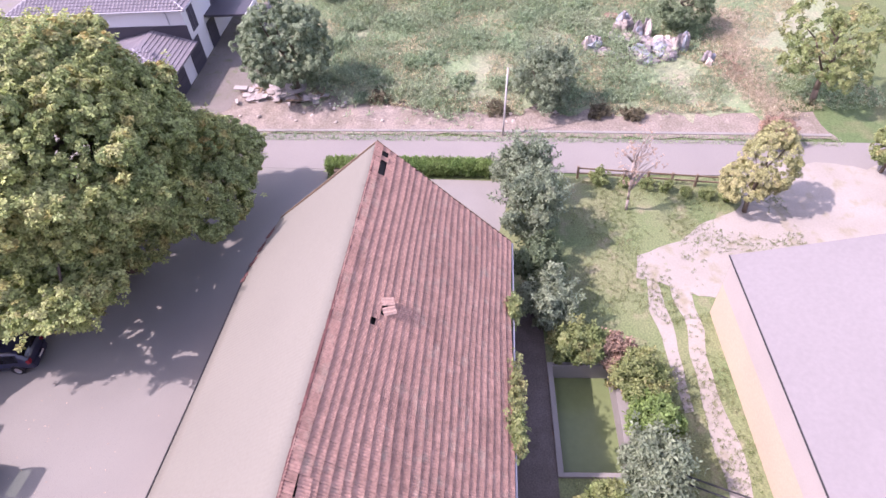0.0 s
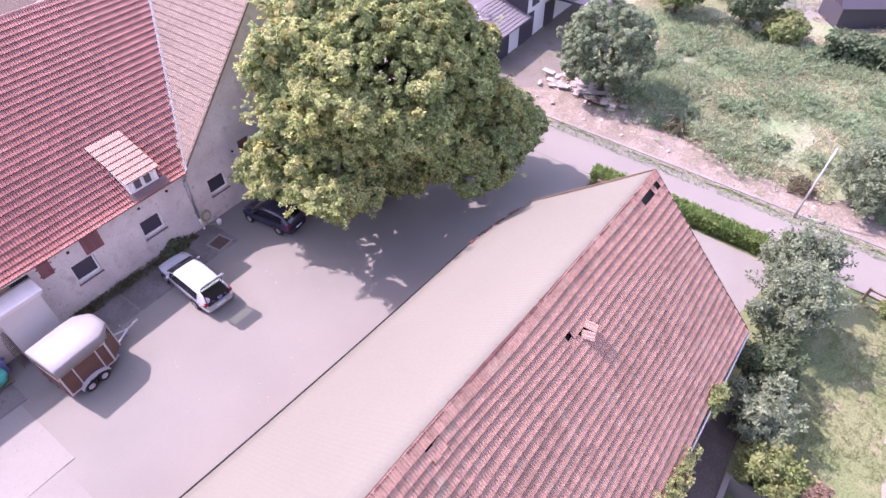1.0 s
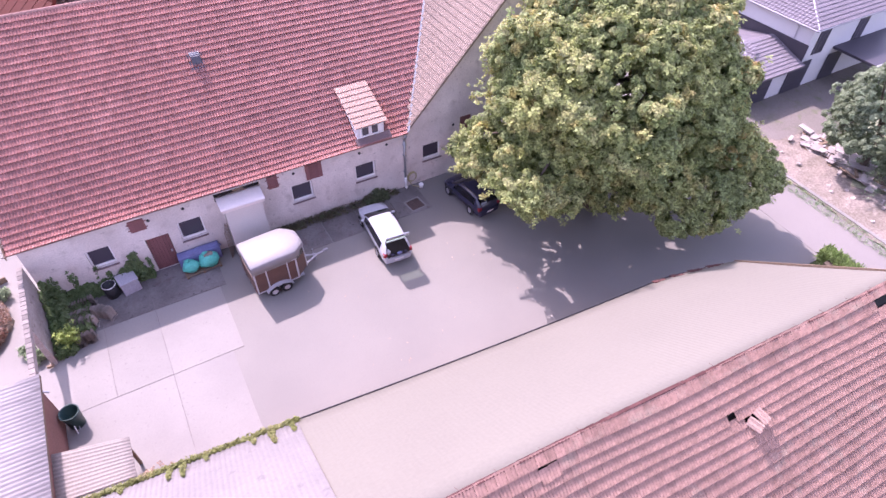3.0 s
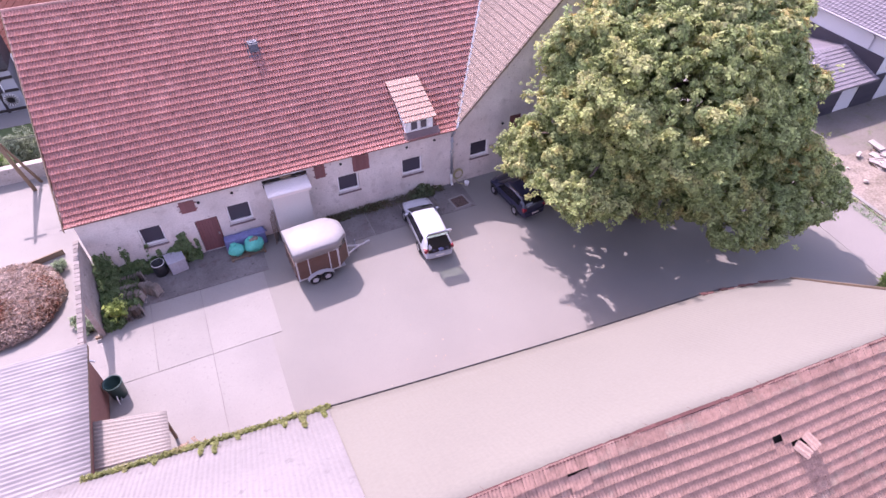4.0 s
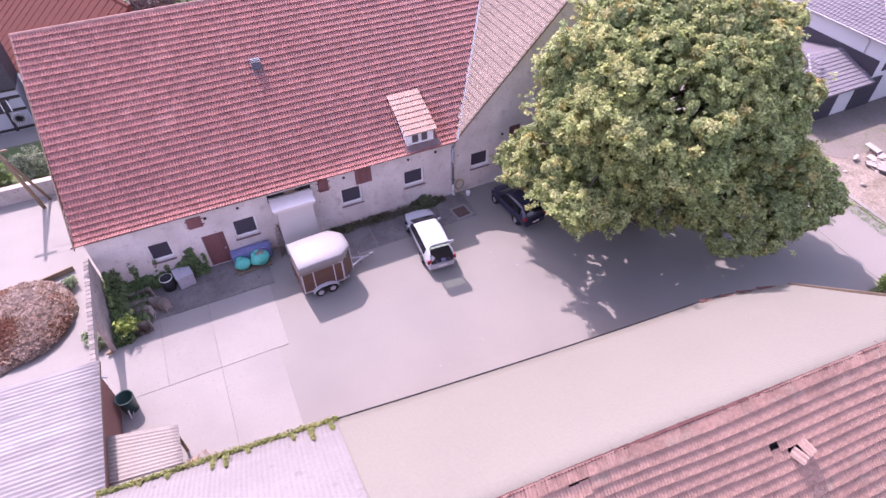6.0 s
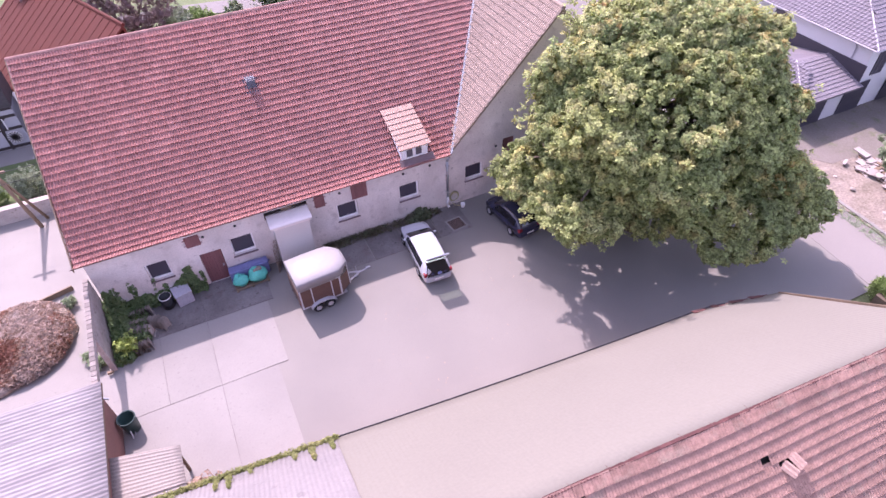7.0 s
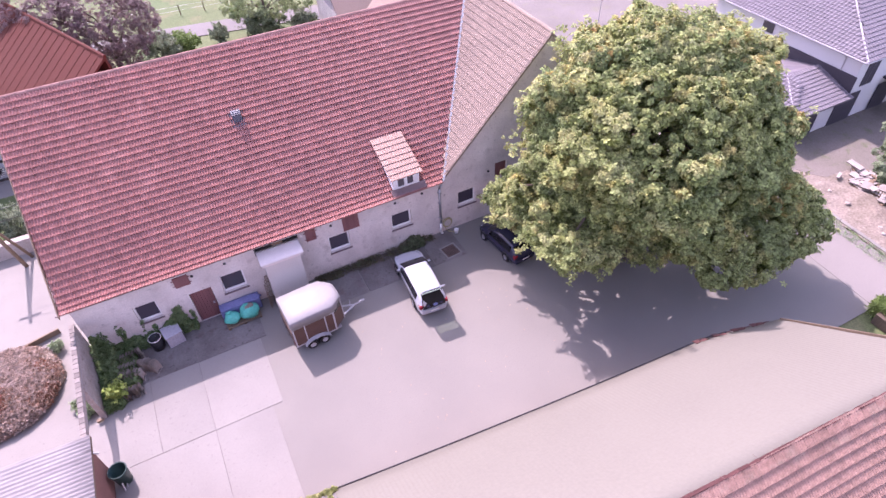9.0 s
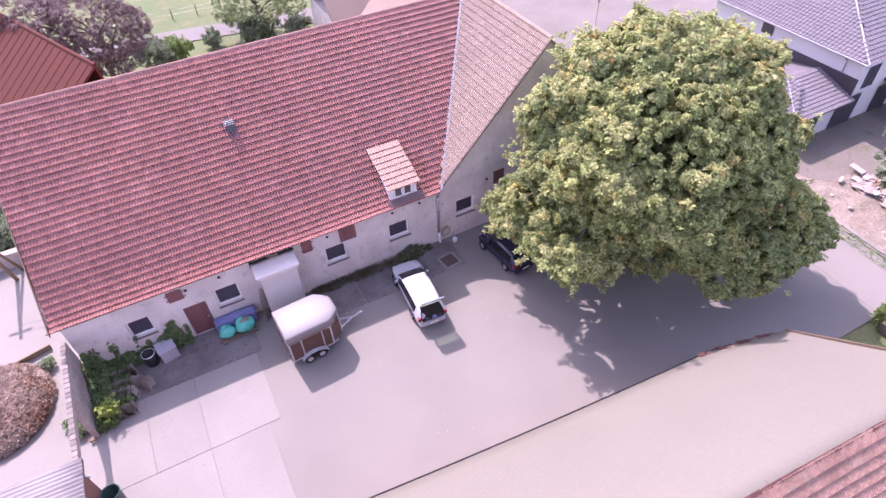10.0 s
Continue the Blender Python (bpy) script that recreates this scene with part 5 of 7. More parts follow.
EAVE = [eave_at(k / 24) for k in range(22)]
ring = [(0, .035), (.03, .018), (.03, -.018), (0, -.035), (-.03, -.018), (-.03, .018)]
part("eave_line", Build().add([(x, y + .06 + a, z - .02 + b) for x, y, z in EAVE for a, b in ring], [(i * 6 + k, i * 6 + (k + 1) % 6, i * 6 + 6 + (k + 1) % 6, i * 6 + 6 + k) for i in range(21) for k in range(6)]), "black", barn, "dark gutter")
for k in range(12):
    x, y, z = eave_at(.80 + .0155 * k)
    part("eave_tile", Build().box(-.15, -.16, -.02, .15, .16, .02, c=.008, m=pose(x, y + .02 - .04 * (k % 3), z + .015, -34, 0, -6 - k)), "ridgered", barn)
# slipped tiles lying on the roof
lv, lf = tile_verts(0.34, 0.46, 2, 0.055, 9)
for x, y, z, a in ((-0.02, -24.6, 7.78, 24), (0.28, -24.5, 7.90, 12), (7.75, -23.75, 8.42, -18)):
    solo("loose_tile", Build().add([tuple(q) for q in lv], [tuple(q) for q in lf]).add([(q[0], q[1], q[2] - .018) for q in lv], [tuple(reversed(q)) for q in lf]), "tile_d" if x < 5 else "old", "slipped clay tile lying on the barn roof", "tile", m=pose(x, y, z, 41, 0, 3) @ pose(0, 0, .23, -20, 0, a))
# ---- helpers for the surroundings ----
def bush(name, c, r, n, leaf, material, label, seed, leaves=4, category="shrub", blobs=None):
    """A rounded shrub with stems and clumps of leaves down to the ground."""
    g = np.random.default_rng(seed)
    t = thing(name, pose(*c), label, category)
    b = Build()
    for k in range(6):
        a = k * 1.05 + g.random()
        b.tube([(0.1 * math.cos(a), .1 * math.sin(a), -.05), (r[0] * .35 * math.cos(a), r[1] * .35 * math.sin(a), r[2] * .8), (r[0] * .6 * math.cos(a), r[1] * .6 * math.sin(a), r[2] * 1.4)], [.05, .035, .012], 5)
    part("stem", b, "bark", t, smooth=True)
    bl = blobs or [((0, 0, r[2] * .75), (r[0] * .58, r[1] * .58, r[2] * .7))]
    for k in range(20):
        a, e, q, o = k * 2.4 + g.random(), g.uniform(-.3, 1.3), g.uniform(.18, .40), g.uniform(.55, .98)
        bl.append(((r[0] * o * math.cos(a) * math.cos(e), r[1] * o * math.sin(a) * math.cos(e), r[2] * (.85 + o * math.sin(e))), (r[0] * q * .7, r[1] * q * .7, r[2] * q)))
    p, q = crown_points(g, bl, n, 7, 0.09 * (r[0] + r[1]) / 2 + .08, inner=0.5, floor=0.1)
    # loose shoots that break the outline
    sh = max(8, n // 9)
    a, e = g.uniform(0, 6.283, sh), g.uniform(.1, 1.4, sh)
    d = np.column_stack([r[0] * np.cos(a) * np.cos(e), r[1] * np.sin(a) * np.cos(e), r[2] * (.25 + np.sin(e))])
    base = np.array([0, 0, r[2] * .7])
    run = np.concatenate([base + d * k + g.normal(size=d.shape) * .04 for k in (.78, .88, .97, 1.06, 1.15)])
    p, q = np.concatenate([p, run]), np.concatenate([q + g.normal(size=q.shape) * .45, g.normal(size=run.shape) + np.array([0, 0, .8])])
    v, f = leaf_cloud(g, p, q, leaf, "lance", leaves)
    part("foliage", np_mesh("foliage", v, f, material), None, t, kind="stuff")
    return t


# shrubs along the barn
bush("hazel_shrub", (15.6, -30.6, 0), (1.9, 2.0, 2.2), 420, .2, "willow", "tall grey-green shrub beside the hedge", 21)
bush("hazel_shrub", (12.0, -30.9, 0), (2.2, 2.1, 2.3), 520, .2, "willow", "tall grey-green shrub beside the barn", 22)
bush("laurel_shrub", (8.2, -31.0, 0), (1.6, 1.4, 1.5), 320, .2, "oak", "dark leafy shrub beside the barn", 23)
bush("laurel_shrub", (5.6, -31.4, 0), (1.7, 1.5, 1.5), 340, .2, "willow", "leafy grey-green shrub beside the barn", 24)
bush("laurel_shrub", (3.4, -32.6, 0), (1.3, 1.3, 1.1), 260, .2, "fruit", "yellowing shrub at the basin", 25)
bush("dry_bush", (3.2, -34.2, 0), (.9, 1.0, .8), 160, .18, "dry", "withered reddish shrub at the basin", 26)
bush("hazel_shrub", (1.3, -35.2, 0), (1.4, 1.2, 1.3), 280, .2, "fruit", "light green shrub at the basin", 27)
bush("hazel_shrub", (-0.7, -35.4, 0), (1.3, 1.1, 1.2), 240, .2, "hedge", "green shrub beside the sandy track", 28)
bush("hazel_shrub", (-3.0, -34.8, 0), (2.0, 1.7, 1.5), 420, .2, "willow", "pale grey-green shrub below the wires", 29)
bush("hazel_shrub", (-4.6, -32.8, 0), (1.2, 1.3, 1.0), 220, .2, "fruit", "light green shrub beside the basin", 30)
for x, y, r in ((-2.6, -29.2, .45), (-0.6, -29.25, .7), (3.4, -29.3, .3)):
    c = rng.normal(size=(420, 3)) * np.array([r, .16, .28]) + np.array([x, y, 3.75])
    plant("eave_creeper", c, rng.normal(size=c.shape) * .5 + np.array([0, -.3, 1]), .13, "fruit", "creeper growing over the barn gutter", "creeper", int(40 + x), kind="")

# slurry basin
basin = thing("basin", None, "concrete basin filled with yellow-green water", "basin")
M["algae"] = mat("green_water", (0.135, 0.175, 0.078), (0.155, 0.19, 0.085), rough=0.25, big=0.4, fine=3, grain=0.06, bump=0.03)
part("water", Build().box(-2.6, -34.2, -1.2, 2.8, -31.3, -1.0), "algae", basin)
for x0, y0, x1, y1 in ((-2.75, -31.35, 2.95, -31.1), (2.75, -34.4, 2.95, -31.35), (-2.75, -34.4, -2.55, -31.35), (-2.55, -34.75, 2.75, -34.15)):
    part("rim", Build().box(x0, y0, -1.3, x1, y1, .16, c=.02), "concrete", basin)
sheet("barn_path", [(-10, -31.1), (7, -31.1), (7, -28.6), (-10, -28.6)], .006, "pathsoil", "bare soil behind the barn, darkened for its shade", "soil")

# hedge, fence and garden trees
n = 5200
hx = rng.uniform(0, 1, n)
hy = -17.6 - hx * 11.2
hp = np.column_stack([18.25 - hx * .55 + rng.uniform(-.42, .42, n), hy, rng.random(n) ** .5 * 1.0])
hedge = thing("hedge", None, "trimmed green hedge beside the road", "hedge")
v, f = leaf_cloud(rng, hp, rng.normal(size=hp.shape) * .5 + np.array([-.3, 0, 1]), .2, "blade", 5)
part("foliage", np_mesh("foliage", v, f, "hedge"), None, hedge, kind="stuff")
part("twigs", Build().box(-.3, -5.2, 0, .3, 5.0, .7, m=pose(17.95, -23.2, 0, 0, 0, 2.8)), "bark", hedge)
solo("hedge_bed", Build().prism([(17.4, -23, .01), (16.9, -30, .01), (14.6, -29.6, .01), (9.4, -28.4, .01), (9.6, -22, .01)], (0, 0, -.02)), "concrete", "pale paved strip behind the hedge", "paving", "structure")
fence = thing("wooden_fence", None, "low weathered wooden fence beside the road", "fence")
for k in range(7):
    x, y = 17.15 - .2 * k, -34.3 - 1.45 * k
    part("post", Build().box(x - .07, y - .07, -.05, x + .07, y + .07, .95, c=.01), "wood", fence)
    if k < 6:
        for z in (.35, .75):
            part("rail", Build().prism([(x, y, z), (x - .2, y - 1.45, z), (x - .2, y - 1.45, z + .11), (x, y, z + .11)], (.04, 0, 0)), "wood", fence)
tree("bare_tree", (14.05, -36.9, 0), 5.4, .075, [((.3, -.1, 4.9), (.5, .5, .9)), ((-.9, .7, 3.6), (.5, .5, .6)), ((1.0, .4, 3.8), (.5, .5, .6)), ((.1, -1.1, 3.7), (.5, .5, .6)), ((.7, -.7, 5.3), (.4, .4, .7)), ((-.6, -.4, 4.7), (.5, .5, .7))], 60, 3, .3, .08, "dry", "nearly bare young fruit tree on the lawn", seed=33, limbs=44, bark="greybark")
tree("pear_tree", (13.7, -43.9, 0), 5.5, .13, [((.6, -.6, 3.2), (1.3, 1.5, 1.9)), ((.2, .6, 2.2), (1.2, 1.3, 1.1)), ((1.2, -.8, 4.3), (.8, .9, 1.1))], 380, 7, .24, .15, "pear", "leaning fruit tree with yellowing leaves", seed=34)
tree("apple_tree", (25.2, -52.2, 0), 7.4, .2, [((0, 0, 4.2), (2.0, 2.3, 1.7)), ((1.7, 1.3, 5.2), (1.6, 1.7, 1.5)), ((1.2, -1.8, 5.0), (1.5, 1.6, 1.3)), ((-1.4, -.6, 3.3), (1.1, 1.4, 1.0)), ((.2, 2.0, 3.6), (1.0, 1.1, .9))], 260, 7, .36, .2, "fruit", "old apple tree on the meadow", seed=35)
tree("apple_tree", (17.2, -53.4, 0), 3.5, .1, [((0, 0, 2.1), (1, 1.2, 1.1))], 120, 7, .26, .17, "fruit", "small orchard tree beside the drive", seed=36)
bush("yellow_shrub", (16.6, -35.6, 0), (.6, .6, .6), 90, .15, "fruit", "small yellow shrub at the fence", 37)
bush("dry_bush", (20.5, -47.8, 0), (1.2, 1.2, 1.0), 160, .18, "dry", "withered orange-brown shrub beside the road", 38)
for i in range(6):
    x = 16.2 - .33 * i
    bush("fence_shrub", (x + .15, -37.3 - 1.15 * i, 0), (.4, .45, .25 + .1 * (i % 3)), 30, .12, "fruit", "low shrub growing through the fence", 50 + i)

# field
pole = thing("utility_pole", pose(22.0, -29.6, 0), "pale leaning timber utility pole", "pole")
part("shaft", Build().cyl((0, 0, -.2), (.45, -.25, 5.1), .075, .055, 12), "polewood", pole, smooth=True)
bush("willow_bush", (25.6, -33.0, 0), (2.2, 2.6, 2.5), 560, .2, "willow", "large grey-green bush on the field edge", 60)
tree("field_tree", (36.5, -45.5, 0), 4.5, .14, [((0, 0, 2.4), (1.9, 2.0, 1.5))], 260, 8, .3, .18, "oak", "small dark tree beside the rubble", seed=61)
kerb = thing("kerb", None, "worn concrete kerb beside the road", "kerb", kind="structure")
for k in range(46):
    t = k / 46
    x, y = 23.35 - 2.2 * t ** 1.3, -8.5 - 44 * t
    part("kerb_stone", Build().box(-.13, -.47, -.1, .13, .47, .07, c=.02, m=pose(x, y, 0, 0, 0, -3.2 + rng.normal() * .6)), "concrete", kerb)
gl = rng.random(2600)
gp = np.column_stack([22.85 - 2.2 * gl ** 1.3 + rng.uniform(-.75, .3, 2600), -8.5 - 44 * gl, rng.random(2600) * .03 + .01])
plant("verge_grass", gp, rng.normal(size=gp.shape) * .15 + np.array([0, 0, 1]), .10, "weedleaf", "dry grass along the kerb", "grass", 62, form="blade")
n = 42000
wx = 24.2 + rng.random(n) ** 1.15 * 33
wy = rng.uniform(-57, -9, n)
keep = (wx > np.interp(wy, [-57, -40, -25, -14, -8], [22.6, 23.2, 25.0, 27.8, 33]))
dens = np.array([noise.noise(Vector((a * .13, b * .13, 0))) + .6 * noise.noise(Vector((a * .45, b * .45, 5))) for a, b in zip(wx, wy)])
keep &= dens > -0.24
wp = np.column_stack([wx, wy, rng.random(n) * .28 + .03])[keep]
wp[:, 2] *= np.clip(1 + dens[keep] * 2.2, .25, 2.6)
dry = np.array([noise.noise(Vector((a * .17, b * .17, 20))) for a, b in wp[:, :2]]) + rng.normal(size=len(wp)) * .22
half = dry < -.02
plant("field_weeds", wp[half], rng.normal(size=(half.sum(), 3)) * .35 + np.array([0, 0.2, 1]), .17, "weedleaf", "tall green weeds over the fallow field", "weeds", 63, form="blade")
plant("dry_grass", wp[~half], rng.normal(size=((~half).sum(), 3)) * .35 + np.array([0, 0.2, 1]), .17, "strawgrass", "dry yellow grass over the fallow field", "grass", 64, form="blade")
for i, (x, y, r) in enumerate(((30, -20, .9), (33, -24, 1.1), (27.4, -20.5, .8), (36, -28, 1.1), (29, -26.5, .9), (40, -20, 1.2), (34, -32, 1.0), (26.6, -24, .7), (42, -34, 1.3), (38, -36, 1.0), (26.5, -38, .7), (45, -26, 1.3), (27.2, -18.8, .6), (39.5, -16.5, 1.1), (42, -18, 1.1), (41, -25, 1.0))):
    bush("weed_bush", (x, y, 0), (r * 1.25, r * 1.25, r * .26), 150, .13, "weedleaf", "rank green weeds standing on the field", 70 + i)
n = 21000
cx = rng.integers(0, 110, n)
ctr = np.column_stack([rng.uniform(25.5, 46, 110), rng.uniform(-47, -15, 110)])
cp = np.column_stack([ctr[cx] + rng.normal(size=(n, 2)) * (.4 + .012 * cx)[:, None], (rng.random(n) * .6 + .05) * (.5 + cx % 5 * .22)])
plant("tall_weeds", cp, rng.normal(size=cp.shape) * .35 + np.array([0, 0, 1]), .24, "weedleaf", "clumps of tall rank weeds on the field", "weeds", 68, form="blade")
for i, (x, y) in enumerate(((26.9, -20.2), (25.0, -29.3), (24.3, -36.8), (23.9, -39.0))):
    bush("dead_scrub", (x, y, 0), (.8, .9, .35), 80, .13, "witheredleaf", "dead brown scrub at the edge of the field", 560 + i)
n = 5600
sx = rng.random(n)
sp = np.column_stack([23.0 + 17 * sx, -49.3 + .8 * np.sin(sx * 4) + rng.normal(size=n) * (.7 + .5 * sx), rng.random(n) * .5])
plant("straw_patch", sp, rng.normal(size=sp.shape) * .4 + np.array([0, 0, 1]), .14, "straw", "tall straw-coloured grass", "grass", 65, form="blade")
sp = np.column_stack([30.2 + rng.normal(size=260) * 1.2, -47.9 + rng.normal(size=260) * .5, rng.random(260) * .5])
plant("rust_grass", sp, rng.normal(size=sp.shape) * .4 + np.array([0, 0, 1]), .2, "dry", "rust-brown dry grass on the field", "grass", 66, form="blade")
gx, gy = np.meshgrid(np.linspace(0, 1, 15), np.linspace(-8.5, -36, 120))
lo, hi = np.interp(-gy, [8, 36], [24.0, 22.9]), np.interp(-gy, [8, 20, 36], [29.0, 26.6, 24.2])
bx = lo + (hi - lo) * gx
bz = np.array([max(0, .5 + 1.1 * noise.noise(Vector((a * .7, b * .45, 2))) + .5 * noise.noise(Vector((a * 2.2, b * 2.2, 7)))) for a, b in zip(bx.ravel(), gy.ravel())]).reshape(bx.shape) * .3 * np.sin(np.pi * gx) - .03
idx = np.arange(bx.size).reshape(bx.shape)
solo("soil_bank", Build().add(np.stack([bx, gy, bz], -1).reshape(-1, 3).tolist(), np.stack([idx[:-1, :-1], idx[1:, :-1], idx[1:, 1:], idx[:-1, 1:]], -1).reshape(-1, 4).tolist()), "soil", "lumpy bank of bare reddish soil beside the kerb", "soil", "structure", smooth=True)
# tufts that fray the edges of lawn, drive and tracks
n = 17000
tx, ty = rng.uniform(-9, 17, n), rng.uniform(-46.5, -31.5, n)
k = np.array([noise.noise(Vector((a * .35, b * .35, 40))) for a, b in zip(tx, ty)]) + rng.normal(size=n) * .15
ins = ~((tx > -2.9) & (tx < 3.0) & (ty > -34.6)) & (ty > -39.7) | (tx > 6.8)
drive = (ty < -38.3) & (tx < 11.6 - (ty + 37) * -.75) & (tx > 6)
ins &= (k > -.08) & (~drive | (k > .3))
tp = np.column_stack([tx, ty, rng.random(n) * .04 + .015])[ins]
plant("lawn_tufts", tp, rng.normal(size=tp.shape) * .2 + np.array([0, .2, 1]), .095, "lawnleaf", "tufts of lawn grass fraying into the gravel", "grass", 67, form="blade")
# rubble with sheeting
M["sheeting"] = mat("white_sheeting", (0.255, 0.225, 0.225), (0.18, 0.158, 0.16), rough=0.6, big=1.5, fine=5, grain=.25, bump=0.6, rand=.2)
SPOTS = ((34.2, -37.6, .7, .7), (33.2, -38.6, .8, .35), (32.3, -39.2, .9, .3), (35.2, -39.4, .6, .4), (36.8, -40.6, .6, 1.1), (35.6, -41.9, .55, 1.0), (34.7, -40.6, .8, .5), (33.0, -41.4, .9, .45), (31.9, -41.6, .7, .35), (33.6, -43.0, .9, .6), (33.1, -44.6, .6, .9), (34.0, -44.4, .6, .5), (32.4, -43.4, .7, .35), (31.4, -46.6, .4, .5), (34.4, -42.2, .7, .5))
for i, (x, y, r, h) in enumerate(SPOTS):
    for k in range(4):
        g = random.Random(300 + 7 * i + k)
        q = r * (.6 + .55 * g.random())
        white = (i + k) % 4
        solo("sheeted_rubble" if white != 3 else "rubble_lump", blob(Build(), (0, 0, h * .35), (q, q * .7, h * (.7 + .7 * g.random())), 310 + 5 * i + k, n=7, lump=.26), ("bluepale", "sheeting", "sheeting", "stonepale")[white], ("pale blue plastic sheeting over rubble", "crumpled pale plastic sheeting over rubble", "crumpled pale plastic sheeting over rubble", "broken masonry among pale sheeting")[white], "rubble", group="sheeted rubble on the field", m=pose(x + g.uniform(-.5, .5), y + g.uniform(-.5, .5), 0, 0, 0, g.uniform(0, 360)))
solo("sheeted_post", Build().cyl((0, 0, 0), (0, 0, 1.9), .3, .12, 9), "sheeting", "pale post wrapped in sheeting", "post", m=pose(36.6, -40.4, 0))
bp = thing("plank_stack", pose(39.5, -40.8, 0, 0, 0, 80), "low stack of grey-brown planks", "stack")
for k in range(9):
    part("plank", Build().box(-1.4 + .1 * (k % 3), -.5 + .34 * (k % 3), .11 * (k // 3), 1.3 + .12 * (k % 2), -.18 + .34 * (k % 3), .1 + .11 * (k // 3)), "wood", bp)
# boards and pallets below the oak
for i in range(84):
    g = random.Random(500 + i)
    solo("loose_board", Build().box(-.35 - g.random() * .45, -.1 - .16 * (i % 2), 0, .35 + g.random() * .4, .1 + .16 * (i % 2), .07, c=.008), "boardpale" if i % 4 else "wood", "pale weathered board lying on a pile", "board", group="boards below the oak", m=pose(27.9 + g.uniform(-1.2, 1.3), -12.0 + g.uniform(-3.6, 3.2), .02 + .075 * (i % 6), g.uniform(-7, 7), g.uniform(-7, 7), g.choice((5, 30, 92, 120)) + g.uniform(-15, 15)))
for x, y, a in ((27.9, -11.4, 20), (27.6, -10.0, -10), (29.3, -13.0, 40)):
    p = thing("pallet", pose(x, y, .05, 8, 3, a), "weathered wooden pallet lying on soil", "pallet", "pallets below the oak")
    for k in range(6):
        part("board", Build().box(-.6, -.5 + .18 * k, .1, .6, -.38 + .18 * k, .125), "boardpale", p)
    for k in range(3):
        part("runner", Build().box(-.58 + .52 * k, -.5, 0, -.48 + .52 * k, .52, .1), "wood", p)
for i in range(60):
    g = random.Random(700 + i)
    t = g.random()
    r = .06 + g.random() * .14
    solo("field_stone", blob(Build(), (0, 0, r * .5), (r, r * .8, r * .6), i, n=4, lump=.15), "stonepale", "pale broken stone on bare soil", "stone", group="stones on the soil", m=pose(24.2 + g.random() * 3 - 1.2 * t, -9 - 28 * t, 0, 0, 0, g.uniform(0, 360)))

# ---- white neighbour house ----
M["newwhite"] = mat("white_render", (0.60, 0.59, 0.61), (0.56, 0.55, 0.57), grain=0.03, bump=0.05)
M["anthracite"] = mat("anthracite_tile", (0.17, 0.155, 0.175), (0.145, 0.135, 0.15), rough=0.5, grain=0.06, bump=0.1, rand=.06, island=.06)
M["antpanel"] = mat("dark_panel", (0.06, 0.055, 0.07), (0.05, 0.045, 0.06), rough=0.45, grain=0.05, bump=0.05)
wh = thing("white_house", None, "new white rendered house with anthracite tiled hip roofs", "house")
part("wall", Build().box(32.9, -3.9, -.1, 44, 10, 5.3), "newwhite", wh)
part("garage_wall", Build().box(27.0, -3.95, -.1, 32.9, 4.0, 2.3), "newwhite", wh)
E1 = 5.35
for nm, poly in (("south_roof", [(32.3, -4.5, E1), (44.6, -4.5, E1), (40.5, 1.5, E1 + 2.9), (38.4, 3.0, E1 + 2.9)]), ("west_roof", [(32.3, 10.6, E1), (32.3, -4.5, E1), (38.4, 3.0, E1 + 2.9), (38.4, 3.2, E1 + 2.9)]), ("north_roof", [(44.6, 10.6, E1), (32.3, 10.6, E1), (38.4, 3.2, E1 + 2.9), (40.5, 3.0, E1 + 2.9)]), ("east_roof", [(44.6, -4.5, E1), (44.6, 10.6, E1), (40.5, 3.0, E1 + 2.9), (40.5, 1.5, E1 + 2.9)])):
    part(nm, Build().prism(poly, (0, 0, -.12)), "anthracite", wh)


def rowed(parent, a, b, c, d, nrow, ncol, inside=None):
    tiled(parent, [a, b, c, d], ncol, nrow, ("anthracite", "anthracite"), lambda p: False, inside, h=0.06, nx=5, rolls=1, lift=.02)


def tri_in(p0, p1, p2):
    def f(c):
        x, y = c[0], c[1]
        s = [(q[0] - p[0]) * (y - p[1]) - (q[1] - p[1]) * (x - p[0]) for p, q in ((p0, p1), (p1, p2), (p2, p0))]
        return all(k > 0 for k in s) or all(k < 0 for k in s)
    return f


rowed(wh, (32.3, 10.6, E1 + .02), (32.3, -4.5, E1 + .02), (38.4, 10.6, E1 + 2.92), (38.4, -4.5, E1 + 2.92), 20, 48, tri_in((32.3, 10.6), (32.3, -4.5), (38.4, 3.1)))
rowed(wh, (32.3, -4.5, E1 + .02), (44.6, -4.5, E1 + .02), (32.3, 2.2, E1 + 2.92), (44.6, 2.2, E1 + 2.92), 20, 40, lambda c: tri_in((32.3, -4.5), (44.6, -4.5), (40.5, 2.2))(c) or tri_in((32.3, -4.5), (40.5, 2.2), (38.3, 2.9))(c))
part("hip_ridge", Build().tube([(32.3, -4.5, E1 + .06), (38.4, 3.0, E1 + 2.98)], [.07, .07], 8), "zincpale", wh, "pale ridge tiles")
part("gutter", Build().tube([(32.2, 10.6, E1), (32.2, -4.5, E1)], [.06, .06], 8), "zincpale", wh, "pale zinc gutter")
part("gutter", Build().tube([(32.2, -4.55, E1), (44.6, -4.55, E1)], [.06, .06], 8), "zincpale", wh, "pale zinc gutter")
part("downpipe", Build().tube([(32.3, -2.6, E1 - .05), (32.85, -2.6, E1 - .5), (32.85, -2.6, 3.0)], [.05] * 3, 8), "zincpale", wh)
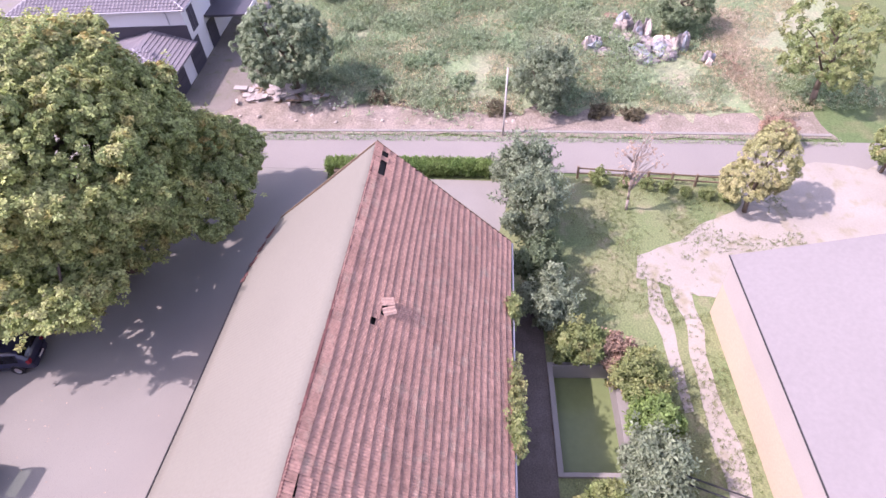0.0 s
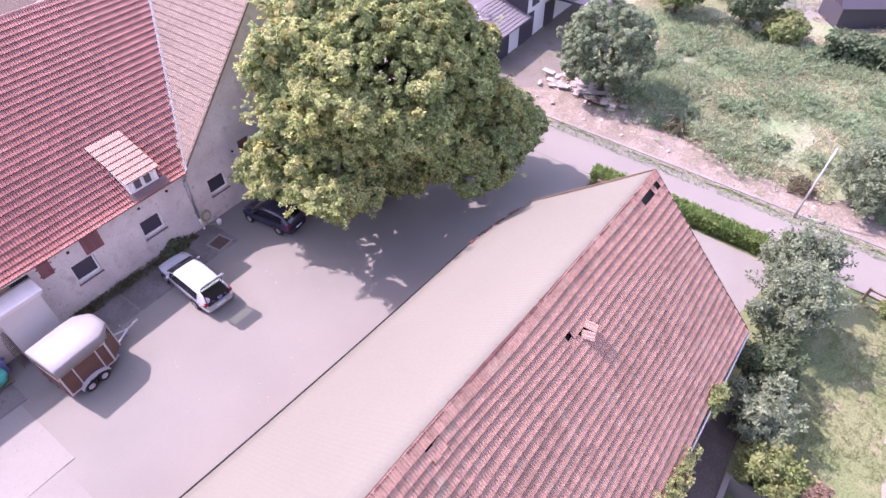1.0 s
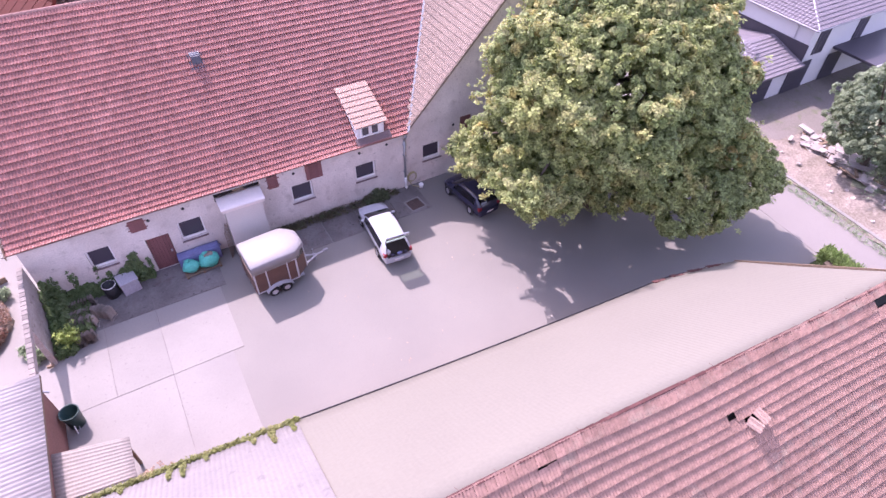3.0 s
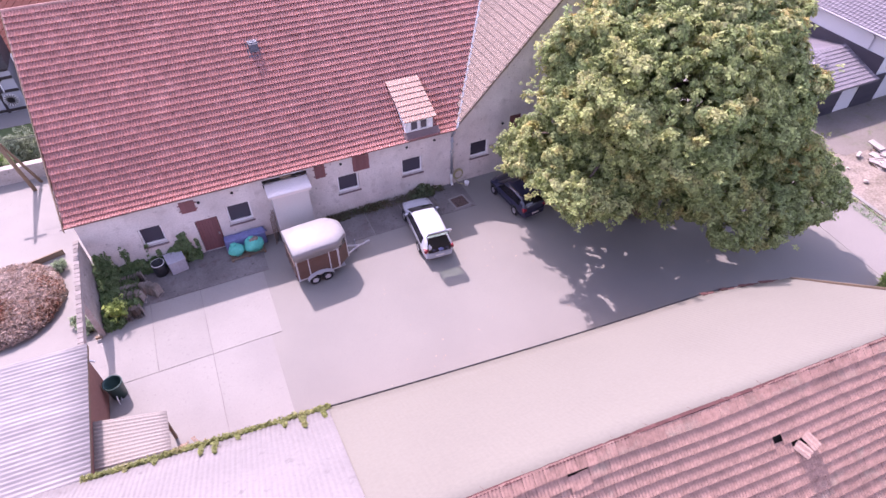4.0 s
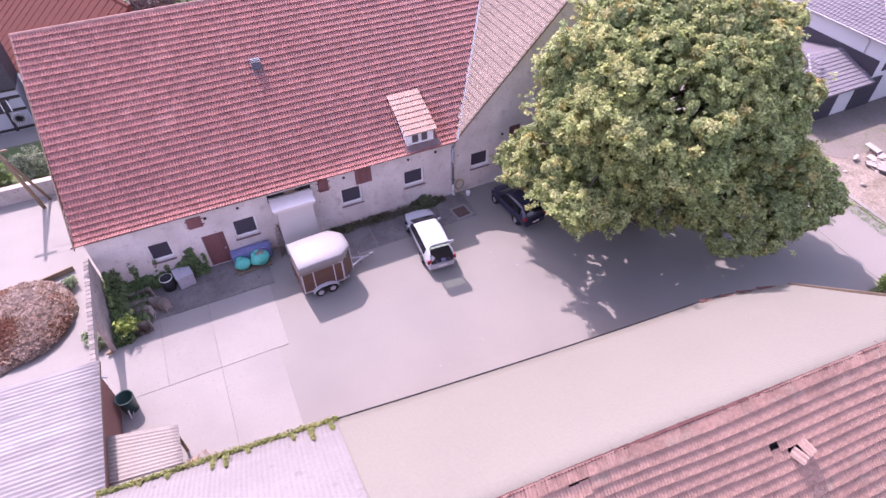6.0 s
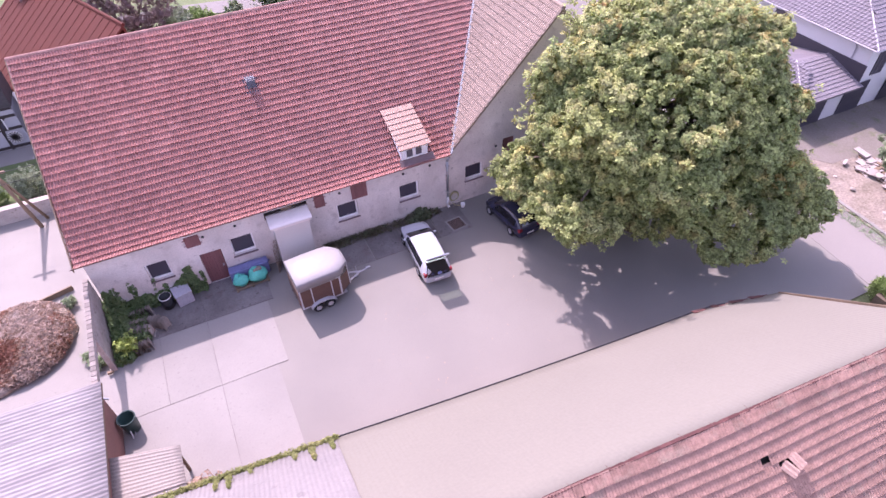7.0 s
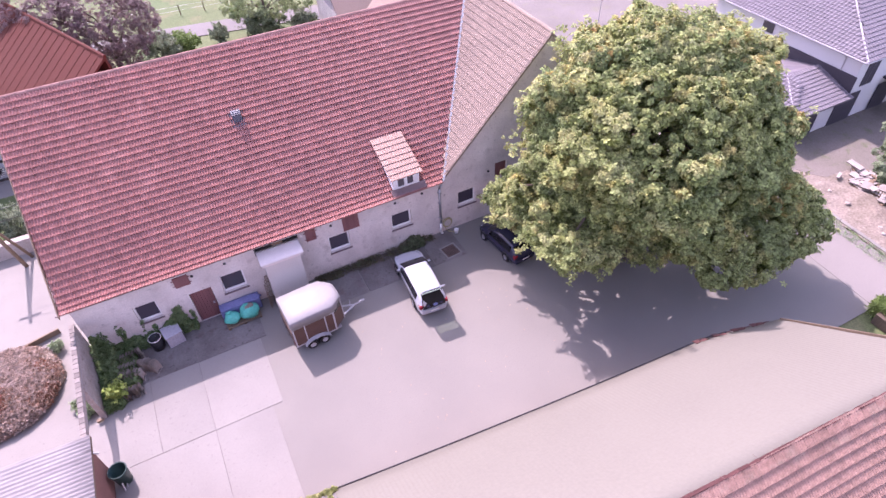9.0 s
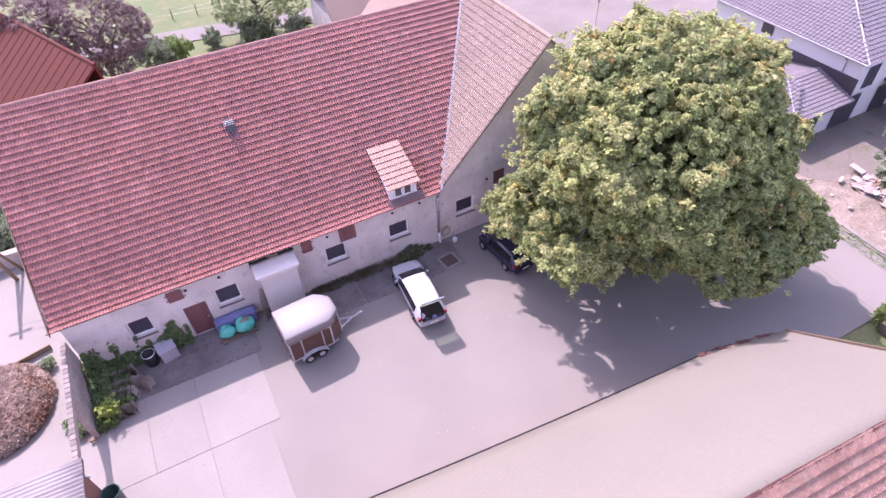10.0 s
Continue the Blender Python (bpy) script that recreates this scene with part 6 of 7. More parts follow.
gr = part("garage_roof", Build().prism([(26.6, -4.4, 2.35), (32.9, -4.4, 2.35), (32.9, -1.0, 3.5), (29.6, -0.6, 3.5)], (0, 0, -.1)), "anthracite", wh)
part("garage_roof", Build().prism([(26.6, -4.4, 2.35), (29.6, -.6, 3.5), (29.6, 1.2, 3.5), (26.6, 4.4, 2.35)], (0, 0, -.1)), "anthracite", wh)
part("garage_roof", Build().prism([(29.6, -.6, 3.5), (32.9, -1.0, 3.5), (32.9, 4.4, 2.35), (26.6, 4.4, 2.35), (29.6, 1.2, 3.5)], (0, 0, -.1)), "anthracite", wh)
rowed(wh, (26.6, -4.4, 2.37), (32.9, -4.4, 2.37), (26.6, -.8, 3.52), (32.9, -.8, 3.52), 11, 24, lambda c: c[0] > 26.6 + (c[1] + 4.4) * .79)
rowed(wh, (26.6, 4.4, 2.37), (26.6, -4.4, 2.37), (29.6, 4.4, 3.52), (29.6, -4.4, 3.52), 9, 30, lambda c: (c[0] - 26.6) < (c[1] + 4.4) * 1.26 and (c[0] - 26.6) < (4.4 - c[1]) * 1.26)
part("garage_hip", Build().tube([(26.6, -4.4, 2.42), (29.6, -.6, 3.58)], [.06, .06], 8), "zincpale", wh)
part("flashing_band", Build().box(32.80, -4.0, 2.3, 32.895, 4.0, 3.85), "antpanel", wh)
for x0, x1, z0, z1, y in ((27.4, 29.9, 0, 2.1, -3.98), (31.7, 34.2, 0.02, 2.45, -3.98), (36.4, 38.3, 0.02, 2.3, -3.96)):
    p = part("door_panel", Build().box(x0, y - .04, z0, x1, y, z1), "antpanel", wh, "dark grey door panel")
    for k in range(4):
        part("panel_rib", Build().box(x0, y - .06, z0 + .1 + k * .55, x1, y - .041, z0 + .14 + k * .55), "antpanel", p)
for x0, x1, z0, z1 in ((33.9, 35.0, 2.9, 5.0), (38.8, 39.9, 2.9, 5.0)):
    w = part("window", Build().box(x0, -3.94, z0, x1, -3.905, z1), "glass", wh, "tall dark window")
    part("frame", Build().box(x0 - .06, -3.97, z0 - .06, x0, -3.9, z1 + .06).box(x1, -3.97, z0 - .06, x1 + .06, -3.9, z1 + .06).box(x0, -3.97, z1, x1, -3.9, z1 + .06).box(x0, -3.97, z0 - .06, x1, -3.9, z0), "antpanel", w)
    part("mullion", Build().box((x0 + x1) / 2 - .03, -3.96, z0, (x0 + x1) / 2 + .03, -3.945, z1), "antpanel", w)
w = part("window", Build().box(32.86, 3.9, 4.1, 32.895, 5.0, 4.9), "glass", wh, "small dark window")
cn = part("canopy", Build().box(36.6, -7.6, 2.75, 44, -3.91, 2.95, c=.02), "antpanel", wh, "dark flat canopy")
part("fascia", Build().box(36.55, -7.66, 2.6, 44, -7.61, 2.95), "newwhite", cn)
for x in (36.8, 40.3, 43.8):
    part("post", Build().box(x - .08, -7.55, -.05, x + .08, -7.39, 2.74), "newwhite", cn)
sheet("house_court", [(24.6, -6.5), (27.5, -9.6), (33, -9.8), (38, -9.2), (46, -8), (46, 0), (24.6, 0)], .02, "court", "grey mown strip and gravel round the white house", "court", rough=.45)
chair0 = thing("garden_chair", pose(39.6, -6.6, .02, 0, 0, 15), "white plastic garden chair under the canopy", "chair", "garden chairs")
part("seat", Build().box(-.25, -.25, .42, .25, .25, .46, c=.015), "frame", chair0)
part("backrest", Build().box(-.25, .22, .46, .25, .27, .95, c=.015), "frame", chair0)
for x in (-.22, .22):
    for y in (-.22, .22):
        part("leg", Build().cyl((x, y, 0), (x * .9, y * .9, .42), .022, .022, 6), "frame", chair0)
copy_thing(chair0, pose(40.6, -6.4, .02, 0, 0, -30))

# ---- behind the farmhouse ----
rh = thing("red_roofed_house", None, "neighbouring house with a large red-brown tiled roof", "house")
M["redroof"] = mat("smooth_red_tile", (0.10, 0.033, 0.026), (0.085, 0.03, 0.024), spec=.1, rough=0.8, big=.4, fine=8, grain=0.08, bump=0.1, rand=.05, island=.05)
A1, B1, A0, B0 = Vector((-22.65, 34.2, 8.3)), Vector((-16.0, 18.9, 8.4)), Vector((-29.0, 31.5, 3.6)), Vector((-22.5, 16.4, 3.6))
slab("roof", [B0, A0, B1, A1], .15, "redroof", rh)
slab("roof", [B1, A1, Vector((-15.3, 19.45, 3.6)), Vector((-21.8, 34.55, 3.6))], .15, "redroof", rh)
part("wall", Build().prism([(-28.6, 31.4, -.1), (-22.3, 17.0, -.1), (-15.6, 19.7, -.1), (-21.9, 34.3, -.1)], (0, 0, 3.55)), "timberwhite", rh)
for k in range(17):
    t = (k + .3) / 17
    a, b = A0.lerp(B0, t), A1.lerp(B1, t)
    d = (B0 - A0).normalized() * .05
    part("standing_seam", Build().prism([a, b, b + d, a + d], (0, 0, .035)), "redroof", rh)
part("ridge_cap", Build().cyl(A1, B1, .13, .13, 8), "redroof", rh)
# dark colour that stands for a wall lying in shade
M["shadewall"] = mat("shade_dark_wall", (0.075, 0.07, 0.075), (0.055, 0.05, 0.055), fine=6, grain=.2, bump=.2)
th = thing("half_timbered_house", pose(0, 2.2, 0), "white half-timbered house with dark beams", "house")
part("wall", Build().box(-34, 19.0, -.1, -25.6, 21.3, 3.4), "timberwhite", th)
# added dark box in place of the shaded wall above the timber framing
part("upper_storey", Build().box(-34.1, 18.85, 3.402, -25.5, 21.4, 6.4), "shadewall", th, "dark upper storey standing for a shaded wall")
for x in np.arange(-33.8, -25.9, 1.35):
    part("post", Build().box(x, 18.94, 0, x + .2, 19.0, 3.398), "beam", th)
for z in (0.1, 1.6, 2.6, 3.19):
    part("beam", Build().box(-34, 18.92, z, -25.6, 18.998, z + .2), "beam", th)
for x in (-33, -29.4, -27.4):
    part("brace", Build().prism([(x, 18.93, 1.8), (x + .2, 18.93, 1.8), (x + 1.1, 18.93, 2.6), (x + .9, 18.93, 2.6)], (0, .06, 0)), "beam", th)
for x in (-32.2, -30.0, -27.5):
    w = part("window", Build().box(x, 18.95, 1.72, x + .9, 19.0, 2.55), "glass", th)
    part("frame", Build().box(x - .08, 18.91, 1.66, x, 18.99, 2.6).box(x + .9, 18.91, 1.66, x + .98, 18.99, 2.6).box(x + .42, 18.91, 1.72, x + .48, 18.99, 2.55), "frame", w)
fan = part("fan_carving", Build().lathe([(.001, 0), (.5, 0), (.5, .04), (.001, .04)], 20, pose(-26.4, 18.93, 1.0, 90)), "frame", th, "pale carved fan rosette")
for k in range(8):
    a = math.pi * k / 8
    part("ray", Build().box(-.48, -.035, -.01, .48, .035, .02, m=pose(-26.4, 18.88, 1.0, 90) @ pose(0, 0, 0, 0, 0, math.degrees(a))), "beam", fan)
# overhead-line support and yard clutter west of the gable
lp = thing("line_support", pose(-25.0, 10.2, 0), "old timber line support with a raking strut", "pole")
part("pole", Build().cyl((0.1, .1, -.2), (-.35, -0.6, 5.6), .13, .1, 10), "wood", lp, smooth=True)
part("strut", Build().cyl((.45, .9, -.1), (-.35, -.55, 5.1), .1, .08, 10), "wood", lp, smooth=True)
part("cross_arm", Build().box(-.9, -.65, 4.9, .3, -.53, 5.02), "wood", lp)
for dz in (5.0, 4.2):
    solo("overhead_wire", Build().tube([(-25.3, 9.5, dz), (-21.2, 9.2, dz + .2)], [.015, .015], 5), "black", "thin overhead wire to the gable", "wire", group="overhead wires")
solo("stone_wall", Build().box(-40, 11.6, -.1, -21.8, 12.1, 1.1, c=.03), "oldwall", "low rendered boundary wall", "wall")
bush("garden_shrub", (-25.2, 13.8, 0), (1.6, 1.2, 1.1), 200, .17, "willow", "grey-green garden shrub behind a wall", 90)
bush("garden_shrub", (-28.4, 14.2, 0), (1.6, 1.3, 1.2), 200, .17, "hedge", "green garden shrub behind a wall", 91)
sheet("garden_soil", [(-45, 12.2), (-21.5, 12.2), (-21.5, 19), (-45, 19)], .01, "grass", "shaded garden grass between the houses", "grass")
# brush heap with its kerb
heap = thing("brush_heap", pose(-25.9, 0.0, 0), "heap of dry brushwood and garden waste", "heap")
hb = blob(Build(), (0, 0, -.1), (2.75, 2.9, .85), 77, n=14, lump=.1, flat=-.05)
part("mound", hb, "soil", heap, smooth=True)
n = 11000
th_ = rng.random(n) * 6.283
rr = np.sqrt(rng.random(n))
hp = np.column_stack([2.8 * rr * np.cos(th_), 2.95 * rr * np.sin(th_), .85 * np.sqrt(1 - rr ** 2 * .96) + rng.random(n) * .12])
tone = np.array([noise.noise(Vector((a * .5, b * .5, 3))) for a, b in hp[:, :2]]) + hp[:, 1] * .09 + rng.normal(size=n) * .16
for nm, sel, mt in (("brush", tone > -.06, "brushpale"), ("twig_waste", (tone <= -.06) & (tone > -.26), "dry"), ("bark_waste", tone <= -.26, "redleaf")):
    v, f = leaf_cloud(rng, hp[sel], rng.normal(size=(sel.sum(), 3)) * .7 + np.array([0, 0, .8]), .13, "leaf", 4)
    part(nm, np_mesh(nm, v, f, mt), None, heap, kind="stuff")
solo("heap_board", Build().box(-1.6, -.04, 0, 1.6, .04, .35), "wood", "dark retaining board behind the heap", "board", m=pose(-24.7, 2.85, 0, 0, 0, 14))
for i, (x, y) in enumerate(((-23.3, 1.9), (-22.05, -3.4), (-22.35, -2.7))):
    bush("wall_shrub", (x, y, 0), (.35, .35, .3), 50, .11, "weedleaf", "small green shrub beside the wall", 95 + i)
# gardens, back road and meadow
sheet("back_road", [(-60, 45.5), (-60, 41.5), (-15, 40.3), (0, 37.6), (24, 30), (24, 34), (5, 40.2), (-12, 43)], .02, "lane", "pale back lane behind the houses", "road")
sheet("back_court", [(22, 16), (46, 12), (60, 30), (24, 44), (20, 30)], .015, "backcourt", "pale gravel court beside the road", "court")
mf = thing("meadow_fence", None, "wire fence on wooden posts along the meadow", "fence")
for k in range(22):
    part("post", Build().cyl((-30 + 2.6 * k, 47.6 - .22 * k, -.1), (-30 + 2.6 * k, 47.6 - .22 * k, 1.1), .06, .05, 6), "wood", mf)
for z in (.5, .95):
    part("wire", Build().tube([(-30, 47.6, z), (27, 42.8, z)], [.012, .012], 4), "metal", mf)
tree("copper_tree", (-16.2, 31.5, 0), 9.0, .25, [((0, 0, 6.0), (3.6, 3.4, 2.8)), ((-3.0, -.5, 6.8), (2.6, 2.4, 2.2)), ((-5.0, 1.8, 7.6), (2.6, 2.4, 1.9)), ((2, .6, 5.4), (2.2, 2.2, 1.8)), ((.6, -1.2, 4.0), (2.0, 1.8, 1.2))], 980, 8, .5, .16, "copper", "copper-leaved tree behind the farmhouse", seed=101, limbs=14)
tree("garden_tree", (-1.6, 36.4, 0), 7.0, .22, [((0, 0, 3.7), (3.2, 2.6, 2.3)), ((2.4, .4, 4.6), (2.2, 2, 1.8)), ((-2.4, .4, 3.2), (1.7, 1.6, 1.5)), ((3.6, .2, 3.0), (1.6, 1.6, 1.4))], 460, 7, .42, .17, "willowpale", "green garden tree beside the back lane", seed=102, limbs=10)
bush("garden_bush", (-12.6, 33.8, 0), (2.0, 1.8, 1.6), 260, .2, "willow", "grey-green bush behind the farmhouse", 103)
bush("garden_bush", (-10.4, 35.0, 0), (1.6, 1.5, 1.2), 200, .2, "hedge", "green bush behind the farmhouse", 104)
bush("garden_bush", (-2.6, 34.3, 0), (2.6, 1.6, 1.5), 280, .2, "oak", "dark bush behind the farmhouse", 105)
bush("garden_bush", (-6.6, 36.6, 0), (1.0, 1.0, .9), 100, .2, "willow", "grey-green bush beside the back lane", 106)
bush("garden_bush", (1.6, 34.6, 0), (1.4, 1.2, 1.0), 140, .2, "willow", "grey-green bush beside the back lane", 107)
pk = thing("barn_annex", None, "outbuilding with a pale pink tiled roof", "outbuilding")
part("wall", Build().box(3.0, 24.4, -.1, 16, 33.0, 4.2), "render", pk)
slab("roof", [(2.5, 24.0, 4.3), (16.5, 24.0, 4.3), (2.5, 28.7, 7.9), (16.5, 28.7, 7.9)], .15, "pale", pk)
slab("roof", [(2.5, 28.7, 7.9), (16.5, 28.7, 7.9), (2.5, 33.4, 4.3), (16.5, 33.4, 4.3)], .15, "pale", pk)
sg = thing("give_way_sign", pose(28.5, 20.2, 0), "give-way road sign seen beside the gravel court", "sign")
part("post", Build().cyl((0, 0, 0), (0, 0, 2.3), .035, .035, 8), "metal", sg)
part("plate", Build().prism([(-.45, -.05, 2.9), (.45, -.05, 2.9), (0, -.05, 2.15)], (0, .02, 0)), "frame", sg)
part("border", Build().prism([(-.45, -.06, 2.9), (.45, -.06, 2.9), (.38, -.06, 2.83), (-.38, -.06, 2.83)], (0, .008, 0)).prism([(-.45, -.06, 2.9), (-.33, -.06, 2.83), (0, -.06, 2.27), (0, -.06, 2.15)], (0, .008, 0)).prism([(.45, -.06, 2.9), (0, -.06, 2.15), (0, -.06, 2.27), (.33, -.06, 2.83)], (0, .008, 0)), "oxide", sg)
# far garden beyond the field
hq = rng.random(4200)
hp2 = np.column_stack([45.2 + .6 * np.sin(hq * 5) + rng.uniform(-1.1, 1.1, 4200), -26.5 - 16 * hq, rng.random(4200) ** .6 * 2.2])
fh = thing("boundary_hedge", None, "tall dark boundary hedge beyond the field", "hedge")
v, f = leaf_cloud(rng, hp2, rng.normal(size=hp2.shape) * .6 + np.array([-.3, 0, 1]), .34, "leaf", 4)
part("foliage", np_mesh("foliage", v, f, "oak"), None, fh, kind="stuff")
for k in range(9):
    part("stem", Build().cyl((45.3, -27.2 - 1.8 * k, -.05), (45.4, -27.1 - 1.8 * k, 1.5), .07, .04, 6), "bark", fh)
for i, (x, y, r, h) in enumerate(((46.5, -13, 2.2, 5), (47, -19.5, 2.0, 5.5), (46, -23, 1.3, 2.5), (58, -34, 3.2, 6), (54, -38, 3, 5), (56, -46, 3, 6), (50, -56, 3, 6), (46, -62, 3, 6))):
    tree("far_tree", (x, y, 0), h, .2, [((0, 0, h * .62), (r, r, h * .36)), ((.8, .6, h * .55), (r * .8, r * .8, h * .3))], 160, 7, .55, .34, "oak" if i % 2 else "fruit", "leafy garden tree beyond the field", seed=120 + i, group="trees beyond the field")
gs = thing("garden_shed", pose(54.6, -27.4, 0, 0, 0, -55), "small dark garden shed beyond the field", "shed")
part("wall", Build().box(-2.4, -1.8, 0, 2.4, 1.8, 1.9), "antpanel", gs)
part("roof", Build().prism([(-2.6, -2.05, 1.9), (2.6, -2.05, 1.9), (2.2, 0, 2.8), (-2.2, 0, 2.8)], (0, 0, .08)).prism([(-2.2, 0, 2.8), (2.2, 0, 2.8), (2.6, 2.05, 1.9), (-2.6, 2.05, 1.9)], (0, 0, .08)), "antpanel", gs)
sheet("gravel_plot", [(52.5, -22.5), (53.5, -33), (62, -44), (110, -60), (110, -20), (60, -12)], .03, "concrete", "pale gravel plot behind the garden shed", "ground", rough=.5)
sheet("dry_meadow", [(46.5, -12.5), (49.5, -18), (52.5, -22.3), (59.8, -12), (70, -2), (52, -2)], .03, "straw_ground", "straw-coloured dry meadow beyond the field", "meadow", rough=.5)
# ---- trees ----
CROWN = [((0, 0.3, 8.1), (6.0, 5.0, 4.9)), ((-3.3, 1.4, 7.2), (3.0, 3.2, 3.9)), ((3.2, -1.8, 7.2), (3.2, 3.0, 3.9)), ((-2.0, -2.1, 6.7), (2.4, 2.0, 2.3)), ((1.6, 1.5, 10.2), (4.1, 3.4, 2.9)), ((-2.8, 2.0, 9.7), (2.9, 2.8, 2.8)), ((4.4, 1.0, 9.5), (2.9, 2.7, 2.9)), ((0.4, 2.3, 11.3), (3.7, 3.0, 2.5)), ((4.6, 2.4, 10.9), (1.9, 1.7, 1.5)), ((5.4, -3.2, 4.8), (1.8, 1.8, 2.0))]
# boughs: flattened masses that stand clear of the crown, by side; the last ones get lighter leaves for sunlight
WEST_BOUGHS = [((-4.9, -0.2, 4.9), (1.6, 1.5, 1.0)), ((-6.0, 1.6, 4.7), (1.3, 1.4, 1.0)), ((-6.2, 3.4, 5.0), (1.2, 1.3, 1.2)), ((-6.55, 3.5, 4.1), (0.9, 1.1, 0.7)), ((-6.85, 2.0, 4.1), (0.95, 0.9, 0.65)), ((-6.35, -0.4, 3.9), (1.0, 0.8, 0.55)), ((-6.0, -1.6, 3.8), (1.0, 0.8, 0.55)), ((-4.8, -1.9, 3.9), (1.1, 0.8, 0.55)), ((-6.4, 4.9, 3.6), (0.9, 0.9, 0.7)), ((-6.75, -0.9, 5.4), (0.9, 0.8, 0.6)), ((-6.2, -2.2, 5.2), (1.0, 0.8, 0.6)), ((-6.55, 2.2, 6.0), (0.9, 0.9, 0.7)), ((-2.9, -2.2, 3.7), (1.2, 0.9, 0.7))]
SOUTH_BOUGHS = [((-1.6, -3.2, 3.7), (1.2, 0.9, 0.7)), ((-0.1, -4.0, 3.9), (1.2, 0.9, 0.8)), ((0.0, -4.7, 5.1), (1.5, 1.0, 0.8)), ((-0.9, -5.0, 4.8), (0.9, 0.7, 0.5)), ((2.4, -5.2, 3.9), (1.6, 1.2, 1.0)), ((1.0, -5.8, 2.9), (1.3, 0.9, 0.7)), ((2.8, -6.3, 2.7), (1.4, 0.9, 0.75)), ((4.4, -6.0, 3.0), (1.3, 1.0, 0.9)), ((5.0, -4.8, 3.7), (1.6, 1.3, 1.1)), ((6.9, -5.0, 4.3), (1.3, 1.3, 1.0)), ((7.3, -5.9, 3.4), (1.1, 1.0, 0.9))]
OUTER_TIPS = [((5.9, -6.2, 3.3), (1.0, 0.9, 0.8)), ((-7.65, 2.7, 4.1), (0.5, 0.5, 0.35)), ((-7.65, -0.4, 5.3), (0.5, 0.45, 0.35)), ((-7.35, -1.5, 5.5), (0.5, 0.45, 0.35)), ((-6.55, -2.4, 5.5), (0.55, 0.5, 0.4)), ((-7.05, -0.2, 6.5), (0.5, 0.5, 0.4)), ((-6.2, -3.0, 5.2), (0.55, 0.5, 0.4)), ((-5.2, -3.2, 4.6), (0.55, 0.5, 0.4))]
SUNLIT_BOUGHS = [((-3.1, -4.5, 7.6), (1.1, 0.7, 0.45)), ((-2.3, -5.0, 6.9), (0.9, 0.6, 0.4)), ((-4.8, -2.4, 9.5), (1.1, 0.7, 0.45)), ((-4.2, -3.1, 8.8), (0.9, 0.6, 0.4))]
BOUGHS = WEST_BOUGHS + SOUTH_BOUGHS + OUTER_TIPS + SUNLIT_BOUGHS
rng = np.random.default_rng(77)
for k in range(240):
    c, r = CROWN[int(rng.choice([0, 0, 0, 1, 1, 2, 2, 3, 4, 4, 5, 6, 6, 7, 7, 8, 9]))]
    d = rng.normal(size=3) + np.array([-.1, -.2, .2])
    d /= np.linalg.norm(d)
    q = rng.uniform(.45, .95)
    p = np.array(c) + d * np.array(r) * (1 + rng.uniform(-.02, .07))
    if p[2] > 3.6 and p[2] < 13.7 + min(0, p[1]) * .8:
        BOUGHS.append((tuple(p), (q, q, q * .62)))
SHAFTS = [(x + rng.normal() * w, y + rng.normal() * w * .7, rng.uniform(.16, .25)) for x, y, w, n in ((-4.9, -1.8, .6, 17), (-5.6, -3.2, .4, 12), (-0.8, -5.3, .7, 26), (1.2, -5.5, .8, 20), (2.4, -6.2, .5, 8), (-6.1, -5.3, .4, 9)) for _ in range(n)]
chestnut = tree("chestnut_tree", (9.6, -7.2, 0), 13.5, 0.5, CROWN + BOUGHS, 9800, 9, 0.28, 0.19, "chestnut", "huge horse chestnut tree with yellowing leaves", seed=5, limbs=22, gaps=SHAFTS)
pts, nrm = crown_points(rng, [(c, tuple(.86 * x for x in r)) for c, r in CROWN], 420, 6, .5, inner=.25)
pts, nrm = thinned(pts, nrm, [(x, y, r + .12) for x, y, r in SHAFTS])
v, f = leaf_cloud(rng, pts, nrm, .36, "rosette", 5)
part("inner_crown", np_mesh("inner_crown", v, f, "chestnut"), None, chestnut, kind="stuff")
# sprigs that stand out of the crown and fray its outline and its shadow
pick = rng.integers(0, len(BOUGHS), 900)
sc = np.array([BOUGHS[i][0] for i in pick])
out = sc - np.array([0, 0, 7.0])
out /= np.linalg.norm(out, axis=1)[:, None]
out += rng.normal(size=out.shape) * .45
out /= np.linalg.norm(out, axis=1)[:, None]
reach = np.array([max(BOUGHS[i][1]) for i in pick])[:, None] * .8
ln = rng.uniform(.25, .8, (900, 1)) * np.where((sc[:, :1] < -2) & (sc[:, 2:] > 4.8), 1.7, 1.0)
sp = np.concatenate([sc + out * (reach + ln * k) + rng.normal(size=sc.shape) * .13 for k in np.linspace(0, 1, 9)])
sp = sp[sp[:, 2] > 2.9]
v, f = leaf_cloud(rng, *thinned(sp, rng.normal(size=sp.shape) * .4 + np.array([0, 0, 1]), SHAFTS), .2, "rosette", 5)
part("outer_foliage", np_mesh("outer_foliage", v, f, "chestnut"), None, chestnut, kind="stuff")
# lighter leaves atop high and chosen boughs: yellowing, with sunlight put into the colour
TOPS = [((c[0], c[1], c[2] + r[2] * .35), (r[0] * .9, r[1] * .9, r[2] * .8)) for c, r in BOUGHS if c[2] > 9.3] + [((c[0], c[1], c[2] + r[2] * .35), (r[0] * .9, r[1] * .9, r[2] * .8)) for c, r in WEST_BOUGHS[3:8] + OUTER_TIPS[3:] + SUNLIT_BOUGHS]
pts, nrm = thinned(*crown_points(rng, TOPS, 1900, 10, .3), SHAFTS)
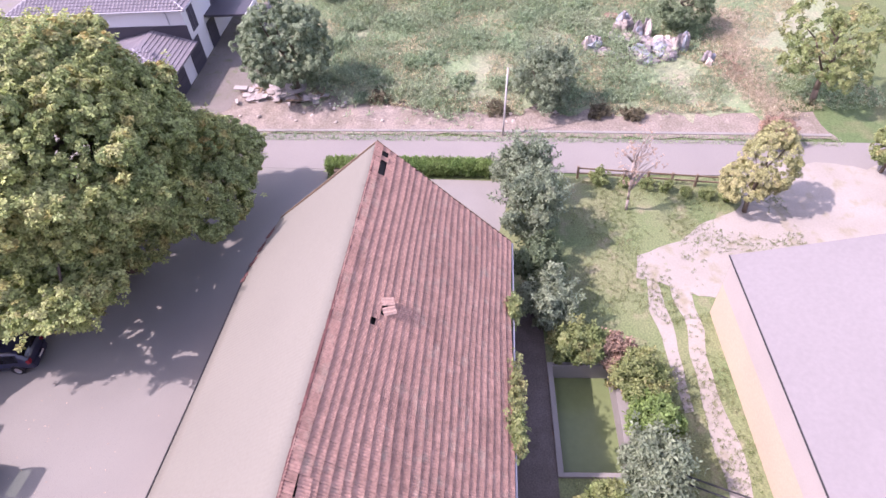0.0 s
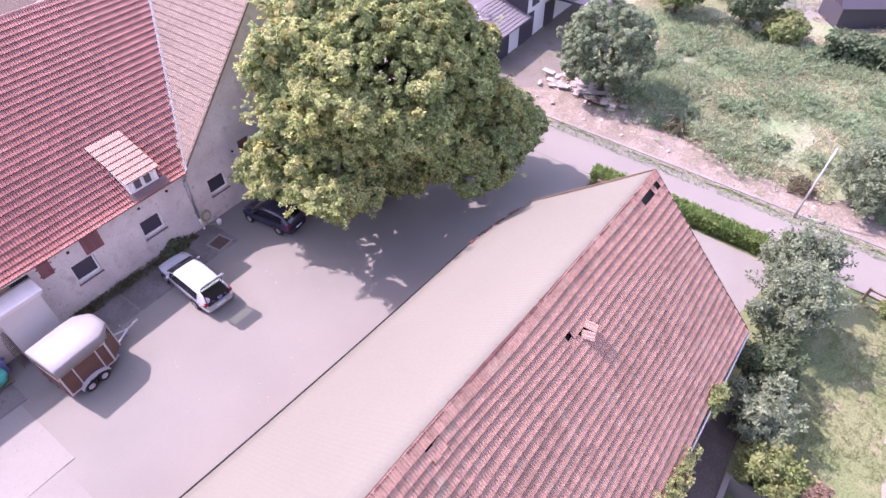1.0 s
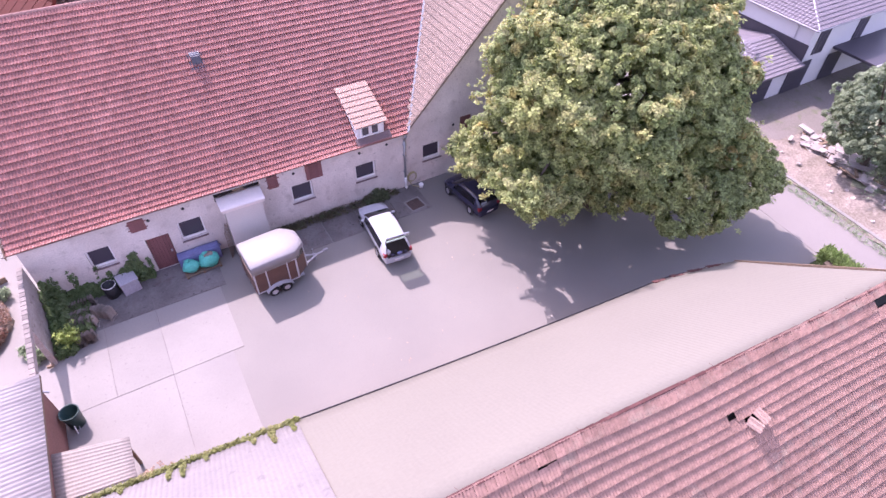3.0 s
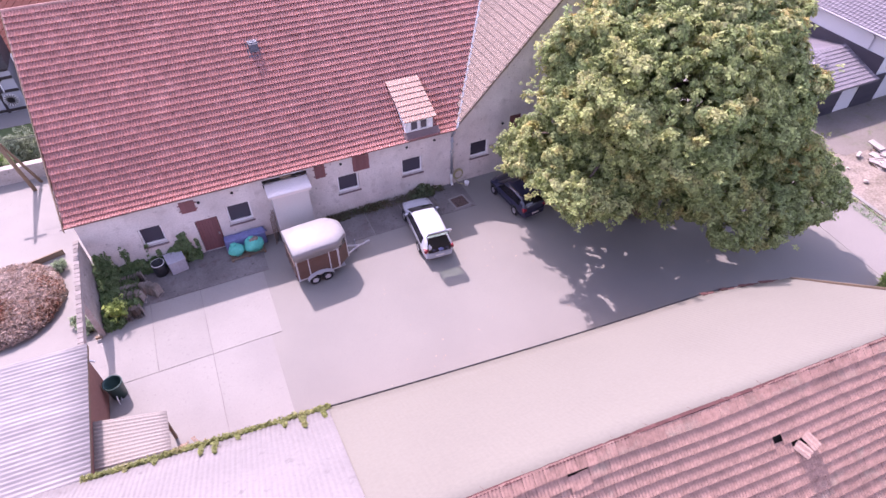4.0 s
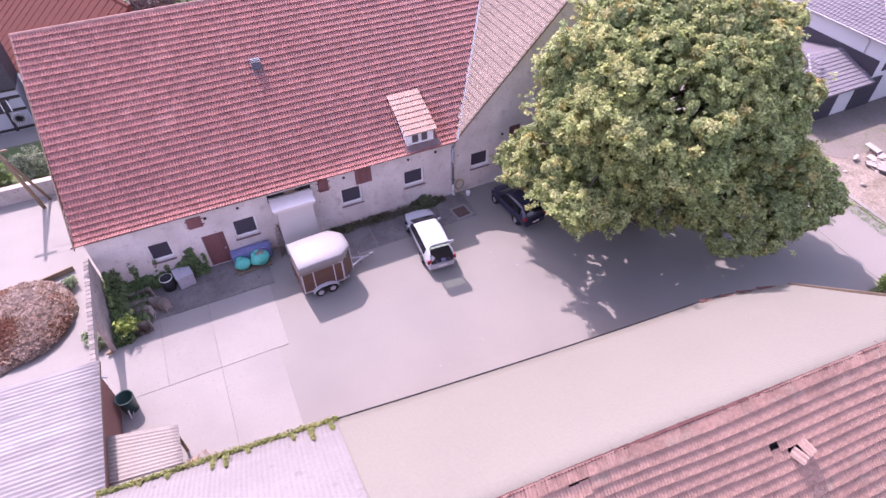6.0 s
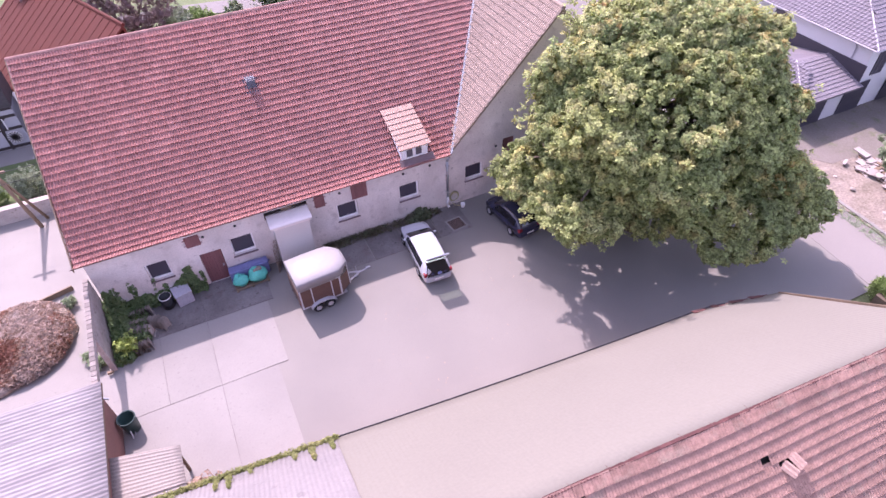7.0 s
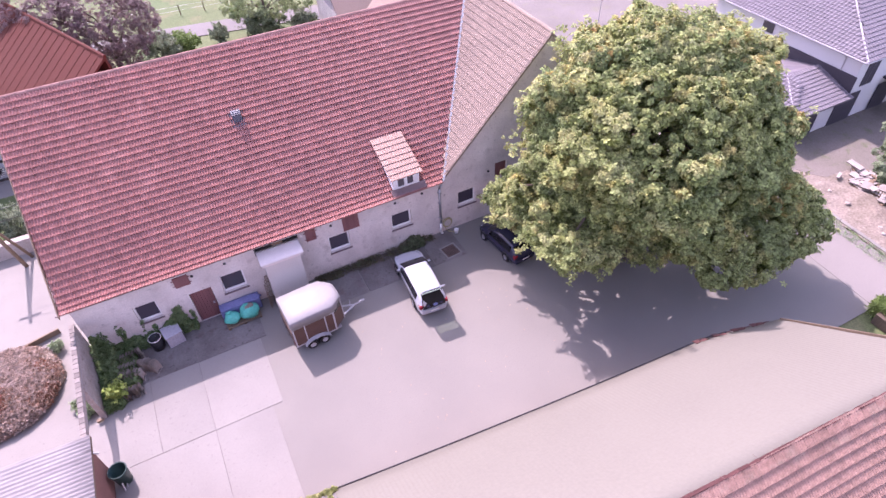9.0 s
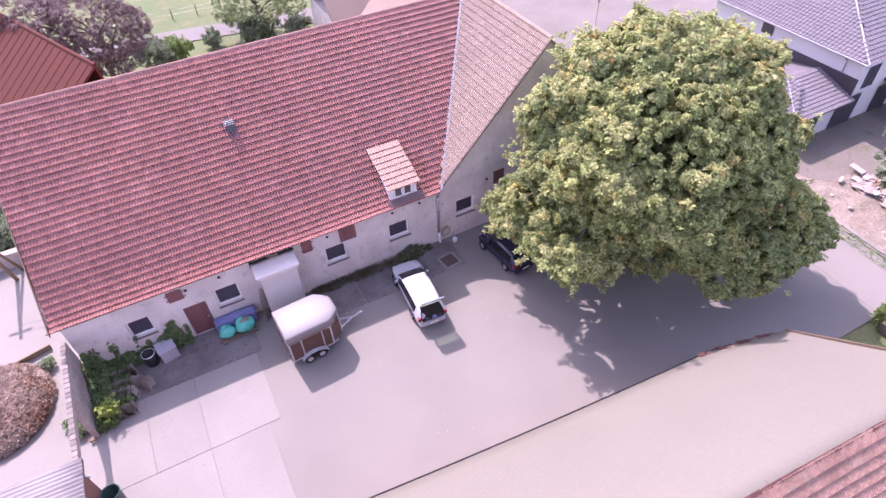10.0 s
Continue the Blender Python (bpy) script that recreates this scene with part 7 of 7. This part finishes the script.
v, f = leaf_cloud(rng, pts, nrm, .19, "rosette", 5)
part("young_growth", np_mesh("young_growth", v, f, "tip"), None, chestnut, "yellow-green outer leaves, lightened for the sun", kind="stuff")
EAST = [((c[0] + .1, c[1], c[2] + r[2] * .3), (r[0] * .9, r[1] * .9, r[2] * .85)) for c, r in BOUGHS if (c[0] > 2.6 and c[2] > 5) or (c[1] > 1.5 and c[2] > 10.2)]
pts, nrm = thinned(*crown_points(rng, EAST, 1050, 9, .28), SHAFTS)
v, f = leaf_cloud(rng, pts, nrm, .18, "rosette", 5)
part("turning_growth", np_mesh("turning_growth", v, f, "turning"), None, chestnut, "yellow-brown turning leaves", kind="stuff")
OAK = [((0, 0, 4.0), (2.5, 2.6, 2.5)), ((-0.8, 1.0, 4.8), (1.9, 1.9, 1.9)), ((0.6, -1.2, 3.5), (2.0, 2.0, 1.9))]
for k in range(34):
    d = rng.normal(size=3) + np.array([0, 0, .2])
    d /= np.linalg.norm(d)
    q = rng.uniform(.35, .8)
    OAK.append((tuple(np.array([0, 0, 4.1]) + d * np.array([2.8, 2.9, 2.7]) * rng.uniform(.92, 1.12)), (q, q, q * .8)))
tree("oak_tree", (28.5, -13.3, 0), 7.5, 0.22, OAK, 900, 9, 0.28, 0.19, "oakleaf", "dense dark green young oak tree", seed=7)
# ---- neighbours ----
hall = thing("hall", None, "low white-roofed hall with cream wall", "hall")
part("north_wall", Build().box(-40, -40.2, -0.1, 6.1, -39.8, 2.3), "cream", hall)
part("upper_wall", Build().box(-40, -40.2, 2.3, 6.103, -39.797, 4.0), "upperwall", hall, "pale upper wall")
part("east_wall", Build().box(5.7, -60, -0.1, 6.1, -40.2, 4.0), "cream", hall)
slab("roof", [(-40, -39.75, 4.05), (6.4, -39.75, 4.05), (-40, -50, 6.2), (6.4, -50, 6.2)], 0.12, "whiteroof", hall)
part("south_wall", Build().box(-40, -60.4, -0.1, 6.1, -60.0, 4.0), "cream", hall)
part("west_wall", Build().box(-40.4, -60.4, -0.1, -40.0, -39.8, 4.0), "cream", hall)
slab("roof", [(-40, -50, 6.2), (6.4, -50, 6.2), (-40, -60.6, 4.05), (6.4, -60.6, 4.05)], 0.12, "whiteroof", hall)
part("east_gable", Build().prism([(5.8, -40.2, 4.0), (5.8, -60, 4.0), (5.8, -50.1, 6.05)], (.3, 0, 0)), "upperwall", hall)
part("gutter", Build().tube([(-40, -39.71, 4.03), (6.4, -39.71, 4.03)], [.035, .035], 8), "black", hall, "dark gutter")
rail = thing("pipe_rail", None, "two dark pipes on short posts beside the sandy track", "rail")
for dx in (0, .35):
    part("pipe", Build().tube([(-2.4 - dx, -34.6, 1.0), (-4.2 - dx, -39.3, 1.0)], [.04, .04], 6), "black", rail)
for x, y in ((-2.6, -35.2), (-4.0, -38.8)):
    part("post", Build().box(x - .4, y - .04, -.05, x + .05, y + .04, 1.0), "wood", rail)
